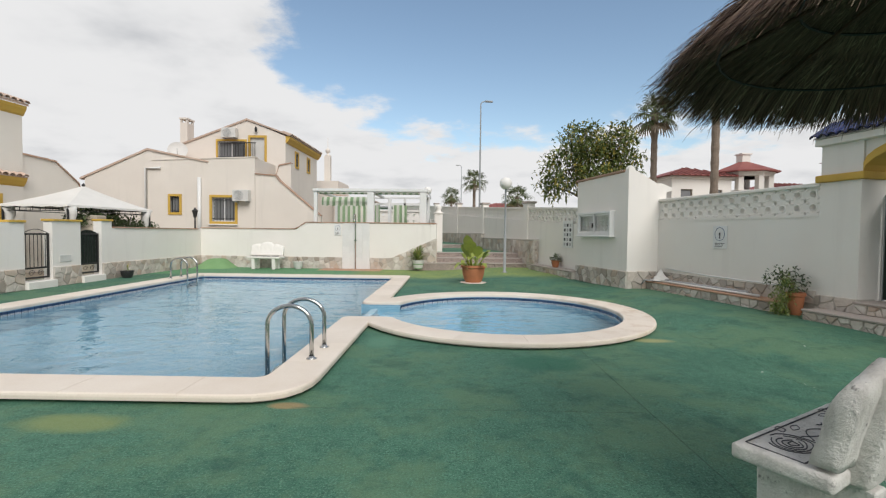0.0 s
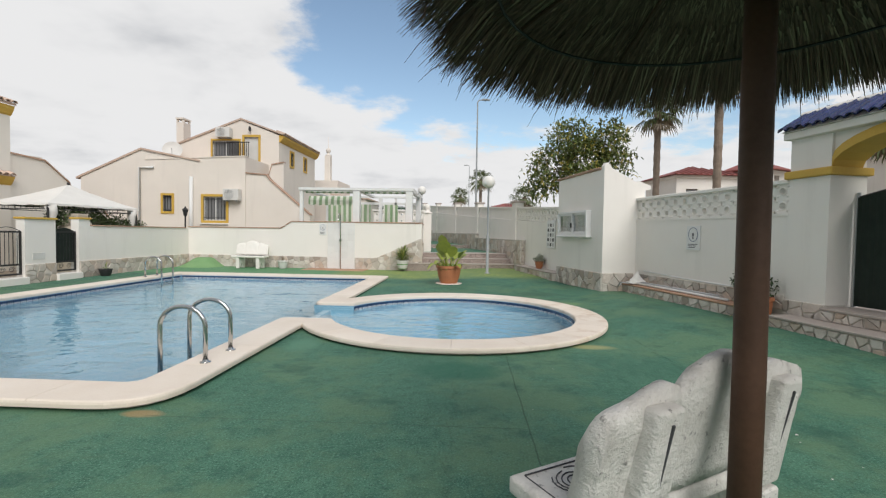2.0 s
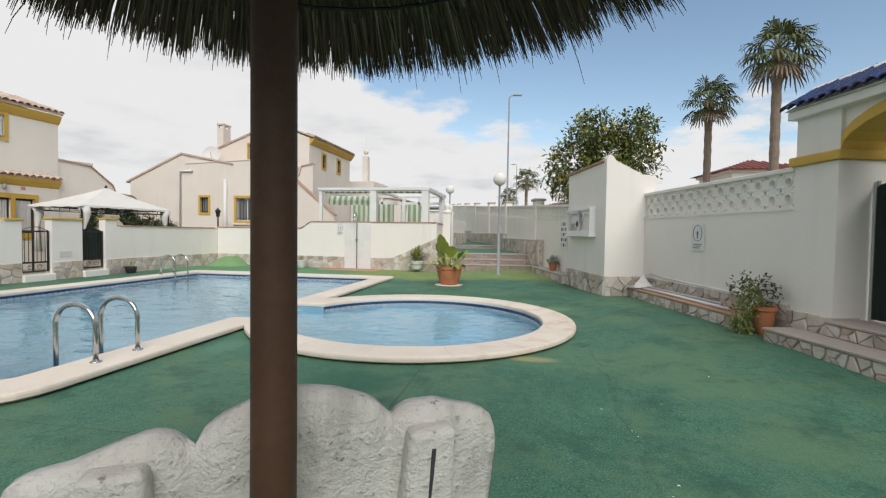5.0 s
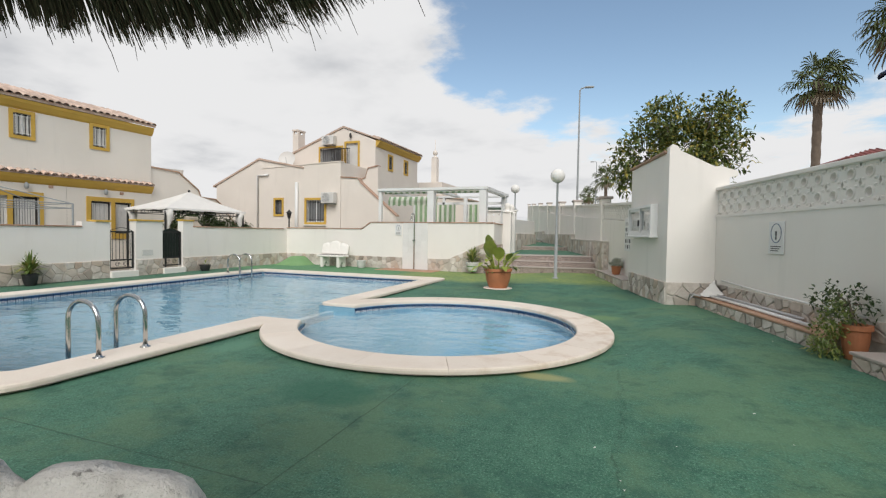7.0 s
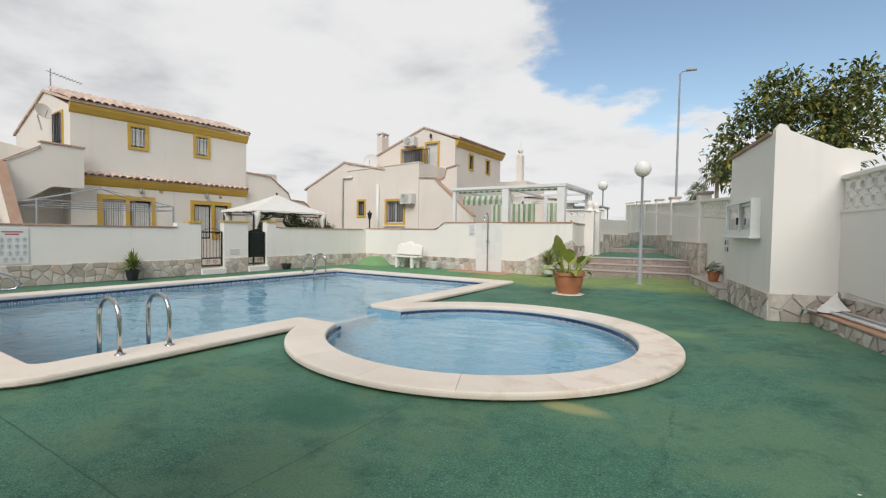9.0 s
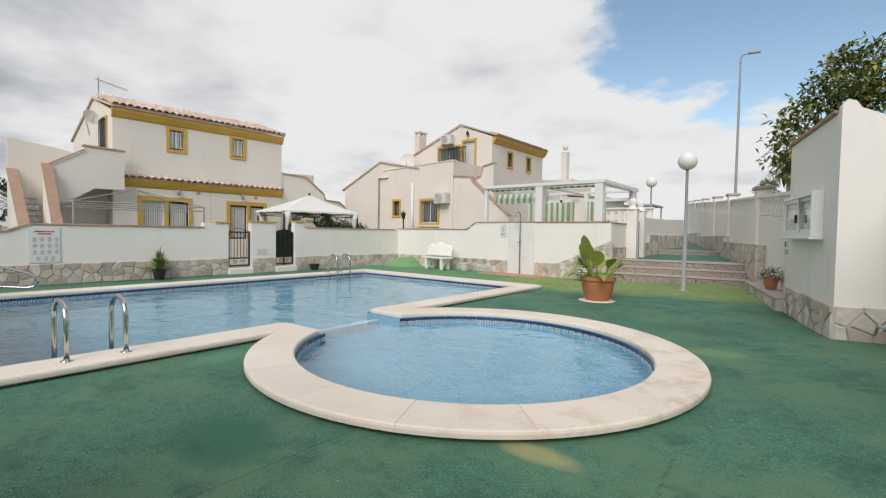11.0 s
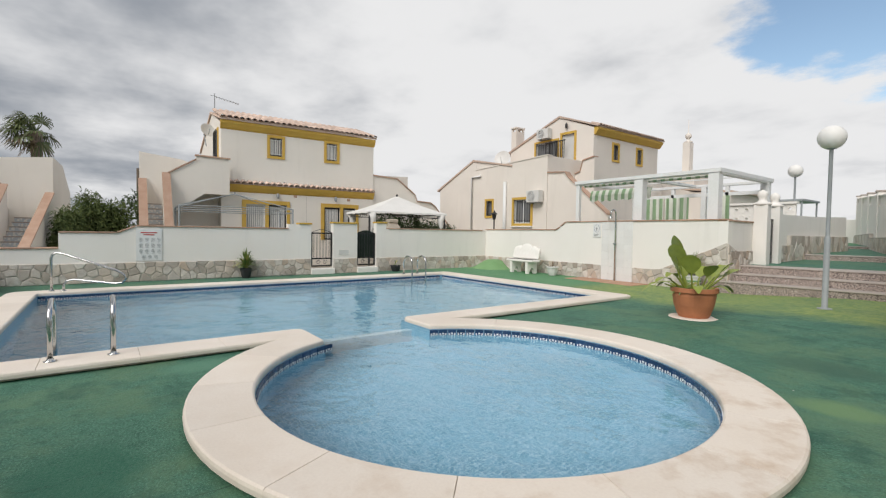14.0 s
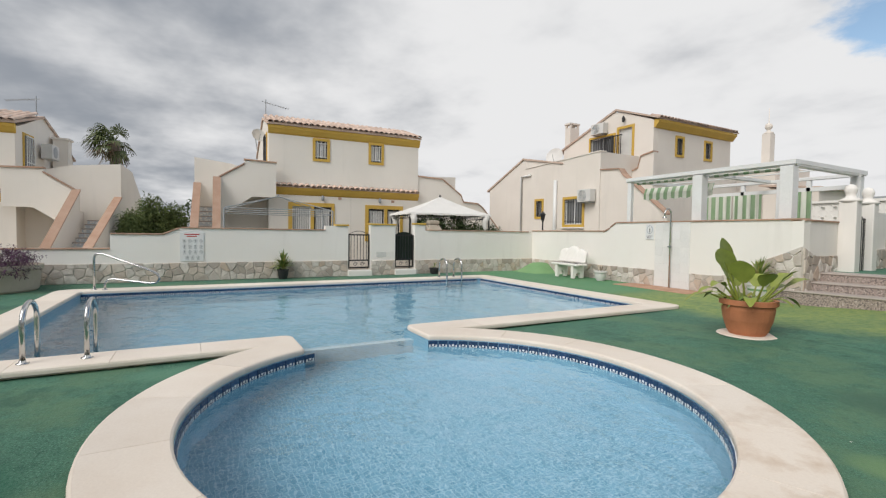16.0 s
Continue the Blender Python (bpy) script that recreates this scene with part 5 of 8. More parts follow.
def gabled_house():
    """The beige house behind the back wall, with a roof terrace and an upper gable set back."""
    h = thing("gabled_house", pose(-0.06, 18.55, -0.12), "beige rendered house with gable, roof terrace and chimney", "house", "villas by the pool")
    w1, w2 = (-11.18, -10.80, 2.19, 2.85), (-9.46, -8.51, 1.84, 2.82)
    part("wall", holed(B(), -14.72, -7.70, -0.1, 3.6, [w1, w2], 0, 0.25), BEIGE, h)
    part("wall", slab(B(), [(-14.72, 3.6), (-11.9, 3.6), (-11.9, 4.74), (-12.1, 4.76)], 0, 0.25), BEIGE, h)
    part("wall", slab(B(), [(-11.9, 3.6), (-7.70, 3.6), (-7.70, 4.46), (-11.9, 4.30)], 0, 0.25), BEIGE, h)
    part("wall", bx(B(), -7.95, -7.70, 0.25, 8.5, -0.1, 4.46), BEIGE, h)
    part("wall", bx(B(), -14.72, -14.47, 0.25, 8.5, -0.1, 3.6), BEIGE, h)
    part("roof", slab(B(), [(-14.9, 3.58), (-12.1, 4.80), (-9.6, 4.30), (-9.6, 4.24), (-12.1, 4.72), (-14.9, 3.50)], -0.05, 5.0), ROOF, h)
    part("wall", slab(B(), [(-11.95, 4.345), (-10.6, 4.392), (-10.6, 4.42), (-11.95, 4.70)], 0.01, 0.24), BEIGE, h)
    part("terrace_floor", bx(B(), -11.85, -7.96, 0.26, 2.2, 3.4, 3.5), PATCHCLAY, h)
    part("terrace_coping", slab(B(), [(-11.95, 4.302), (-7.68, 4.462), (-7.68, 4.50), (-11.95, 4.34)], -0.03, 0.28), BEIGE, h)
    window(h, -11.18, 2.19, 0.38, 0.66, 0.0, t=0.09)
    window(h, -9.46, 1.84, 0.95, 0.98, 0.0, t=0.10)
    part("window_sill", soft_edges(bx(B(), -9.58, -8.40, -0.09, 0.0, 1.68, 1.735), 0.008, 1), WHITE, h)
    for pts, r in (([(-11.55, -0.06, 4.0), (-12.15, -0.06, 3.98), (-12.15, -0.06, 0.3)], 0.05), ([(-9.95, -0.07, 3.62), (-9.95, -0.07, 0.3)], 0.075)):
        part("downpipe", tube(B(), pts, r, 10), WHITEMETAL, h, "white drainpipe", True)
    air_unit(h, -8.48, 0.0, 2.66, 0.64, 0.46)
    # stair at the east end, falling behind the pergola
    top = [(-7.69, 3.78), (-6.85, 3.72), (-6.70, 3.52), (-5.0, 2.1)]
    part("stair_parapet", slab(B(), [(-7.69, -0.1), (-5.0, -0.1)] + top[::-1], 0.02, 0.22), BEIGE, h)
    cap_run(h, top, -0.03, 0.27)
    top = [(-8.0, 3.78), (-7.45, 3.95), (-7.33, 4.38), (-6.8, 4.48)]
    part("stair_parapet", slab(B(), [(-8.0, -0.1), (-6.8, -0.1)] + top[::-1], 1.7, 1.9), BEIGE, h)
    cap_run(h, top, 1.65, 1.95)
    # upper storey
    yf, yb = 2.25, 7.2
    d1, d2 = (-8.85, -8.20, 4.0, 5.72), (-10.35, -9.1, 4.75, 5.55)
    part("upper_wall", holed(B(), -11.05, -7.25, 3.4, 5.75, [d1, d2], yf, yf + 0.22), BEIGE, h)
    part("upper_wall", slab(B(), [(-12.0, 3.4), (-11.05, 3.4), (-11.05, 5.752), (-12.0, 5.36)], yf, yf + 0.22), BEIGE, h)
    part("upper_wall", slab(B(), [(-11.05, 5.752), (-7.25, 5.752), (-7.25, 5.80), (-9.0, 6.50), (-11.05, 5.78)], yf, yf + 0.22), BEIGE, h)
    wins = [(3.62, 3.98, 4.62, 5.26), (5.45, 5.81, 4.62, 5.26)]
    side = part("upper_wall", holed(B(), 2.48, yb, -0.1, 5.72, wins, 0, 0.2), BEIGE, h, m=pose(-7.25, 0, 0, 0, 0, 90))
    for a, b, c, d in wins:
        window(side, a, c, b - a, d - c, 0.0, t=0.09)
    part("upper_wall", bx(B(), -12.0, -11.8, yf + 0.221, yb, 3.4, 5.355), BEIGE, h)
    part("upper_wall", bx(B(), -14.3, -12.0, yf + 2.6, yf + 2.8, 3.4, 4.7), BEIGE, h)
    roof = part("upper_roof", slab(B(), [(-12.3, 5.32), (-9.0, 6.58), (-7.02, 5.86), (-7.02, 5.80), (-9.0, 6.50), (-12.3, 5.24)], yf - 0.06, yb + 0.2), ROOF, h)
    me = tile_mesh(ROOF, 0.2, 0.45)
    for i in range(25):
        piece("roof_tile", me, roof, pose(-6.96, yf + 0.05 + i * 0.2, 5.83, 18, 0, 90))
    part("eave_band", slab(B(), [(-7.25, 5.50), (-7.19, 5.52), (-7.05, 5.70), (-7.03, 5.79), (-7.25, 5.82)], yf + 0.02, yb + 0.1), YELLOW, h, "ochre yellow eave moulding")
    part("terrace_door", holed(B(), -8.95, -8.10, 4.0, 5.82, [d1], yf - 0.03, yf + 0.01), YELLOW, h, "ochre door surround")
    part("shutter", bx(B(), -8.85, -8.20, yf + 0.08, yf + 0.12, 4.0, 5.72), PLASTIC, h, "lowered white shutter")
    window(h, -10.35, 4.75, 1.25, 0.8, yf, t=0.08)
    rail = part("terrace_railing", bx(B(), -9.6, -8.5, yf - 0.26, yf - 0.22, 5.42, 5.46), BLACKIRON, h)
    for i in range(12):
        part("railing_bar", bx(B(), -9.55 + i * 0.09, -9.53 + i * 0.09, yf - 0.25, yf - 0.23, 4.5, 5.419), BLACKIRON, rail)
    air_unit(h, -10.05, yf, 5.66, 0.66, 0.44)
    part("wall_lamp", lathe(B(), [(0.02, 5.95), (0.06, 6.0), (0.06, 6.12), (0.01, 6.2)], 10, (-8.55, yf - 0.12)), BLACKIRON, h)
    # chimney with its vented cap
    c = part("chimney", holed(B(), -12.26, -11.92, 4.0, 6.45, [], yf + 0.30, yf + 0.85), BEIGE, h)
    bm = B()
    for a, b in ((-12.26, -12.19), (-11.99, -11.92)):
        bx(bm, a, b, yf + 0.30, yf + 0.41, 6.451, 6.60), bx(bm, a, b, yf + 0.74, yf + 0.85, 6.451, 6.60)
    bx(bm, -12.28, -11.90, yf + 0.26, yf + 0.89, 6.60, 6.67)
    part("chimney_cap", bm, BEIGE, c)
    dish(h, (-11.75, 1.5, 4.95), 0.40, 25)
    # round-topped chimney on the far side
    bm = bx(B(), -7.76, -7.40, 10.6, 11.0, 4.0, 6.3)
    part("chimney", bm, BEIGE, h)
    part("chimney_ball", lathe(B(), [(0.20, 6.301), (0.20, 6.36), (0.08, 6.42), (0.08, 6.5), (0.14, 6.56), (0.16, 6.65), (0.12, 6.76), (0.02, 6.82), (0.015, 7.5)], 14, (-7.58, 10.8)), BEIGE, h, smooth=True)
    part("rear_wall", bx(B(), -13.5, -6.6, 9.5, 12.5, -0.1, 4.6), BEIGE, h)
    part("rear_wall", bx(B(), -6.6, -4.6, 8.6, 12.5, -0.1, 3.5), BEIGE, h)
    part("rear_roof", slab(B(), [(-6.75, 3.72), (-4.4, 3.45), (-4.4, 3.38), (-6.75, 3.64)], 8.5, 12.6), ROOF, h)
    return h


gabled_house()


def pergola():
    p = thing("pergola", pose(0, -0.25, -0.12), "white pergola with green striped awnings behind the wall", "pergola")
    x0, x1, y0, y1, z = -4.62, -0.74, 16.62, 19.7, 2.90
    for x, y, w in ((x0, y0, 0.12), (-2.62, y0, 0.24), (x1, y0, 0.24), (x0, y1, 0.12), (-3.3, y1, 0.10), (-2.35, y1, 0.14), (-1.7, y1, 0.10), (x1, y1, 0.2)):
        part("post", soft_edges(bx(B(), x - w / 2, x + w / 2, y - w / 2, y + w / 2, -0.02, z), 0.008, 1), WHITEMETAL, p)
    for a, b, c, d in ((x0 - 0.1, x1 + 0.15, y0 - 0.06, y0 + 0.06), (x0 - 0.1, x1 + 0.15, y1 - 0.06, y1 + 0.06), (x0 - 0.06, x0 + 0.06, y0 + 0.062, y1 - 0.062), (x1 - 0.06, x1 + 0.06, y0 + 0.062, y1 - 0.062), (-2.68, -2.56, y0 + 0.062, y1 - 0.062)):
        part("beam", soft_edges(bx(B(), a, b, c, d, z + 0.002, z + 0.085), 0.008, 1), WHITEMETAL, p)
    for y in (y0 + 0.6, y0 + 1.25, y0 + 1.9):
        part("cross_rail", bx(B(), x0 - 0.05, x1 + 0.1, y - 0.03, y + 0.03, z + 0.087, z + 0.115), WHITEMETAL, p)
    part("fascia_rail", bx(B(), x0 - 0.08, x1 + 0.13, y0 - 0.10, y0 - 0.064, z + 0.03, z + 0.12), WHITEMETAL, p)
    part("fascia_rail", bx(B(), x1 + 0.132, x1 + 0.16, y0 - 0.10, y1 + 0.08, z + 0.03, z + 0.12), WHITEMETAL, p)
    part("back_beam", bx(B(), x0 + 0.06, x1 - 0.1, y1 - 0.05, y1 + 0.05, 2.62, 2.72), WHITEMETAL, p)
    part("retracted_shade", bx(B(), -2.5, x1 - 0.1, y0 + 0.3, y0 + 0.62, z + 0.02, z + 0.10), CANVAS, p, "folded white canvas shade")
    # rolled and hanging awnings
    for a, b in ((x0 + 0.1, -2.76), (-2.48, x1 - 0.14)):
        part("awning_roll", tube(B(), [(a, y0 + 0.16, z - 0.03), (b, y0 + 0.16, z - 0.03)], 0.035, 10), STRIPE, p, "rolled green striped awning", True)
    bm = B()
    n, pts = 14, []
    for i in range(n + 1):
        x = x0 + 0.1 + (1.95) * i / n
        sc = 0.05 * abs(math.sin(i * math.pi / 2))
        pts.append([(x, y0 + 0.5, z - 0.14), (x, y0 + 0.42, z - 0.30), (x, y0 + 0.42, z - 0.44 - sc)])
    rows = [[bm.verts.new(q) for q in r] for r in pts]
    for a, b in zip(rows, rows[1:]):
        for k in range(2):
            bm.faces.new((a[k], b[k], b[k + 1], a[k + 1]))
    part("valance", bm, STRIPE, p, "green and white scalloped valance")
    for a, b in ((-4.55, -3.55), (-3.5, -2.75), (-2.2, -1.6)):
        bm = B()
        n = 16
        lo = [bm.verts.new((a + (b - a) * i / n, y1 - 0.12 + 0.03 * math.sin(i * 1.6), 1.0)) for i in range(n + 1)]
        hi = [bm.verts.new((a + (b - a) * i / n, y1 - 0.12 + 0.02 * math.sin(i * 1.6), 2.62)) for i in range(n + 1)]
        for i in range(n):
            bm.faces.new((lo[i], lo[i + 1], hi[i + 1], hi[i]))
        part("curtain", bm, STRIPE, p, "green striped side curtain")
    return p


pergola()


def lane_walls():
    """White walls and gate posts on the west side of the lane above the stairs."""
    m = frame_of((BC[0], BC[1]), (-1.15, 30.0))
    w = tagged(placed(new("wall_lane"), m), "white rendered wall beside the stepped lane", "wall", kind="structure")
    part("wall_section", bx(B(), 0.0, 1.65, 0, 0.2, -0.05, 1.64), WHITE, w)
    caps(w, 0.0, 1.65, 1.64, -0.03, 0.23)
    for u in (1.78, 2.80):
        post = part("gate_post", soft_edges(bx(B(), u - 0.15, u + 0.15, -0.30, 0.0, 0, 2.08), 0.012, 1), WHITE, w)
        part("finial", lathe(B(), [(0.19, 2.081), (0.19, 2.13), (0.10, 2.17), (0.08, 2.22), (0.10, 2.27), (0.115, 2.34), (0.085, 2.41), (0.02, 2.45)], 16, (u, -0.15)), WHITE, post, smooth=True)
    part("cladding_bed", bx(B(), 0.0, 1.62, -0.012, 0, 0, 0.93), GROUT, w)
    crazy(w, 0.0, 1.62, lambda u: 1.14 - min(u / 0.5, 1) * 0.18, -0.012, 40, 0.34)
    g = thing("iron_gate", m @ pose(-0.37, -0.22, 0), "black wrought iron gate ajar beside the steps", "gate", "garden gates")
    bm = bx(B(), 2.27, 3.06, 0.05, 0.08, 0.52, 0.56)
    bx(bm, 2.27, 3.06, 0.05, 0.08, 1.72, 1.76), bx(bm, 2.27, 2.31, 0.05, 0.08, 0.561, 1.719), bx(bm, 3.02, 3.06, 0.05, 0.08, 0.561, 1.719)
    part("gate_frame", bm, BLACKIRON, g)
    for i in range(6):
        part("bar", tube(B(), [(2.41 + i * 0.105, 0.065, 0.56), (2.41 + i * 0.105, 0.065, 1.72 + 0.12 * math.sin((i + 0.5) / 6 * math.pi))], 0.009, 6), BLACKIRON, g)
    # parapet of pierced blocks beyond the pergola
    me = openwork_mesh(0.3, 0.3)
    f = tagged(placed(new("wall_terrace"), pose(0, 0, 0)), "white pierced block parapet of the terrace", "wall", kind="structure")
    part("wall_section", bx(B(), -3.2, -0.7, 21.9, 22.1, -0.02, 1.75), WHITE, f)
    for i in range(8):
        for j in range(2):
            piece("openwork_block", me, f, pose(-3.0 + i * 0.3, 21.95, 1.75 + j * 0.3))
    part("rail_top", bx(B(), -3.2, -0.7, 21.88, 22.1, 2.352, 2.42), WHITE, f)


lane_walls()


# ---- notice tower, gateway ----
def notice_tower():
    t = thing("notice_tower", EAST, "white rendered service box with stone base and sloping top", "wall box")
    x0, x1, y0, y1 = -2.12, 0.18, -0.80, 0.19
    body = part("body", extrude(B(), [(x0, y0, 0), (x1, y0, 0), (x1, y1, 0), (x0, y1, 0)], [(x0, y0, 2.78), (x1, y0, 2.80), (x1, y1, 2.38), (x0, y1, 2.38)]), WHITE, t)
    part("roof_edge", soft_edges(extrude(B(), [(x0 - 0.04, y0 - 0.04, 2.781), (x1 - 0.14, y0 - 0.04, 2.80), (x1 - 0.14, y1 + 0.1, 2.385), (x0 - 0.04, y1 + 0.1, 2.385)], [(x0 - 0.04, y0 - 0.04, 2.83), (x1 - 0.14, y0 - 0.04, 2.85), (x1 - 0.14, y1 + 0.1, 2.44), (x0 - 0.04, y1 + 0.1, 2.44)]), 0.01, 1), TERRA, t)
    rim = B()
    pts = [(x1 - 0.07, y0 - 0.02, 2.55), (x1 - 0.07, y0 + 0.02, 2.88), (x1 - 0.07, y0 + 0.15, 2.84), (x1 - 0.07, y1 - 0.25, 2.60), (x1 - 0.07, y1 + 0.2, 2.46)]
    cheek(rim, [(y0 + 0.001, 2.6), (y0 + 0.001, 2.86), (y0 + 0.05, 2.93), (y0 + 0.13, 2.90), (y0 + 0.18, 2.82), (y1 - 0.24, 2.54), (y1 - 0.14, 2.55), (y1 + 0.14, 2.46), (y1 + 0.14, 2.38), (y1, 2.35)], x1 - 0.13, x1 - 0.002)
    part("verge", rim, WHITE, t)
    part("plinth", bx(B(), x0 - 0.012, x1 + 0.012, y0 - 0.012, y0 + 0.05, 0, 0.50), GROUT, t)
    crazy(t, x0 - 0.012, x1 + 0.012, 0.52, y0 - 0.012, 50, 0.36, low=0.08)
    side = part("plinth_side", bx(B(), 0.0, 0.75, -0.012, 0.0, 0, 0.50), GROUT, t, m=pose(x1 + 0.002, y0, 0, 0, 0, 90))
    crazy(side, 0.0, 0.75, 0.52, -0.012, 51, 0.34, low=0.08)
    # glazed notice cabinet
    c = thing("notice_cabinet", EAST, "white framed glazed notice cabinet on the wall", "cabinet")
    a, b, z0, z1, d = -1.86, -0.34, 1.33, 1.92, 0.13
    part("case", holed(B(), a, b, z0, z1, [(a + 0.05, b - 0.05, z0 + 0.05, z1 - 0.05)], y0 - d, y0 - 0.001), WHITEMETAL, c)
    part("backing", bx(B(), a + 0.05, b - 0.05, y0 - 0.03, y0 - 0.005, z0 + 0.05, z1 - 0.05), PLASTIC, c)
    mid = (a + b) / 2
    for k, (u0, u1) in enumerate(((a + 0.052, mid + 0.02), (mid - 0.02, b - 0.052))):
        s = part("sash", holed(B(), u0, u1, z0 + 0.052, z1 - 0.052, [(u0 + 0.05, u1 - 0.05, z0 + 0.10, z1 - 0.10)], y0 - d + 0.02 + 0.03 * k, y0 - d + 0.045 + 0.03 * k), WHITEMETAL, c)
        g = part("pane", bx(B(), u0 + 0.045, u1 - 0.045, y0 - d + 0.03 + 0.03 * k, y0 - d + 0.036 + 0.03 * k, z0 + 0.095, z1 - 0.095), CLEAR, s)
        g.visible_shadow = False
    part("latch", soft_edges(bx(B(), mid - 0.03, mid + 0.0, y0 - d - 0.012, y0 - d + 0.018, 1.52, 1.64), 0.004, 1), BLACKIRON, c)
    part("sill", soft_edges(bx(B(), a - 0.03, b + 0.04, y0 - d - 0.03, y0 - 0.001, z0 - 0.04, z0 - 0.002), 0.008, 1), WHITEMETAL, c)
    for k, (u, z, w, h) in enumerate(((-1.72, 1.40, 0.21, 0.30), (-1.44, 1.38, 0.21, 0.30), (-0.90, 1.42, 0.21, 0.30), (-0.60, 1.37, 0.21, 0.32), (-1.15, 1.45, 0.10, 0.14))):
        n = thing("paper_notice", EAST, "printed paper notice pinned inside the cabinet", "notice", "paper notices")
        part("sheet", bx(B(), u, u + w, y0 - 0.036, y0 - 0.031, z, z + h), PAPER, n)
        bm = B()
        for i in range(7):
            bx(bm, u + 0.02, u + w - 0.03 - 0.02 * (i % 3), y0 - 0.039, y0 - 0.037, z + h - 0.05 - i * h * 0.115, z + h - 0.038 - i * h * 0.115)
        part("print_lines", bm, HOSE, n)


notice_tower()


def gateway():
    g = thing("gateway", EAST, "white arched gateway with ochre trim and blue tiled roof", "gateway")
    a, b = 3.845, 4.42
    c, d = 7.05, 7.65
    zc = 2.17
    for k, (u0, u1) in enumerate(((a, b), (c, d))):
        part("pillar", bx(B(), u0, u1, -0.01, 0.58, -0.05, zc), WHITE, g)
        part("capital", soft_edges(bx(B(), u0 - 0.05, u1 + 0.05, -0.06, 0.63, zc + 0.002, zc + 0.11), 0.02, 2), YELLOW, g, "ochre yellow capital")
        part("upper_pillar", bx(B(), u0, u1, 0.0, 0.56, zc + 0.112, 2.72), WHITE, g)
        part("pillar_base", bx(B(), u0 - 0.012, u1 + 0.012, -0.022, 0.3, 0.0, 0.46), GROUT, g)
        if k == 0:
            crazy(g, u0 - 0.012, u1 + 0.012, 0.47, -0.022, 60, 0.34, low=0.06)
            e = part("pillar_base", bx(B(), -0.6, -0.02, -0.012, 0, 0, 0.46), GROUT, g, m=pose(u0 - 0.002, 0.49, 0, 0, 0, -90))
    n, mid, r = 14, (b + c) / 2, (c - b) / 2
    arch = [(mid + r * math.cos(math.pi * i / n), zc + 0.112 + 0.38 * math.sin(math.pi * i / n)) for i in range(n + 1)]
    low = [(u, z + 0.002) for u, z in arch]
    for (u0, z0), (u1, z1) in zip(low, low[1:]):
        part("arch_wall", slab(B(), [(u0, z0 + 0.10), (u1, z1 + 0.10), (u1, 2.72), (u0, 2.72)], 0.04, 0.46), WHITE, g)
    bm = B()
    rows = []
    for u, z in arch:
        k = Vector((u - mid, (z - zc - 0.112) * 3)).normalized() if z > zc + 0.12 else Vector((1 if u > mid else -1, 0))
        rows.append([bm.verts.new(q) for q in ((u, 0.0, z), (u, 0.0, z + 0.115), (u, 0.50, z + 0.115), (u, 0.50, z))])
    for p, q in zip(rows, rows[1:]):
        for i in range(4):
            bm.faces.new((p[i], p[(i + 1) % 4], q[(i + 1) % 4], q[i]))
    part("arch_trim", bm, YELLOW, g, "ochre yellow arch band")
    part("cornice", soft_edges(bx(B(), a - 0.05, d + 0.05, -0.09, 0.66, 2.721, 2.82), 0.015, 2), WHITE, g)
    roof = part("roof", cheek(B(), [(-0.13, 2.825), (0.28, 3.06), (0.72, 2.825)], a - 0.05, d + 0.05), WHITE, g)
    tile_rows(roof, BLUETILE, a - 0.07, d + 0.07, -0.17, 2.83, 30, 4, w=0.13, l=0.155)
    part("ridge", tube(B(), [(a - 0.08, 0.28, 3.09), (d + 0.08, 0.28, 3.09)], 0.07, 10), WHITE, roof)
    # gate leaf behind a dark screen, with steel post
    leafm = thing("screened_gate", EAST, "iron gate covered with dark green screening", "gate", "garden gates")
    top = [(4.47, 1.88), (5.0, 2.0), (5.7, 2.14), (6.4, 2.0), (7.0, 1.88)]
    bm = B()
    n = 60
    prev = None
    for i in range(n + 1):
        u = 4.47 + 2.53 * i / n
        z = float(np.interp(u, [q[0] for q in top], [q[1] for q in top]))
        y = 0.38 + (0.010 if i % 2 else 0.0)
        row = [bm.verts.new(q) for q in ((u, y, 0.46), (u, y, z), (u, y + 0.012, z), (u, y + 0.012, 0.46))]
        if prev:
            for k in range(4):
                bm.faces.new((prev[k], prev[(k + 1) % 4], row[(k + 1) % 4], row[k]))
        prev = row
    part("screen", bm, NETTING, leafm)
    part("post", tube(B(), [(4.45, 0.42, 0.44), (4.45, 0.42, 1.95)], 0.02, 8), GREYMETAL, leafm)
    part("rail", tube(B(), [(q[0], 0.42, q[1] + 0.01) for q in top], 0.016, 8), BLACKIRON, leafm)
    # stone-fronted steps
    s = tagged(placed(new("gate_steps"), EAST), "two stone-faced steps to the gateway", "steps", kind="structure")
    for k, (y0, y1, z) in enumerate(((-0.42, -0.06, 0.27), (-0.08, 0.6, 0.44))):
        u0 = 3.98 if k == 0 else 4.435
        part("step", bx(B(), u0, 7.9, y0, y1, -0.02, z - 0.03), GROUT, s)
        part("tread", soft_edges(bx(B(), u0 - 0.01, 7.9, y0 - 0.03, y1, z - 0.03, z), 0.006, 1), NOSING, s, "worn stone tread")
        crazy(s, u0, 7.4, z - 0.035, y0, 62 + k, 0.24, low=0.06 if k == 0 else 0.27)
    part("wall_section", bx(B(), 7.66, 22, 0.0, 0.2, -0.05, 2.1), WHITE, s)
    part("south_wall", bx(B(), 13.8, 14.0, -15.0, 0.0, -0.05, 2.1), WHITE, s)


gateway()


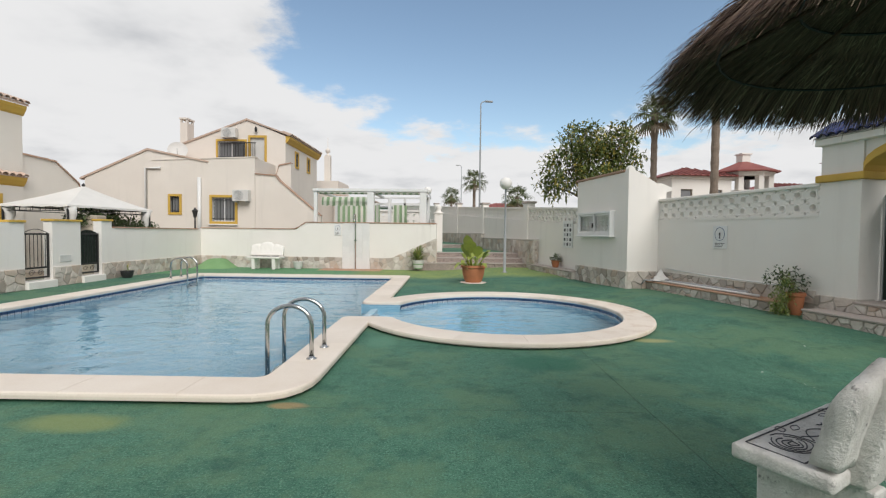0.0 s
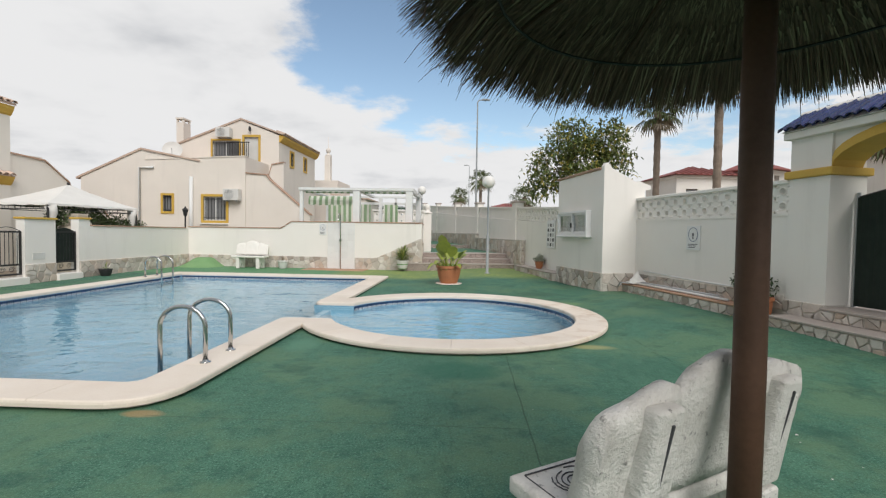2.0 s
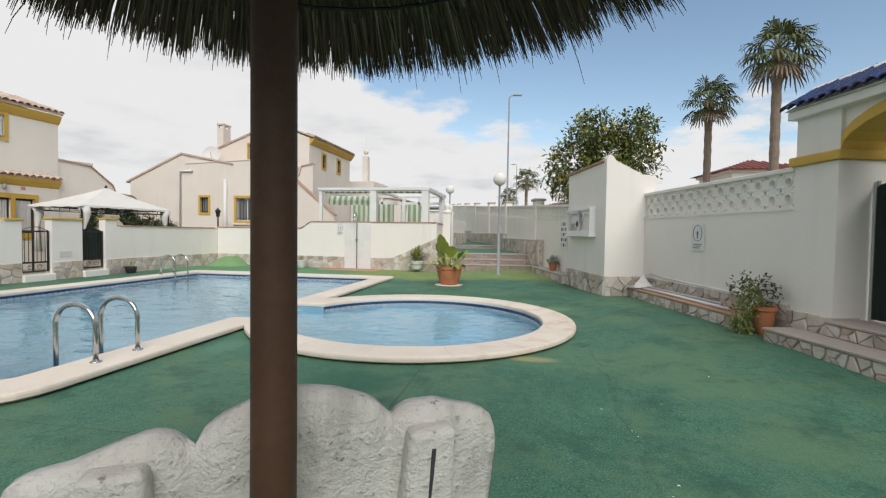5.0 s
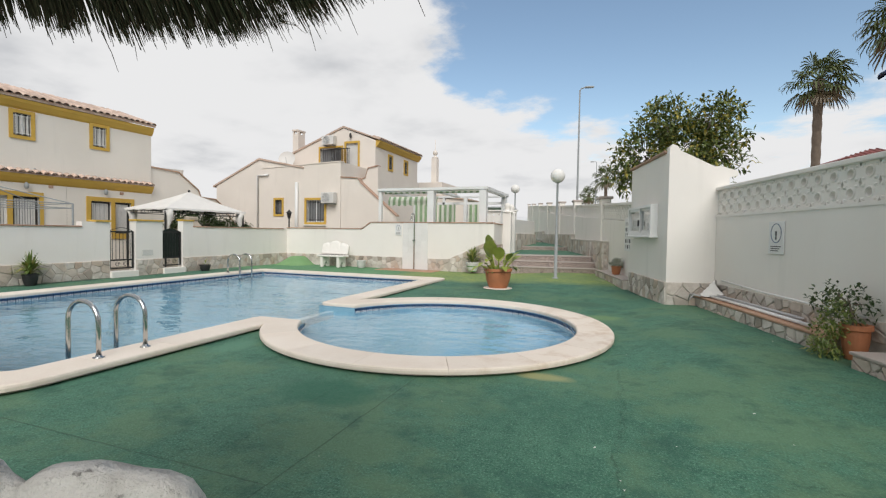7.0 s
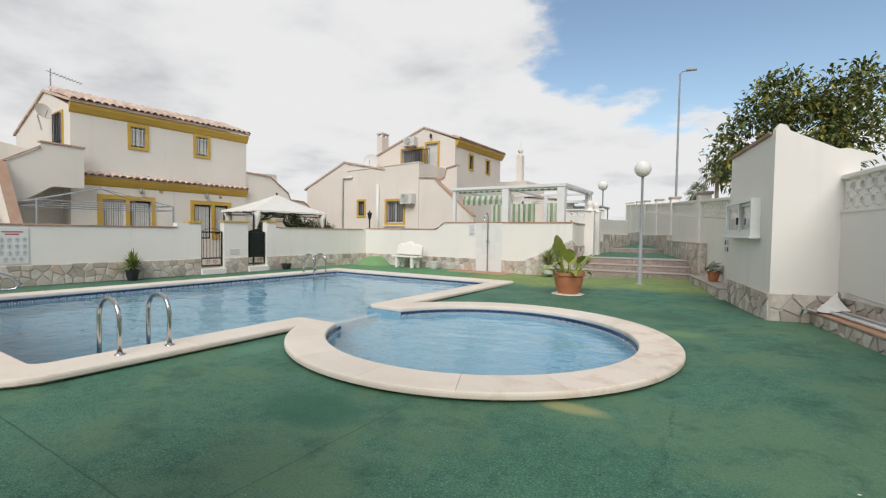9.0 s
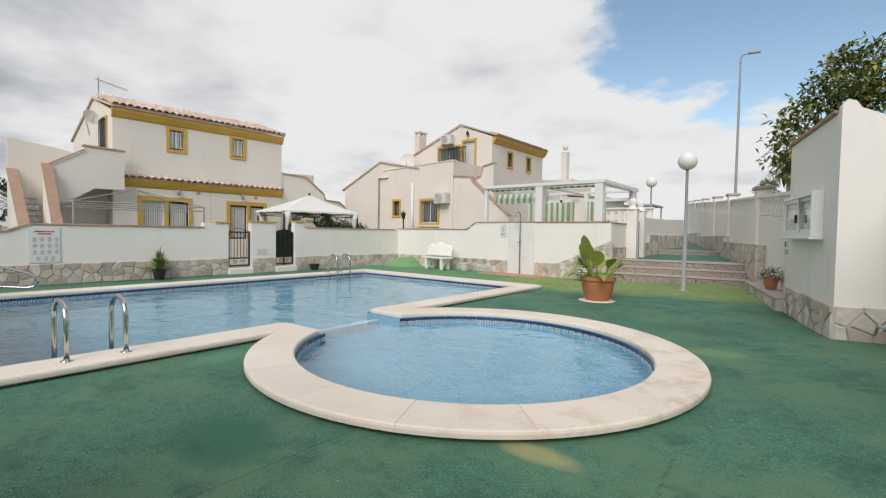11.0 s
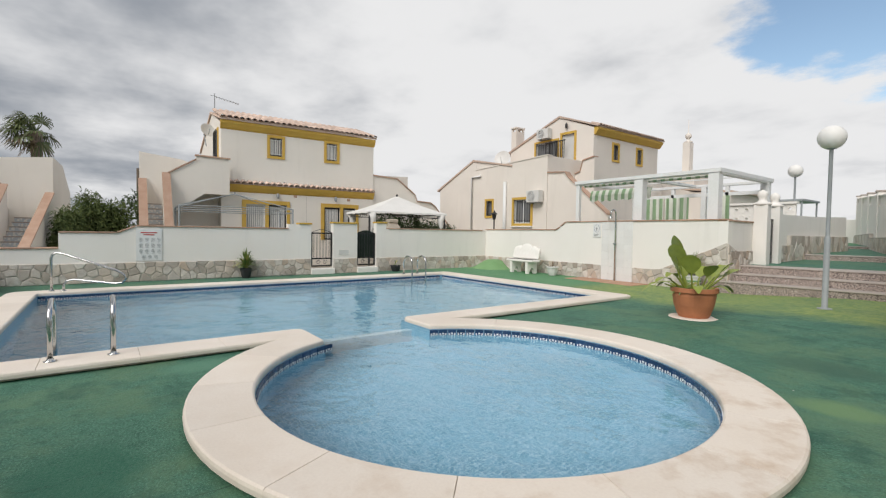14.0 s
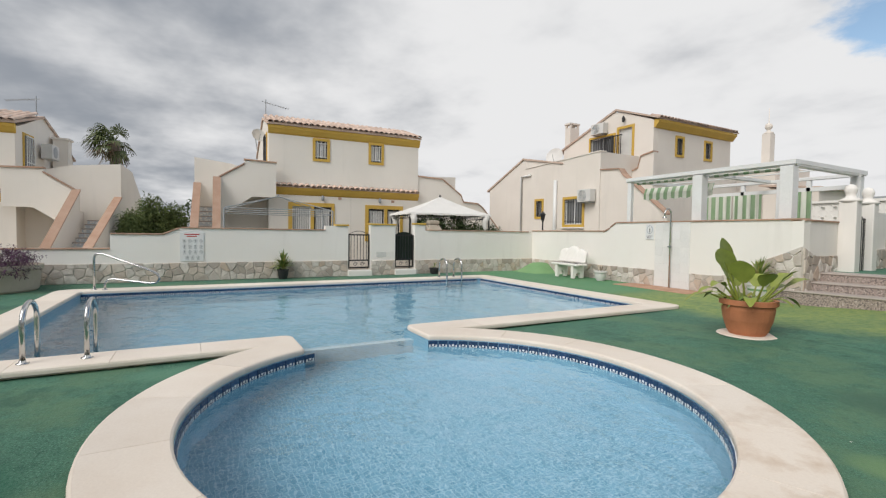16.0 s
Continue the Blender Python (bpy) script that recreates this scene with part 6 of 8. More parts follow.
# ---- on the deck: parasol, benches ----
def parasol():
    p = thing("thatched_parasol", pose(2.208, 1.684, LOW), "dark thatched parasol on a stained timber pole", "parasol")
    part("pole", tube(B(), [(0, 0, 0), (0.004, 0, 0.9), (0, 0.004, 1.8), (0, 0, 2.62)], [0.049, 0.048, 0.047, 0.044], 16), POLE, p, "dark stained timber pole", True)
    rng = random.Random(11)
    cone = lambda r: 2.635 - 0.50 * max(r, 0.0) ** 1.15
    bm = B()
    n = 40
    rows = [[bm.verts.new((r * math.cos(math.tau * i / n), r * math.sin(math.tau * i / n), cone(r) + dz)) for i in range(n)] for r, dz in ((0.03, 0.03), (0.4, 0.03), (0.80, 0.02), (0.80, 0.0), (0.4, 0.0), (0.03, 0.0))]
    for a, b in zip(rows, rows[1:]):
        for i in range(n):
            bm.faces.new((a[i], a[(i + 1) % n], b[(i + 1) % n], b[i]))
    part("thatch_core", bm, THATCH, p)
    bm = B()

    def blade(r0, r1, z0, z1, w, jit):
        a = rng.uniform(0, math.tau)
        b = a + rng.gauss(0, jit)
        m = (r0 + r1) / 2
        pts = [(r0, a, z0), (m, (a + b) / 2 + rng.gauss(0, 0.01), (z0 + z1) / 2 + 0.03), (r1, b, z1)]
        vs = []
        for k, (r, t, z) in enumerate(pts):
            c = Vector((r * math.cos(t), r * math.sin(t), z))
            s = Vector((-math.sin(t), math.cos(t), rng.uniform(-0.5, 0.5))) * w * (1.0, 0.9, 0.15)[k]
            vs.append((bm.verts.new(c + s), bm.verts.new(c - s)))
        for u, v in zip(vs, vs[1:]):
            bm.faces.new((u[0], v[0], v[1], u[1]))
    for r0, ln, cnt, over in ((0.04, 0.36, 1000, 0.05), (0.25, 0.40, 1400, 0.055), (0.45, 0.38, 1900, 0.06), (0.62, 0.36, 2200, 0.06)):
        for i in range(cnt):
            s = r0 + rng.uniform(-0.08, 0.08)
            e = s + ln * rng.uniform(0.7, 1.1)
            blade(max(0.02, s), e, cone(s) + over * rng.uniform(0.2, 1.1), cone(e) + rng.uniform(-0.02, over), 0.005, 0.06)
    for r0, ln, cnt in ((0.05, 0.35, 900), (0.3, 0.35, 1500), (0.5, 0.35, 2000)):
        for i in range(cnt):
            s = r0 + rng.uniform(-0.08, 0.08)
            e = s + ln * rng.uniform(0.7, 1.1)
            blade(max(0.02, s), e, cone(s) - 0.012, cone(e) - rng.uniform(0.01, 0.05), 0.0032, 0.13)
    for i in range(8000):      # bundled fringe
        bun = rng.randrange(150)
        a0 = math.tau * bun / 150 + (bun * 37 % 11) * 0.004
        a = a0 + rng.gauss(0, 0.016)
        s, e = rng.uniform(0.66, 0.84), 1.02 + ((bun * 53) % 17) / 17 * 0.07 + rng.gauss(0.02, 0.025)
        z0, z1 = cone(s) + rng.uniform(-0.035, 0.05), 2.02 + rng.gauss(0, 0.022) + ((bun * 29) % 13) / 13 * 0.03
        c0, c1 = Vector((s * math.cos(a), s * math.sin(a), z0)), Vector((e * math.cos(a + rng.gauss(0, 0.028)), e * math.sin(a + rng.gauss(0, 0.028)), z1))
        mid = (c0 + c1) / 2 + Vector((0, 0, 0.035))
        t = Vector((-math.sin(a), math.cos(a), rng.uniform(-0.6, 0.6)))
        v = [bm.verts.new(q) for q in (c0 + t * 0.0042, c0 - t * 0.0042, mid - t * 0.0035, mid + t * 0.0035, c1 + t * 0.001, c1 - t * 0.001)]
        bm.faces.new((v[0], v[1], v[2], v[3])), bm.faces.new((v[3], v[2], v[5], v[4]))
    for i in range(60):        # stray stalks
        a, ln = rng.uniform(0, math.tau), rng.uniform(0.06, 0.16)
        c0 = Vector((1.02 * math.cos(a), 1.02 * math.sin(a), 2.03 + rng.uniform(-0.03, 0.05)))
        d = Vector((math.cos(a), math.sin(a), rng.uniform(-2.2, 0.5))).normalized() * ln
        tube(bm, [c0, c0 + d * 0.6, c0 + d + Vector((0, 0, -0.02))], [0.002, 0.0015, 0.0008], 3, False)
    tagged(part("thatch", bm, THATCH, p, "frayed dark heather thatch"), kind="stuff")
    for r, dz in ((0.83, -0.055), (0.52, -0.045)):
        pts = [(r * math.cos(math.tau * i / 36), r * math.sin(math.tau * i / 36), cone(r) + dz) for i in range(37)]
        part("wire_ring", tube(B(), pts, 0.006, 5, False), BLACKIRON, p)
    for i in range(8):
        a = math.tau * i / 8 + 0.2
        part("rib", tube(B(), [(0.04 * math.cos(a), 0.04 * math.sin(a), 2.55), (0.83 * math.cos(a), 0.83 * math.sin(a), cone(0.83) - 0.04)], 0.011, 6), POLE, p)


parasol()


def wave(u, seed=0.0):
    return noise.noise(Vector((u * 9, seed, 0.3))) * 0.006


def concrete_bench(m, stone, label):
    b = thing("concrete_bench", m, label, "bench", "concrete benches")
    # seat with rounded edge and a carved panel
    bm = soft_edges(bx(B(), -0.02, 1.16, 0.10, 0.47, 0.37, 0.44), 0.02, 3)
    bmesh.ops.subdivide_edges(bm, edges=[e for e in bm.edges if e.calc_length() > 0.3], cuts=5, use_grid_fill=True)
    for v in bm.verts:
        v.co += Vector((wave(v.co.x, v.co.y * 7), wave(v.co.y * 2, v.co.x * 5), wave(v.co.x, v.co.y * 9) * 0.35))
    seat = part("seat", bm, stone, b, smooth=True)
    # carved roses and stems, laid on the seat as thin dark lines
    bm = B()
    z = 0.4415

    def line(pts, w=0.0035):
        tube(bm, [(x, y, z) for x, y in pts], w, 5, True)
    line([(0.03, 0.43), (1.11, 0.43)]), line([(0.03, 0.21), (1.11, 0.21)])
    line([(0.03, 0.43), (0.03, 0.21)], 0.0025), line([(1.11, 0.43), (1.11, 0.21)], 0.0025)
    for cx_, sg in ((0.20, 1), (0.95, -1)):
        for k, r in enumerate((0.018, 0.036, 0.054, 0.072, 0.088)):
            line([(cx_ + sg * r * 1.25 * math.cos(a) + 0.004 * math.sin(a * 3 + k), 0.32 + r * math.sin(a) + 0.005 * math.cos(a * 2 + k)) for a in (0.6 * k + math.tau * i / 16 * (0.86 if k else 1) for i in range(17))], 0.0028)
        for off, bend in ((-0.02, 0.10), (0.03, -0.06)):
            line([(cx_ + sg * (0.12 + 0.28 * i / 10), 0.305 + off + bend * math.sin(i / 10 * math.pi * 1.2) * 0.7) for i in range(11)], 0.003)
        for px, py, an in ((0.17, 0.385, 0.4), (0.28, 0.225, -0.5), (0.10, 0.40, 0.9)):
            for sd in (-1, 1):
                line([(cx_ + sg * (px + 0.09 * f * math.cos(an) - sd * 0.016 * math.sin(math.pi * f) * math.sin(an)), py + 0.09 * f * math.sin(an) * 0.6 + sd * 0.016 * math.sin(math.pi * f)) for f in (i / 8 for i in range(9))], 0.002)
    part("carving", bm, INK, seat, "dark carved rose pattern")
    # back: two scrolled halves, leaning
    top = [(0.0, 0.72), (0.012, 0.765), (0.05, 0.785), (0.12, 0.795), (0.20, 0.825), (0.28, 0.85), (0.325, 0.845), (0.355, 0.82), (0.37, 0.80), (0.385, 0.835), (0.43, 0.87), (0.52, 0.91), (0.61, 0.925), (0.70, 0.91), (0.78, 0.88), (0.825, 0.85), (0.84, 0.81), (0.855, 0.83), (0.90, 0.85), (0.97, 0.85), (1.04, 0.83), (1.10, 0.815), (1.145, 0.79), (1.16, 0.75)]
    bm = B()
    nz = 9
    lean = lambda h: -0.10 * (h - 0.45) / 0.45
    grid = {}
    us = [i / 56 * 1.16 for i in range(57)]
    for side, off in ((0, 0.19), (1, 0.095)):
        for i, u in enumerate(us):
            zt = float(np.interp(u, [q[0] for q in top], [q[1] for q in top])) + 0.027
            for j in range(nz + 1):
                h = 0.46 + (zt - 0.46) * j / nz
                edge = 0.022 * (1 if j == nz else 0.35 if j == nz - 1 else 0)
                rough = noise.noise(Vector((u * 11, h * 11, side * 3.0))) * 0.007 + noise.noise(Vector((u * 34, h * 34, side * 5.0))) * 0.0025
                groove = 0.016 * (math.exp(-((u - 0.37) / 0.016) ** 2) + math.exp(-((u - 0.84) / 0.016) ** 2)) * (j > nz - 5)
                y = off + lean(h) + (-edge if side == 0 else edge) + rough + (groove if side else -groove)
                grid[side, i, j] = bm.verts.new((u, y, h - edge * 0.3))
    for side in (0, 1):
        for i in range(56):
            for j in range(nz):
                bm.faces.new([grid[side, a, c] for a, c in ((i, j), (i + 1, j), (i + 1, j + 1), (i, j + 1))])
    for i in range(56):
        for j in (0, nz):
            bm.faces.new((grid[0, i, j], grid[0, i + 1, j], grid[1, i + 1, j], grid[1, i, j]))
    for i in (0, 56):
        for j in range(nz):
            bm.faces.new((grid[0, i, j], grid[0, i, j + 1], grid[1, i, j + 1], grid[1, i, j]))
    back = part("backrest", bm, stone, b, "weathered scrolled backrest", True)
    # supports, whose upper ends grip the back as ribs with a drawn slot
    for u in (0.17, 0.89):
        bm = B()
        prof = [(0.04, 0.0), (0.14, 0.0), (0.16, 0.12), (0.22, 0.20), (0.30, 0.18), (0.35, 0.10), (0.36, 0.0), (0.44, 0.0), (0.45, 0.369), (0.14, 0.369), (0.08, 0.369), (0.03, 0.369)]
        cheek(bm, prof, u, u + 0.11)
        part("support", soft_edges(bm, 0.008, 1), stone, b)
        rib = extrude(B(), [(u - 0.03, 0.16, 0.371), (u + 0.14, 0.16, 0.371), (u + 0.14, 0.045, 0.371), (u - 0.03, 0.045, 0.371)], [(u - 0.01, 0.12 + lean(0.82), 0.82), (u + 0.12, 0.12 + lean(0.82), 0.82), (u + 0.12, 0.045 + lean(0.82), 0.82), (u - 0.01, 0.045 + lean(0.82), 0.82)])
        rib = part("back_rib", soft_edges(rib, 0.025, 3), stone, b, "raised rib on the back", True)
        # no slot is cut: a near-black tube paints the shade inside it
        part("slot", tube(B(), [(u + 0.055, 0.040 + lean(0.47) * 0.9, 0.47), (u + 0.055, 0.041 + lean(0.77), 0.77)], 0.006, 6), INK, rib, "narrow slot drawn as a dark line for its shade")
    return b


concrete_bench(pose(1.725, 1.475, LOW, 0, 0, 31) @ Matrix.Diagonal((0.96, 1, 1, 1)), CONCRETE, "weathered white cast concrete bench with carved flowers")
concrete_bench(pose(-5.53, 15.80, 0.035, 0, 0, 176), WHITE, "white painted concrete bench with scrolled back by the wall")


# ---- pool fittings ----
def ladder(m, label):
    l = thing("pool_ladder", m, label, "pool ladder", "pool ladders")
    for y in (0.0, 0.46):
        pts = [(0.0, y, COPE_Z)] + [(0.0, y, 0.37)] + [(-0.22 + 0.22 * math.cos(a), y, 0.42 + 0.19 * math.sin(a)) for a in (math.pi * i / 12 for i in range(13))] + [(-0.44, y, 0.2), (-0.44, y, -0.95)]
        part("rail", tube(B(), pts, 0.022, 12), STEEL, l, smooth=True)
        part("flange", lathe(B(), [(0.05, COPE_Z + 0.001), (0.05, COPE_Z + 0.008), (0.028, COPE_Z + 0.014), (0.026, COPE_Z + 0.03)], 16, (0, y)), STEEL, l, smooth=True)
    for z in (-0.25, -0.52, -0.8):
        part("rung", soft_edges(bx(B(), -0.49, -0.39, 0.02, 0.46, z, z + 0.03), 0.006, 1), STEEL, l)


ladder(pose(-1.135, 4.33, 0), "stainless steel ladder rails on the pool edge")
ladder(pose(-7.02, 12.10, 0, 0, 0, 180), "stainless steel ladder rails on the far pool edge")


def entry_rail():
    r = thing("entry_handrail", pose(0, 0, 0), "bent stainless steel handrail into the pool corner", "handrail")
    a, b = Vector((-7.02, 3.93, 0)), Vector((-6.52, 5.06, 0))
    at = lambda f, z: (*(a + (b - a) * f).xy, z)
    pts = [at(0, 0.08), at(0, 0.70), at(0.02, 0.77), at(0.07, 0.80), at(0.14, 0.795), at(0.88, 0.47), at(0.97, 0.40), at(1.0, 0.31), at(0.95, 0.235), at(0.86, 0.22), at(0.30, 0.30), at(0.20, 0.28), at(0.16, 0.2), at(0.16, 0.08)]
    part("rail", tube(B(), pts, 0.022, 12), STEEL, r, smooth=True)
    for x, y in ((-7.02, 3.93), (-6.94, 4.111)):
        part("flange", lathe(B(), [(0.045, COPE_Z + 0.001), (0.045, COPE_Z + 0.01), (0.025, COPE_Z + 0.02)], 14, (x, y)), STEEL, r, smooth=True)


entry_rail()


# ---- pots and plants ----
def pot(name, m, r, h, mat, label, rim=0.03, saucer=None):
    p = thing(name, m, label, "plant pot", "plant pots")
    prof = [(r * 0.68, 0.0), (r * 0.78, h * 0.12), (r * 0.93, h * 0.42), (r * 1.0, h * 0.72), (r * 0.99, h * 0.84), (r + rim, h * 0.86), (r + rim, h), (r - 0.02, h), (r - 0.03, h * 0.88)]
    part("body", lathe(B(), prof, 28), mat, p, smooth=False)
    part("soil", lathe(B(), [(r - 0.034, h * 0.87), (r - 0.036, h * 0.89), (0.01, h * 0.91)], 20), SOIL, p)
    return p


def broad_leaf(bm, base, tip_dir, ln, w, droop, rng):
    """A large paddle leaf on a stalk, curved along its rib."""
    base = Vector(base)
    d = Vector(tip_dir).normalized()
    side = d.cross(Vector((0, 0, 1))).normalized()
    n, rows = 8, []
    stalk = ln * rng.uniform(0.7, 1.15)
    pts = []
    for i in range(n + 1):
        f = i / n
        p = base + d * (stalk + ln * f) + Vector((0, 0, -droop * ln * f * f))
        wd = w * max(0.02, math.sin(math.pi * (f * 0.92 + 0.06))) ** 0.75
        up = Vector((0, 0, 1)) * 0.18 * wd
        rows.append([bm.verts.new(q) for q in (p + side * wd + up * (1 + rng.uniform(-.4, .4)), p + side * wd * 0.5 + up * 0.5, p, p - side * wd * 0.5 + up * 0.5, p - side * wd + up * (1 + rng.uniform(-.4, .4)))])
    for a, b in zip(rows, rows[1:]):
        for k in range(4):
            bm.faces.new((a[k], a[k + 1], b[k + 1], b[k]))
    tube(bm, [base, base + d * stalk * 0.6, base + d * stalk], [0.016, 0.013, 0.009], 6, False)
    return bm


def big_pot_plant():
    pot("terracotta_pot", pose(0.86, 12.0, deck_z(0.86, 12.0) + 0.012), 0.30, 0.45, POT, "large terracotta pot with a broad-leaved plant")
    k = tagged(link("pot_base_ring", lathe(B(), [(0.35, 0.0), (0.34, 0.012), (0.01, 0.0125)], 24), COPING, m=pose(0.86, 12.0, deck_z(0.86, 12.0) + 0)), "pale stone disc under the pot", "stone disc")
    rng = random.Random(5)
    t = thing("broad_leaf_plant", pose(0.86, 12.0, deck_z(0.86, 12.0) + 0.42) @ Matrix.Scale(1.16, 4), "broad-leaved green plant with some yellowed leaves", "plant")
    # tall paddles on one side, broad ones leaning to the other, narrow drooping ones round the rim
    tall = [(238, 76, 0.40, 0.13), (252, 68, 0.33, 0.15), (222, 70, 0.30, 0.14), (200, 80, 0.28, 0.13), (285, 64, 0.30, 0.12)]
    leaning = [(60, 52, 0.32, 0.13), (45, 40, 0.30, 0.10), (78, 34, 0.30, 0.09), (100, 58, 0.26, 0.10), (20, 56, 0.28, 0.10), (330, 60, 0.26, 0.10), (150, 62, 0.26, 0.10)]
    low = [(240, 34, 0.28, 0.07), (228, 20, 0.30, 0.05), (256, 44, 0.26, 0.07), (212, 28, 0.24, 0.05), (300, 26, 0.24, 0.06), (62, 16, 0.24, 0.05), (130, 25, 0.24, 0.05), (0, 28, 0.22, 0.05), (175, 22, 0.24, 0.05)]
    for group, droop in ((tall, 0.08), (leaning, 0.3), (low, 0.7)):
        for a, el, ln, w in group:
            a, el = radians(a), radians(el)
            d = (math.cos(a) * math.cos(el), math.sin(a) * math.cos(el), math.sin(el))
            part("leaf", broad_leaf(B(), (0.11 * math.cos(a), 0.11 * math.sin(a), -0.02), d, ln, w, droop, rng), BANANALEAF, t, smooth=True)
    bm = B()
    for i in range(26):
        a = rng.uniform(0, math.tau)
        leaf(bm, (rng.uniform(-.2, .2), rng.uniform(-.2, .2), 0), (math.cos(a), math.sin(a), rng.uniform(0.1, 0.9)), rng.uniform(0.12, 0.28), 0.3, 0.5)
    part("low_leaves", bm, SHRUBLEAF, t)


big_pot_plant()


def spiky_plant(m, n, ln, label, seed, mat=None, up=0.4):
    rng = random.Random(seed)
    t = thing("spiky_plant", m, label, "plant", "potted plants")
    bm = B()
    for i in range(n):
        a, el = rng.uniform(0, math.tau), radians(rng.uniform(10, 85))
        d = Vector((math.cos(a) * math.cos(el), math.sin(a) * math.cos(el), math.sin(el) + up * 0.2))
        leaf(bm, (0, 0, rng.uniform(0, ln * 0.4)), d, ln * rng.uniform(0.6, 1.1), 0.10, 0.35 * math.cos(el), 0.02)
    part("leaves", bm, mat or SHRUBLEAF, t)
    return t


pot("black_pot", pose(-8.78, 7.78, 0), 0.14, 0.27, BLACKPOT, "small black plastic plant pot by the wall", 0.015)
spiky_plant(pose(-8.78, 7.78, 0.22), 110, 0.46, "yellow-green spiky plant in a black pot", 3)
pot("black_pot", pose(-8.65, 12.33, 0.01), 0.15, 0.2, BLACKPOT, "low black plastic plant pot by the wall", 0.015)
spiky_plant(pose(-8.65, 12.33, 0.16), 9, 0.26, "sparse withered seedling in a black pot", 4)
pot("white_pot", pose(-5.05, 15.75, 0.035), 0.16, 0.27, PLASTIC, "white plant pot beside the bench", 0.03)
spiky_plant(pose(-5.05, 15.75, 0.255), 16, 0.22, "sparse drying plant in a white pot", 6, DEADLEAF)
pot("green_banded_pot", pose(-0.85, 15.60, 0.10), 0.19, 0.3, PLASTIC, "white plant pot with light green base by the wall", 0.02)
part("pot_band", lathe(B(), [(0.135, 0.001), (0.19, 0.19), (0.192, 0.19), (0.137, 0.001)], 24), GREENMAT, bpy.data.objects["green_banded_pot"], "light green painted band")
spiky_plant(pose(-0.85, 15.60, 0.35), 90, 0.52, "yellow-green spiky plant in a banded pot", 7)
pot("terracotta_pot", EAST @ pose(3.66, -0.18, 0.12), 0.115, 0.35, POT, "terracotta pot with a climbing shrub by the pillar", 0.02)
leafy("trailing_shrub", EAST @ pose(3.64, -0.20, 0.46), [(-0.05, 0.0, 0.20, 0.22, 0.2, 0.18), (-0.2, -0.05, 0.22, 0.16, 0.16, 0.14)], 300, 0.07, HEDGELEAF, 21, "thin shrub with dark leaves in a pot", "shrub", trunk=([(0, 0, -0.1), (0, 0, 0.15)], [0.015, 0.01]))
leafy("trailing_shrub", EAST @ pose(3.60, -0.40, 0.12), [(0, 0, 0.22, 0.13, 0.13, 0.2), (0.04, 0.05, 0.40, 0.13, 0.12, 0.14), (-0.03, -0.02, 0.08, 0.13, 0.12, 0.08)], 900, 0.05, SHRUBLEAF, 22, "trailing yellow-green shrub at the foot of the pillar", "shrub")
pot("terracotta_pot", EAST @ pose(-3.45, -0.77, 0.335), 0.115, 0.21, POT, "small terracotta pot on the stair cheek", 0.02)
leafy("dark_pot_plant", EAST @ pose(-3.45, -0.77, 0.53), [(0, 0, 0.07, 0.14, 0.14, 0.12)], 500, 0.045, HEDGELEAF, 23, "dark leafy plant in a terracotta pot", "plant")


def flower_tub():
    p = thing("round_planter", pose(-8.20, 2.05, 0), "large round sand-coloured concrete planter", "planter")
    part("body", lathe(B(), [(0.72, 0), (0.76, 0.04), (0.80, 0.42), (0.84, 0.46), (0.84, 0.54), (0.78, 0.54), (0.76, 0.46)], 36), PLANTER, p)
    part("soil", lathe(B(), [(0.77, 0.46), (0.76, 0.47), (0.01, 0.50)], 24), SOIL, p)
    leafy("purple_flowers", pose(-8.20, 2.05, 0.5), [(0, 0, 0.16, 0.75, 0.75, 0.22), (0.5, 0.4, 0.02, 0.42, 0.42, 0.22), (0.6, -0.2, 0.0, 0.35, 0.4, 0.2)], 5200, 0.06, FLOWER, 24, "dense purple-leaved plants spilling over a planter", "plant")


flower_tub()
leafy("garden_hedge", pose(-10.35, 14.0, 0), [(0.1, -1.1, 1.45, 0.35, 0.6, 0.40), (0, -0.2, 1.45, 0.4, 0.6, 0.42), (0.1, 0.7, 1.35, 0.35, 0.6, 0.32), (0.15, 1.4, 1.25, 0.3, 0.5, 0.25)], 5200, 0.11, HEDGELEAF, 25, "dark green hedge showing above the garden wall", "hedge", trunk=([(0, 0, 0), (0, 0, 0.9)], [0.06, 0.04]))
for i, (x, y, h, r) in enumerate(((-14.6, 4.35, 2.1, 0.65), (-14.9, 5.05, 1.9, 0.65), (-13.9, 3.85, 1.6, 0.42))):
    leafy("conifer", pose(x, y, -0.1), [(0, 0, h * f, r * (1.05 - f * 0.55), r * (1.05 - f * 0.55), h * 0.22) for f in (0.25, 0.5, 0.75, 0.92)], 6500, 0.17, CONIFERLEAF, 30 + i, "dark green clipped conifer behind the wall", "conifer", trunk=([(0, 0, 0), (0, 0, h * 0.6)], [0.08, 0.03]), width=0.2, group="conifers", up=1.2)
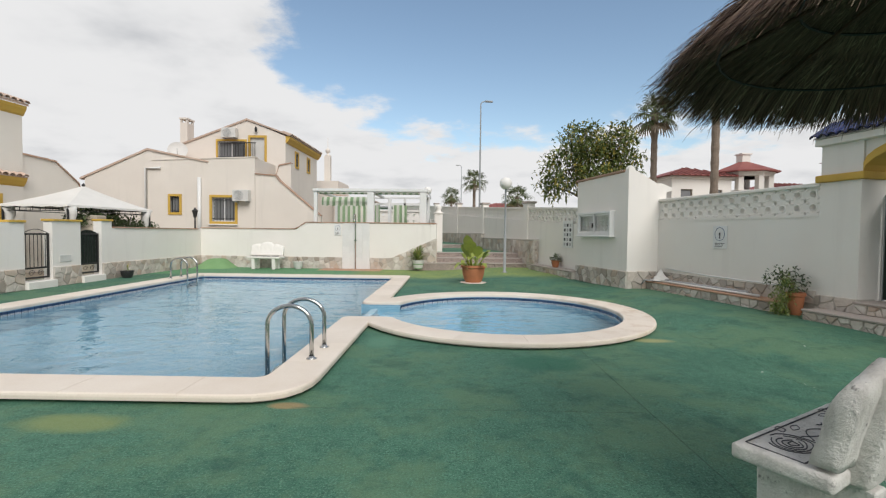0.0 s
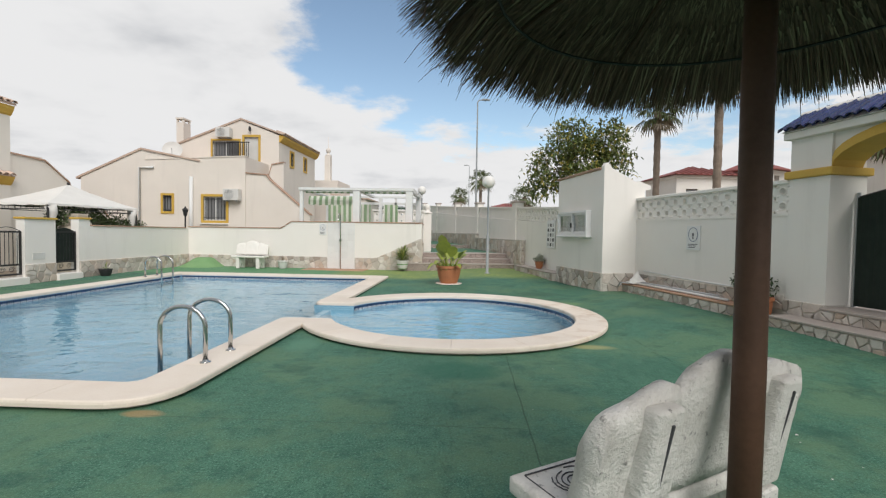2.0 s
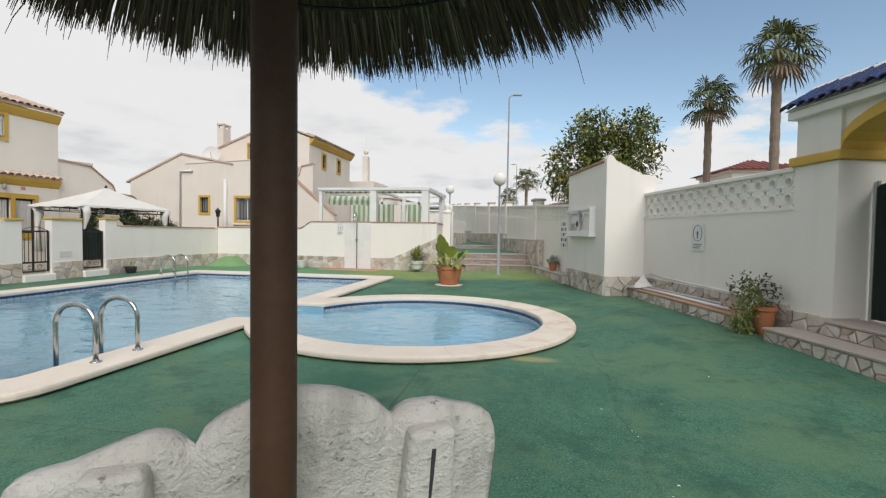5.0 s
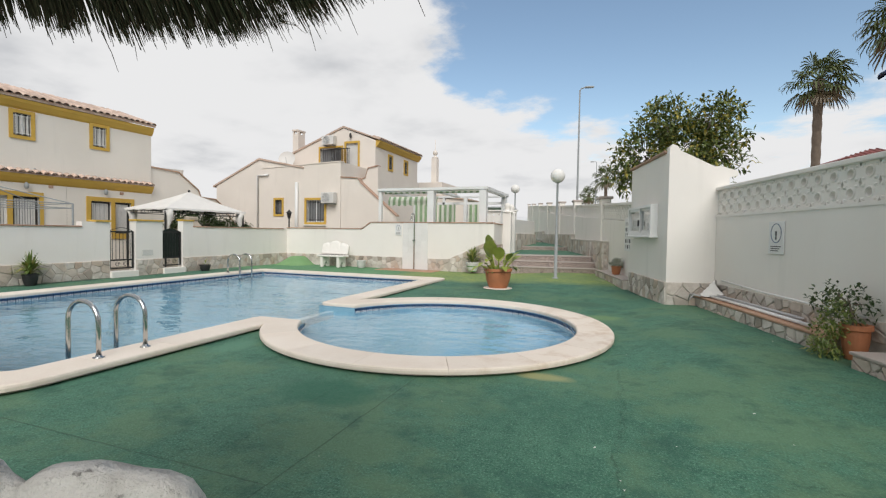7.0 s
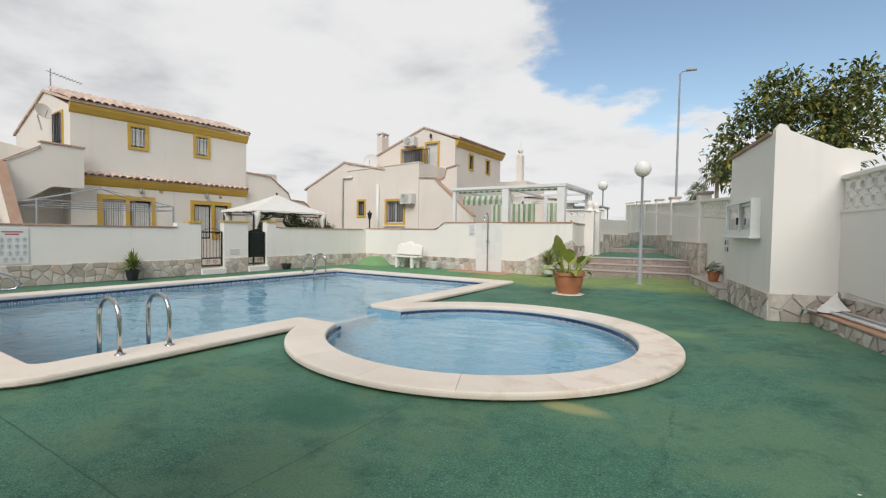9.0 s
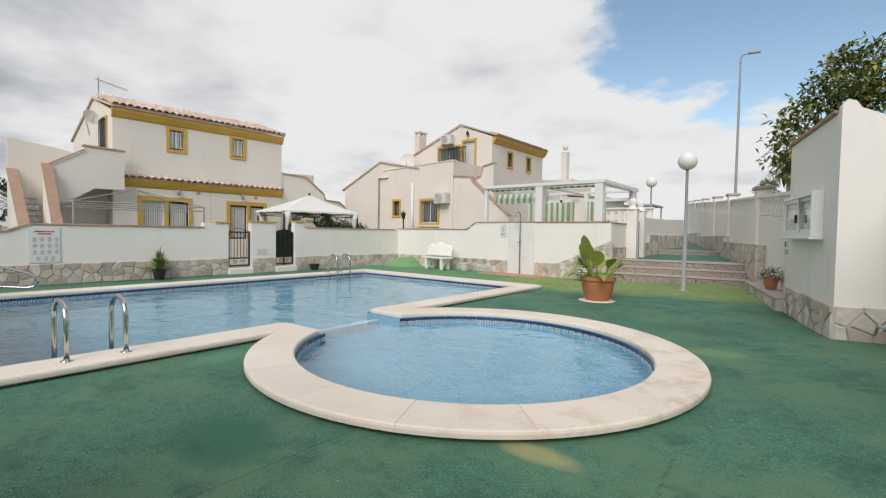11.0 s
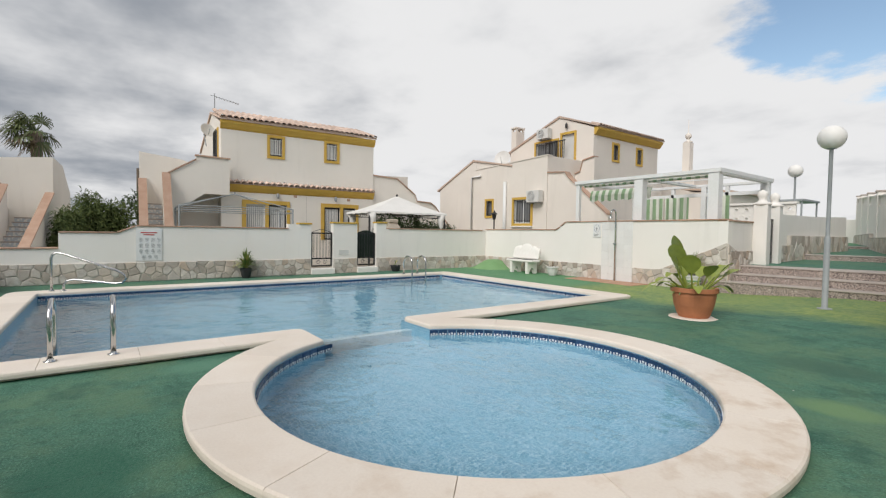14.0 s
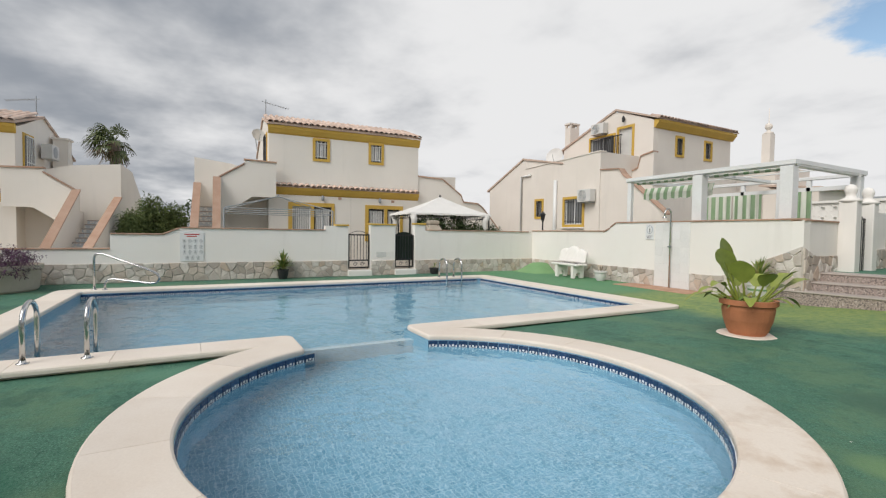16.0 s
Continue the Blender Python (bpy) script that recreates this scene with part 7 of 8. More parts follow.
leafy("broadleaf_tree", pose(5.0, 15.5, 0), [(-0.9, -0.2, 3.55, 0.75, 0.8, 0.75), (0.1, 0.2, 3.7, 0.8, 0.9, 0.9), (0.9, 0.0, 3.6, 0.7, 0.8, 0.8), (-0.4, -0.6, 4.3, 0.55, 0.6, 0.6), (0.7, -0.3, 4.35, 0.5, 0.6, 0.55), (-1.25, 0.1, 3.0, 0.5, 0.5, 0.5), (0.2, -0.7, 3.0, 0.8, 0.6, 0.6), (-0.7, 0.3, 4.7, 0.3, 0.3, 0.35), (1.2, 0.2, 4.75, 0.35, 0.35, 0.3)], 6500, 0.17, LEAF, 26, "green tree with some yellow leaves above the wall", "tree", trunk=([(0.1, 0, 0), (0.05, 0, 1.3), (0, 0, 2.6)], [0.14, 0.11, 0.08]), up=0.7)


# ---- posts and lamps ----
def globe_lamp(x, y, z, h, r=0.19):
    l = thing("globe_lamp", pose(x, y, z), "grey post lamp with a white globe", "lamp post", "globe lamps")
    part("base", soft_edges(lathe(B(), [(0.10, 0), (0.10, 0.015), (0.043, 0.03), (0.043, 1.15), (0.030, 1.18), (0.028, h - r), (0.07, h - r + 0.01), (0.075, h - r + 0.05), (0.02, h - r + 0.06)], 14), 0.0001, 1), GREYMETAL, l, "grey metal post", True)
    bm = B()
    bmesh.ops.create_uvsphere(bm, u_segments=28, v_segments=18, radius=r, matrix=Matrix.Translation((0, 0, h)))
    part("globe", bm, GLOBE, l, "milky white globe", True)


globe_lamp(1.94, 14.1, 0.14, 2.76, 0.19)
globe_lamp(-0.87, 22.2, 0.76, 2.63, 0.2)


def street_lamp(x, y, h, turn, label):
    l = thing("street_lamp", pose(x, y, 0, 0, 0, turn), label, "street lamp", "street lamps")
    part("post", tube(B(), [(0, 0, 0), (0, 0, h * 0.5), (0, 0, h - 0.1), (0.08, 0, h), (0.35, 0, h + 0.05)], [0.06, 0.045, 0.032, 0.028, 0.026], 10), GREYMETAL, l, smooth=True)
    part("head", soft_edges(bx(B(), 0.22, 0.62, -0.08, 0.08, h + 0.0, h + 0.08), 0.03, 2), GREYMETAL, l)


street_lamp(1.75, 23.6, 8.08, 10, "tall grey street lamp beyond the lane")
street_lamp(1.5, 52.0, 9.0, 170, "distant tall street lamp")


def lantern():
    l = thing("garden_lantern", pose(-9.7, 17.6, -0.1), "small black garden lantern on a post", "lantern")
    part("post", tube(B(), [(0, 0, 0), (0, 0, 1.95)], 0.03, 8), BLACKIRON, l)
    part("head", lathe(B(), [(0.05, 1.95), (0.06, 1.97), (0.10, 2.18), (0.13, 2.19), (0.03, 2.29), (0.01, 2.34)], 8), BLACKIRON, l)


lantern()


def shower():
    s = thing("outdoor_shower", BACK @ pose(6.025, -0.03, 0), "slim steel outdoor shower on a tiled panel", "shower")
    pts = [(0, -0.045, 0.0), (0, -0.045, 1.85)] + [(0, -0.045 - 0.11 + 0.11 * math.cos(a), 1.85 + 0.13 * math.sin(a)) for a in (math.pi * i / 8 for i in range(1, 8))] + [(0, -0.27, 1.80)]
    part("pipe", tube(B(), pts, 0.021, 10), STEEL, s, smooth=True)
    part("head", lathe(B(), [(0.022, 1.81), (0.03, 1.79), (0.055, 1.76), (0.055, 1.75)], 12, (0, -0.27)), STEEL, s, smooth=True)
    part("valve", tube(B(), [(-0.05, -0.06, 1.05), (0.05, -0.06, 1.05)], 0.022, 8), STEEL, s)
    f = tagged(new("shower_floor"), "terracotta tiled shower floor", "floor", kind="structure")
    me = mesh_of("floor_tile", soft_edges(bx(B(), -0.1235, 0.1235, -0.1235, 0.1235, 0, 0.022), 0.004, 1), PATCHCLAY)
    for i in range(9):
        for j in range(3):
            piece("floor_tile", me, f, BACK @ pose(4.95 + i * 0.25, -0.16 - j * 0.25, 0.022))


shower()


# ---- gates, signs ----
def wall_gate(u0, u1, screened, label):
    g = thing("iron_gate", WEST, label, "gate", "garden gates")
    z0, z1, y = 0.22, 1.24, 0.08
    part("gate_frame", holed(B(), u0 + 0.02, u1 - 0.02, z0, z1, [(u0 + 0.06, u1 - 0.06, z0 + 0.04, z0 + 0.22), (u0 + 0.06, u1 - 0.06, z0 + 0.26, z1 - 0.04)], y - 0.015, y + 0.015), BLACKIRON, g)
    n = 6
    for i in range(n):
        u = u0 + 0.06 + (u1 - u0 - 0.12) * (i + 0.5) / n
        part("bar", tube(B(), [(u, y, z0 + 0.26), (u, y, z1 + (0.07 * math.sin(math.pi * (i + 0.5) / n) if screened else -0.02))], 0.008, 6), BLACKIRON, g)
    for k in range(2):
        c = (u0 + u1) / 2 + (-0.11 if k else 0.11)
        pts = [(c + 0.075 * math.cos(a) * (1 - a / 14), y, z0 + 0.13 + 0.065 * math.sin(a) * (1 - a / 14)) for a in (i * 0.45 for i in range(22))]
        part("scroll", tube(B(), pts, 0.006, 5), BLACKIRON, g)
    if screened:
        bm = slab(B(), [(u0 + 0.03, z0 + 0.24), (u1 - 0.03, z0 + 0.24), (u1 - 0.03, z1)] + [(u1 - 0.03 - (u1 - u0 - 0.06) * i / 8, z1 + 0.09 * math.sin(math.pi * i / 8)) for i in range(1, 8)] + [(u0 + 0.03, z1)], y + 0.018, y + 0.024)
        part("screen", bm, NETTING, g, "dark green privacy screen")
    else:
        arch = [(u0 + 0.04 + (u1 - u0 - 0.08) * i / 10, y, z1 + 0.09 * math.sin(math.pi * i / 10)) for i in range(11)]
        part("crest", tube(B(), arch, 0.008, 6), BLACKIRON, g)


wall_gate(6.80, 7.50, False, "black wrought iron garden gate with open bars")
wall_gate(8.30, 8.98, True, "black garden gate backed with dark screening")


def pool_rules_sign():
    s = thing("pool_rules_sign", WEST @ pose(0, -0.004, 0), "white pool rules board with rows of small symbols", "sign", "signs")
    u0, u1, z0, z1 = 2.40, 2.95, 0.50, 1.27
    part("board", soft_edges(bx(B(), u0, u1, -0.015, 0.0, z0, z1), 0.003, 1), PAPER, s)
    bm = B()
    bx(bm, u0 + 0.10, u1 - 0.10, -0.019, -0.016, z1 - 0.10, z1 - 0.075), bx(bm, u0 + 0.16, u1 - 0.16, -0.019, -0.016, z1 - 0.15, z1 - 0.125)
    part("heading_bars", bm, REDINK, s, "red heading bars")
    for r in range(4):
        for c in range(4):
            if r == 3 and c == 3:
                continue
            x, z = u0 + 0.105 + c * 0.127 + (0.06 if r == 3 else 0), z1 - 0.25 - r * 0.14
            pts = [(x + 0.036 * math.cos(a), -0.018, z + 0.036 * math.sin(a)) for a in (math.tau * i / 12 for i in range(13))]
            k = tube(B(), pts, 0.0035, 4, False)
            bx(k, x - 0.009, x + 0.009, -0.019, -0.016, z - 0.02, z + 0.02)
            bx(k, x - 0.035, x + 0.035, -0.019, -0.016, z - 0.060, z - 0.054)
            part("symbol", k, GREYMETAL, s)


pool_rules_sign()


def shower_sign(m, w, h, label):
    s = thing("shower_sign", m, label, "sign", "signs")
    part("board", soft_edges(bx(B(), -w / 2, w / 2, -0.014, 0.0, 0, h), 0.003, 1), PAPER, s)
    r, c = w * 0.34, h * 0.64
    pts = [(r * math.cos(a), -0.016, c + r * 1.1 * math.sin(a)) for a in (math.tau * i / 24 for i in range(25))]
    part("ring", tube(B(), pts, 0.0045, 5, False), BLUEINK, s, "blue ring")
    bm = bx(B(), -w * 0.05, w * 0.05, -0.018, -0.015, c - r * 0.30, c + r * 0.25)
    bx(bm, -w * 0.035, w * 0.035, -0.018, -0.015, c - r * 0.75, c - r * 0.36)
    part("symbol", bm, INK, s)
    for k in range(3):
        part("print_line", bx(B(), -w * 0.34, w * 0.34 - 0.03 * k, -0.017, -0.015, h * (0.22 - 0.065 * k), h * (0.245 - 0.065 * k)), INK, s)


shower_sign(EAST @ pose(1.97, -0.004, 1.10), 0.34, 0.44, "white shower sign with a ringed symbol")
shower_sign(BACK @ pose(5.33, -0.004, 1.22), 0.27, 0.40, "small white shower sign beside the tiles")


def lane_notice():
    s = thing("wall_notice", EAST @ pose(-3.0, -0.61, 0.95), "white notice board with a grid of symbols", "sign", "signs")
    part("board", soft_edges(bx(B(), -0.3, 0.3, -0.014, 0.0, 0, 0.8), 0.003, 1), PAPER, s)
    for r in range(5):
        for c in range(3):
            part("symbol", bx(B(), -0.22 + c * 0.17, -0.12 + c * 0.17, -0.017, -0.0145, 0.06 + r * 0.14, 0.15 + r * 0.14), INK if (r + c) % 2 else HOSE, s)


lane_notice()


# ---- beyond the walls ----
def gazebo():
    g = thing("garden_gazebo", pose(-10.95, 13.72, -0.02, 0, 0, -3), "white canvas gazebo with tied side curtains", "gazebo")
    hx, hy, z0, z1 = 1.0, 1.62, 2.02, 2.68
    bm = B()
    n = 8
    ring = []
    for k in range(4):
        a, b = ((-hx, -hy), (hx, -hy), (hx, hy), (-hx, hy))[k], ((hx, -hy), (hx, hy), (-hx, hy), (-hx, -hy))[k]
        ring += [(a[0] + (b[0] - a[0]) * i / n, a[1] + (b[1] - a[1]) * i / n) for i in range(n)]
    rows = []
    for f in (0.0, 0.25, 0.5, 0.75, 0.97):
        rows.append([bm.verts.new((x * (1 - f), y * (1 - f), z0 + (z1 - z0) * (f * 0.75 + 0.25 * f * f) + 0.0)) for x, y in ring])
    drop = [bm.verts.new((x * 1.01, y * 1.01, z0 - 0.05 - 0.02 * (i % 2))) for i, (x, y) in enumerate(ring)]
    for a, b in zip([drop] + rows, rows):
        for i in range(len(ring)):
            bm.faces.new((a[i], a[(i + 1) % len(ring)], b[(i + 1) % len(ring)], b[i]))
    bm.faces.new(rows[-1])
    part("canopy", bm, CANVAS, g, "white pitched canvas canopy")
    part("finial", lathe(B(), [(0.03, 2.66), (0.05, 2.70), (0.01, 2.76)], 8), DARK, g)
    for sx in (-1, 1):
        for sy in (-1, 1):
            x, y = sx * (hx - 0.06), sy * (hy - 0.06)
            part("post", tube(B(), [(x, y, -0.02), (x, y, z0)], 0.03, 8), BLACKIRON, g)
            pts = [(x - sx * 0.04, y - sy * 0.10, z0 - 0.05), (x - sx * 0.04, y - sy * 0.16, 1.75), (x - sx * 0.04, y - sy * 0.09, 1.35), (x - sx * 0.04, y - sy * 0.12, 0.6)]
            part("curtain", tube(B(), pts, [0.15, 0.12, 0.05, 0.11], 10), CANVAS, g, "tied white curtain", True)
    for a, b in (((-hx, -hy), (hx, -hy)), ((hx, -hy), (hx, hy)), ((hx, hy), (-hx, hy)), ((-hx, hy), (-hx, -hy))):
        bm = tube(B(), [(a[0] * .95, a[1] * .95, z0 - 0.04), (b[0] * .95, b[1] * .95, z0 - 0.04)], 0.014, 6)
        tube(bm, [(a[0] * .95, a[1] * .95, z0 - 0.16), (b[0] * .95, b[1] * .95, z0 - 0.16)], 0.012, 6)
        m_ = max(abs(b[0] - a[0]), abs(b[1] - a[1]))
        for i in range(10):
            f = (i + 0.5) / 10
            x, y = (a[0] + (b[0] - a[0]) * f) * .95, (a[1] + (b[1] - a[1]) * f) * .95
            tube(bm, [(x, y, z0 - 0.16), (x, y, z0 - 0.04)], 0.006, 4)
        part("frame_rail", bm, BLACKIRON, g)


gazebo()


def bare_gazebo():
    g = thing("gazebo_frame", pose(-11.1, 8.0, -0.03, 0, 0, -3), "bare dark metal gazebo frame without its cover", "gazebo")
    hx, hy, z0 = 0.8, 1.55, 1.98
    for sx in (-1, 1):
        for sy in (-1, 1):
            part("post", tube(B(), [(sx * hx, sy * hy, -0.02), (sx * hx, sy * hy, z0)], 0.025, 8), GREYMETAL, g)
            part("rafter", tube(B(), [(sx * hx, sy * hy, z0), (0, 0, 2.42)], 0.014, 6), GREYMETAL, g)
    for a, b in (((-hx, -hy), (hx, -hy)), ((hx, -hy), (hx, hy)), ((hx, hy), (-hx, hy)), ((-hx, hy), (-hx, -hy))):
        for z in (z0, z0 - 0.12):
            part("frame_rail", tube(B(), [(*a, z), (*b, z)], 0.013, 6), GREYMETAL, g)
    part("hub", tube(B(), [(0, 0, 2.40), (0, 0, 2.48)], 0.02, 8), GREYMETAL, g)


bare_gazebo()


def barbecue():
    b = thing("garden_oven", pose(-9.95, 12.9, -0.02), "cream garden oven with a rounded chimney", "barbecue")
    part("body", soft_edges(bx(B(), -0.35, 0.35, -0.4, 0.4, -0.02, 1.25), 0.02, 2), PLANTER, b)
    part("hood", soft_edges(extrude(B(), [(-0.33, -0.38, 1.251), (0.33, -0.38, 1.251), (0.33, 0.38, 1.251), (-0.33, 0.38, 1.251)], [(-0.15, -0.17, 1.62), (0.15, -0.17, 1.62), (0.15, 0.17, 1.62), (-0.15, 0.17, 1.62)]), 0.02, 2), PLANTER, b)
    part("chimney", soft_edges(bx(B(), -0.18, 0.18, -0.2, 0.2, 1.621, 1.76), 0.05, 3), PLANTER, b)


barbecue()

mound = B()
n_ = 12
rows_ = []
for i_ in range(n_ + 1):
    rows_.append([])
    for j_ in range(n_ + 1):
        u_, v_ = i_ / n_, j_ / n_
        rows_[-1].append(mound.verts.new((u_ * 1.5, v_ * 0.95, 0.004 + 0.34 * max(0, min(1, (1 - abs(u_ * 2 - 0.9)) * 1.5)) * min(1, v_ * 1.6) + 0.01 * noise.noise(Vector((u_ * 6, v_ * 6, 0))))))
for i_ in range(n_):
    for j_ in range(n_):
        mound.faces.new((rows_[i_][j_], rows_[i_ + 1][j_], rows_[i_ + 1][j_ + 1], rows_[i_][j_ + 1]))
tagged(link("corner_ramp", mound, GREENMAT, smooth=True, m=BACK @ pose(0.1, -1.0, 0)), "light green painted concrete ramp in the wall corner", "ramp")


def pipe_bundle():
    for k, (y, z, a, b) in enumerate(((-0.18, 0.330, 0.05, 3.0), (-0.23, 0.332, 0.25, 3.05), (-0.13, 0.352, 0.0, 2.7))):
        p = thing("plastic_pipe", EAST, "long grey plastic pole lying on the ledge", "pipe", "poles on the ledge")
        part("tube", tube(B(), [(a, y, z), ((a + b) / 2, y + 0.03, z), (b, y + 0.02 * k, z)], 0.021, 10), HOSE if k != 1 else WHITEMETAL, p, smooth=True)
    p = thing("wall_pipe", EAST, "thin white pipe along the wall's stone base", "pipe", "poles on the ledge")
    part("tube", tube(B(), [(0.55, -0.045, 0.60), (1.8, -0.045, 0.555), (3.6, -0.045, 0.535)], 0.014, 8), WHITEMETAL, p, smooth=True)
    c = thing("pool_net", EAST @ pose(0.42, -0.34, 0.31), "folded white pool net lying on the ledge", "pool net")
    rng = random.Random(8)
    bm = B()
    n = 10
    rows = [[bm.verts.new((-0.02 + 0.34 * (i / n - 0.3) + 0.02 * rng.uniform(-1, 1), 0.02 + 0.24 * j / n + 0.05 * math.sin(i * 0.8), 0.01 + 0.30 * (j / n) * max(0.15, 1 - abs(i / n - 0.45) * 1.9) + 0.02 * rng.uniform(0, 1))) for j in range(n + 1)] for i in range(n + 1)]
    for a, b in zip(rows, rows[1:]):
        for j in range(n):
            bm.faces.new((a[j], a[j + 1], b[j + 1], b[j]))
    part("mesh_cloth", bm, CANVAS, c, smooth=True)
    part("hoop", tube(B(), [(-0.18, 0.0, 0.02), (-0.25, -0.08, -0.12), (-0.1, -0.10, 0.02), (0.1, -0.02, 0.02)], 0.016, 8), HOSE, c, smooth=True)


pipe_bundle()

fan_palm("fan_palm", 11.2, 24.9, 7.9, 0.18, 1.25, 41, "tall fan palm with green fronds beyond the wall", wind=(0.25, 0.0))
fan_palm("fan_palm", 12.25, 21.0, 8.7, 0.19, 1.4, 42, "tall fan palm with a rough ringed trunk", wind=(0.2, 0.0))
fan_palm("fan_palm", -20.8, 2.55, 5.15, 0.2, 1.0, 43, "windblown fan palm behind the villas", wind=(-0.2, -0.8))
fan_palm("fan_palm", 2.6, 45.0, 6.6, 0.16, 1.3, 44, "slim fan palm far down the street", fronds=24)
fan_palm("fan_palm", 0.4, 60.0, 6.2, 0.18, 1.4, 45, "slim fan palm far down the street", fronds=24)
fan_palm("fan_palm", 7.2, 48.0, 5.2, 0.2, 1.6, 46, "bushy fan palm far down the street", fronds=24)
fan_palm("fan_palm", 21.0, 22.5, 6.4, 0.22, 1.5, 47, "fan palm beside the red-roofed villas")


def hip_house(m, w, d, h, rise, label, tower=False, wins=3):
    """A white house with a hipped red tile roof."""
    b = thing("red_roofed_house", m, label, "house", "red-roofed houses")
    n = wins
    holes = [(-w / 2 + w * (i + 0.5) / n - 0.35, -w / 2 + w * (i + 0.5) / n + 0.35, h - 1.7, h - 0.6) for i in range(n)]
    part("wall", holed(B(), -w / 2, w / 2, 0, h, holes, -d / 2, -d / 2 + 0.25), WHITE, b)
    part("wall", bx(B(), -w / 2, -w / 2 + 0.25, -d / 2 + 0.25, d / 2, 0, h), WHITE, b)
    part("wall", bx(B(), w / 2 - 0.25, w / 2, -d / 2 + 0.25, d / 2, 0, h), WHITE, b)
    # near-black block behind the windows, its colour standing in for unlit rooms
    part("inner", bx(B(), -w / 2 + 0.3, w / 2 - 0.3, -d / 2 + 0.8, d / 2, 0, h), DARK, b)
    for a, c, z0, z1 in holes:
        win = part("window", holed(B(), a, c, z0, z1, [(a + 0.06, c - 0.06, z0 + 0.06, z1 - 0.06)], -d / 2 + 0.08, -d / 2 + 0.14), BARK, b)
        part("pane", bx(B(), a + 0.05, c - 0.05, -d / 2 + 0.1, -d / 2 + 0.12, z0 + 0.05, z1 - 0.05), GLASS, win)
    part("cornice", soft_edges(bx(B(), -w / 2 - 0.15, w / 2 + 0.15, -d / 2 - 0.15, d / 2 + 0.15, h, h + 0.15), 0.03, 1), WHITE, b)
    o, r = 0.4, max(0.05, w / 2 - d / 2)
    roof = extrude(B(), [(-w / 2 - o, -d / 2 - o, h + 0.151), (w / 2 + o, -d / 2 - o, h + 0.151), (w / 2 + o, d / 2 + o, h + 0.151), (-w / 2 - o, d / 2 + o, h + 0.151)], [(-r, -0.05, h + rise), (r, -0.05, h + rise), (r, 0.05, h + rise), (-r, 0.05, h + rise)])
    part("roof", roof, REDROOF, b)
    for i in range(int((w + 2 * o) / 0.35)):
        x = -w / 2 - o + (i + 0.5) * 0.35
        f = min(1.0, max(0.05, (w / 2 + o - abs(x)) / (w / 2 + o - r)))
        part("roof_rib", tube(B(), [(x, -d / 2 - o, h + 0.17), (x * (1 - 0.0), -d / 2 - o + (d / 2 + o) * f * 0.98, h + 0.17 + (rise - 0.15) * f * 0.98)], 0.06, 5), REDROOF, b)
    if tower:
        t = part("tower", lathe(B(), [(1.45, 0), (1.45, h - 0.6)], 8, (w / 2 + 1.3, -d / 2 + 0.8)), WHITE, b)
        for i in range(8):
            a = math.tau * i / 8
            part("column", bx(B(), w / 2 + 1.3 + 1.3 * math.cos(a) - 0.16, w / 2 + 1.3 + 1.3 * math.cos(a) + 0.16, -d / 2 + 0.8 + 1.3 * math.sin(a) - 0.16, -d / 2 + 0.8 + 1.3 * math.sin(a) + 0.16, h - 0.6, h + 0.4), WHITE, t)
        part("tower_ring", lathe(B(), [(1.5, h + 0.2), (1.6, h + 0.42), (1.2, h + 0.44), (1.15, h + 0.2)], 8, (w / 2 + 1.3, -d / 2 + 0.8)), WHITE, t)
        part("tower_roof", lathe(B(), [(1.85, h + 0.43), (1.85, h + 0.5), (0.25, h + 1.15), (0.05, h + 1.17)], 8, (w / 2 + 1.3, -d / 2 + 0.8)), REDROOF, t)
        bm = bx(B(), w / 2 + 1.05, w / 2 + 1.55, -d / 2 + 0.55, -d / 2 + 1.05, h + 1.05, h + 1.55)
        bx(bm, w / 2 + 0.98, w / 2 + 1.62, -d / 2 + 0.48, -d / 2 + 1.12, h + 1.551, h + 1.63)
        part("tower_chimney", bm, WHITE, t)


hip_house(pose(14.4, 28.0, 0, 0, 0, 6), 3.6, 3.4, 4.6, 0.85, "white house with red hipped roof and arcaded tower", True, 2)
hip_house(pose(22.5, 31.0, 0, 0, 0, 4), 6.5, 4.5, 4.0, 0.9, "white house with a low red hipped roof", False, 3)
hip_house(pose(24.5, 24.0, 0, 0, 0, 8), 5.0, 5.0, 5.4, 0.9, "white house with red hipped roof", False, 2)
hip_house(pose(6.5, 58.0, 0, 0, 0, 0), 6.0, 5.0, 4.2, 1.0, "distant white house with red roof", False, 3)


def carport():
    c = thing("terrace_shade", pose(-4.6, 32.0, 0.3), "flat grey terrace shade roof on posts", "shade roof")
    part("roof", soft_edges(bx(B(), -1.6, 1.6, -1.2, 1.2, 2.72, 2.82), 0.01, 1), GREYMETAL, c)
    for x in (-1.5, 1.5):
        for y in (-1.1, 1.1):
            part("post", tube(B(), [(x, y, 0), (x, y, 2.72)], 0.04, 8), GREYMETAL, c)


carport()
leafy("broadleaf_tree", pose(-19.5, 6.6, 0), [(0, 0, 2.2, 1.0, 1.2, 0.7), (-0.4, 1.0, 1.9, 0.8, 0.9, 0.6)], 1800, 0.22, HEDGELEAF, 61, "dark green tree far behind the villas", "tree", trunk=([(0, 0, 0), (0, 0, 1.5)], [0.12, 0.08]))
bm_ = tube(B(), [(0, 0, 0), (0, 0, 4.4)], [0.1, 0.08], 8)
tagged(link("utility_pole", bm_, BARK, m=pose(-24.5, 6.2, 0)), "dark wooden utility pole in the distance", "pole")


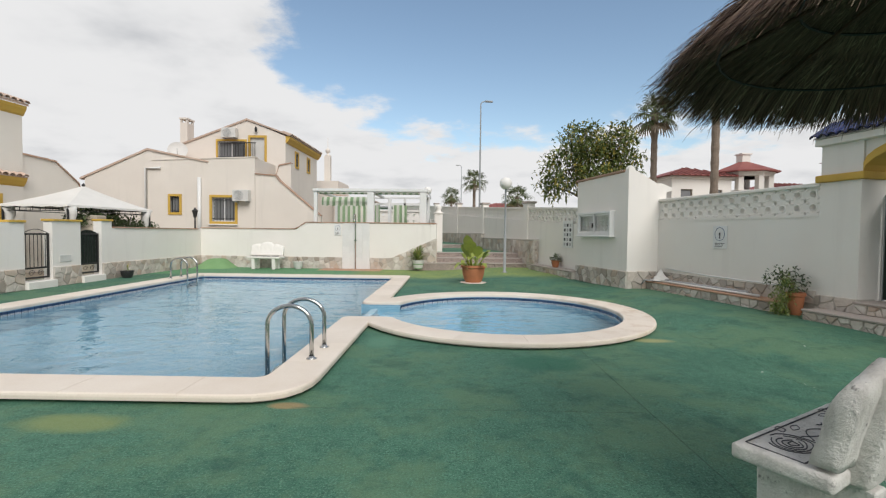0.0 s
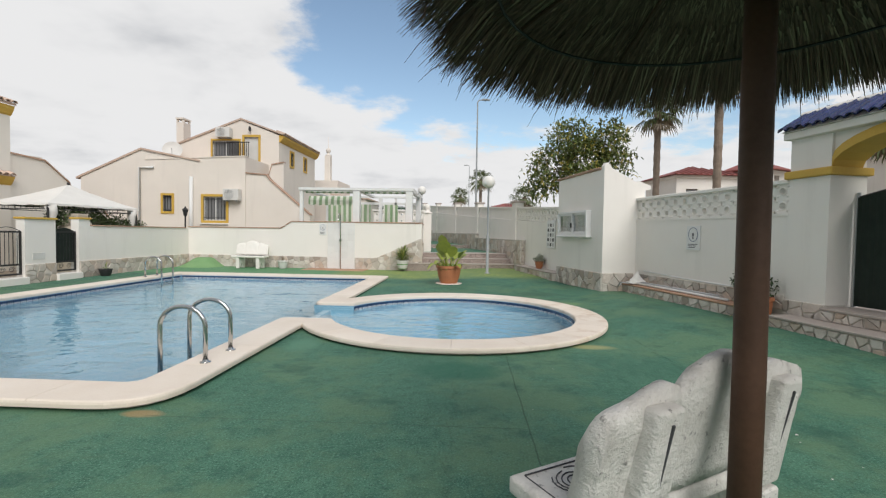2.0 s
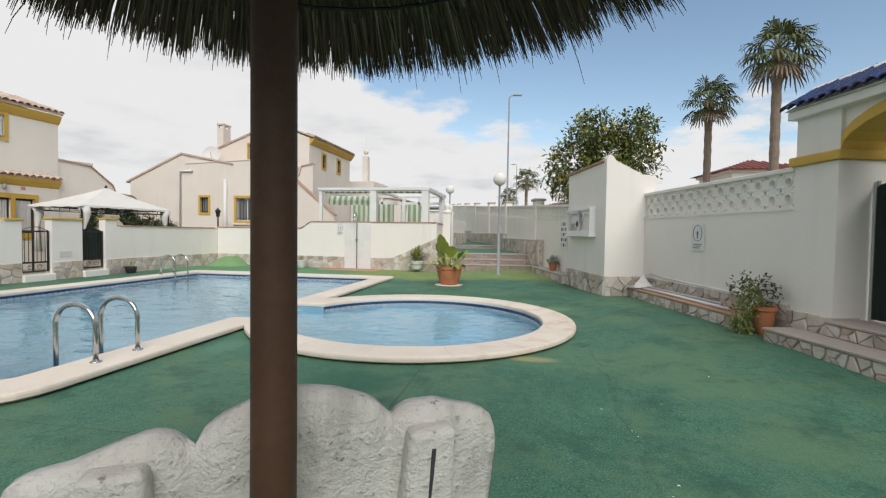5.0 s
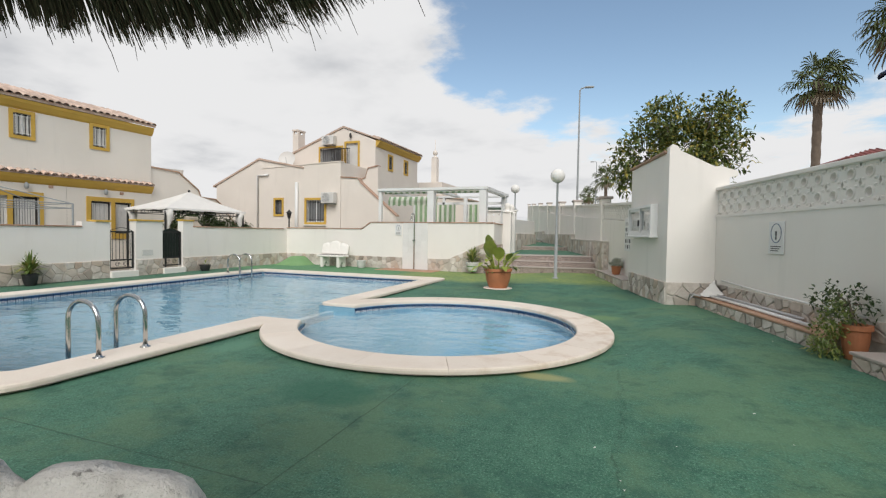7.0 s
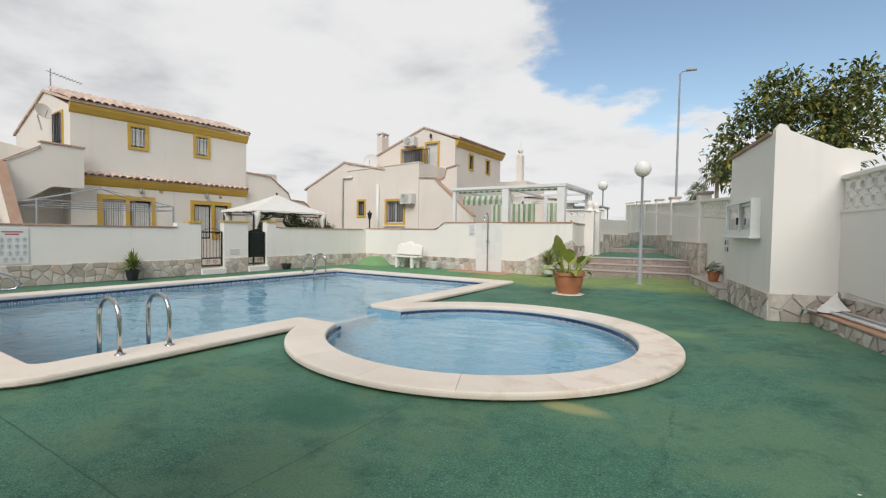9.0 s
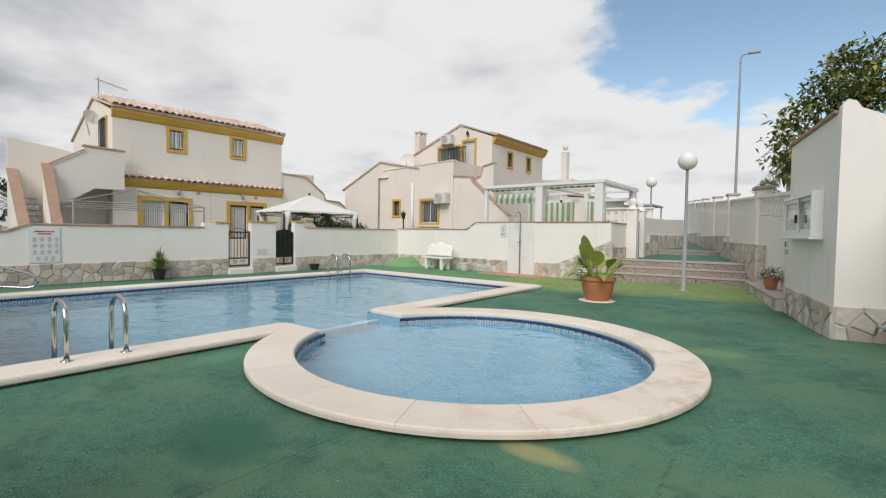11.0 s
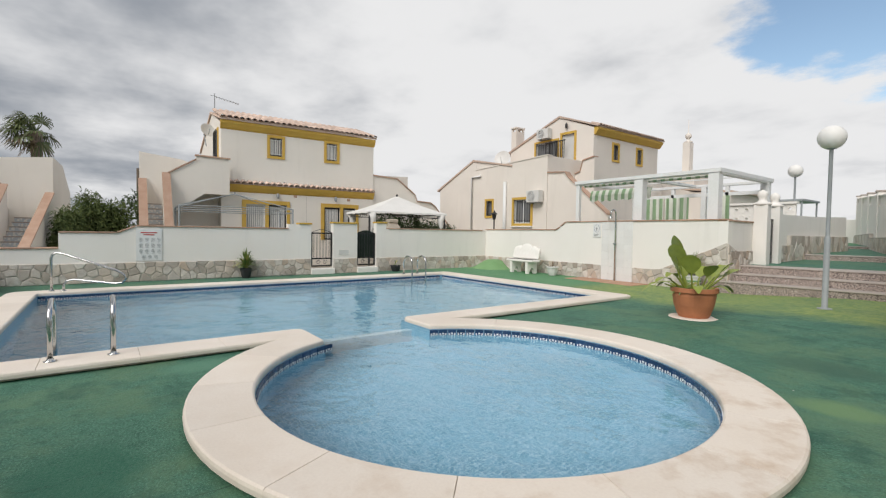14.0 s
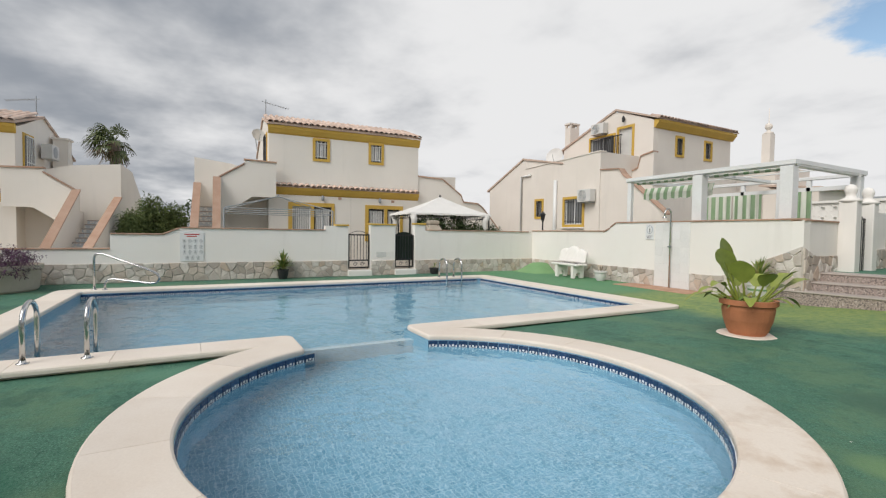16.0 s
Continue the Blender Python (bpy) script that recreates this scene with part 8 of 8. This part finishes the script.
# ---- waterline tiles, litter ----
def waterline():
    w, h = 0.118, 0.09
    bm = bx(B(), -w / 2 + 0.003, w / 2 - 0.003, -0.006, 0.006, 0.0, h)
    f0 = len(bm.faces)
    for x0_, x1_, za, zb in ((-0.045, 0.045, 0.012, 0.022), (-0.045, -0.03, 0.022, 0.045), (0.03, 0.045, 0.022, 0.045), (-0.012, 0.012, 0.03, 0.05)):
        bx(bm, x0_, x1_, -0.009, -0.0062, za, zb)
    bm.faces.ensure_lookup_table()
    for f in bm.faces[f0:]:
        f.material_index = 1
    navy = surface("navy_border_tile", (0.02, 0.05, 0.125), (0.035, 0.08, 0.17), 6, 40, 0.25, 0.0, vary=0.25)
    me = mesh_of("border_tile", bm, (navy, TILEWHITE))
    band = tagged(new("waterline_band"), "dark blue patterned waterline tiles", "pool tiles", kind="structure")
    x0, x1, y0, y1 = POOL
    z = WATER_Z - 0.02
    a0 = math.pi - math.asin((NECK[1] - CY) / CR)
    n = int(2 * a0 * CR / 0.12)
    for i in range(n):
        a = -a0 + 2 * a0 * (i + 0.5) / n
        piece("border_tile", me, band, pose(CX + (CR - 0.008) * math.cos(a), CY + (CR - 0.008) * math.sin(a), z, 0, 0, math.degrees(a) - 90))
    for i in range(int((y1 - y0) / 0.12)):
        piece("border_tile", me, band, pose(x0 + 0.008, y0 + (i + 0.5) * 0.12, z, 0, 0, 90))
    for i in range(int((x1 - x0) / 0.12)):
        piece("border_tile", me, band, pose(x0 + (i + 0.5) * 0.12, y1 - 0.008, z, 0, 0, 0))
    for i in range(int((y1 - NECK[1] - 0.2) / 0.12)):
        piece("border_tile", me, band, pose(x1 - 0.008, NECK[1] + 0.2 + (i + 0.5) * 0.12, z, 0, 0, -90))


waterline()

rng_ = random.Random(77)
bm_ = B()
for i_ in range(34):
    x_, y_ = rng_.uniform(1.5, 5.2), rng_.uniform(2.5, 9.5)
    if in_pool(x_, y_, 0.6):
        continue
    s_ = rng_.uniform(0.005, 0.011)
    a_ = rng_.uniform(0, 6.28)
    leaf(bm_, (x_, y_, deck_z(x_, y_) + 0.006), (math.cos(a_), math.sin(a_), 0.15), s_ * 2.2, 0.7, 0.0)
tagged(link("fallen_petals", bm_, CANVAS), "scattered pale fallen petals on the deck", "petals", kind="stuff")
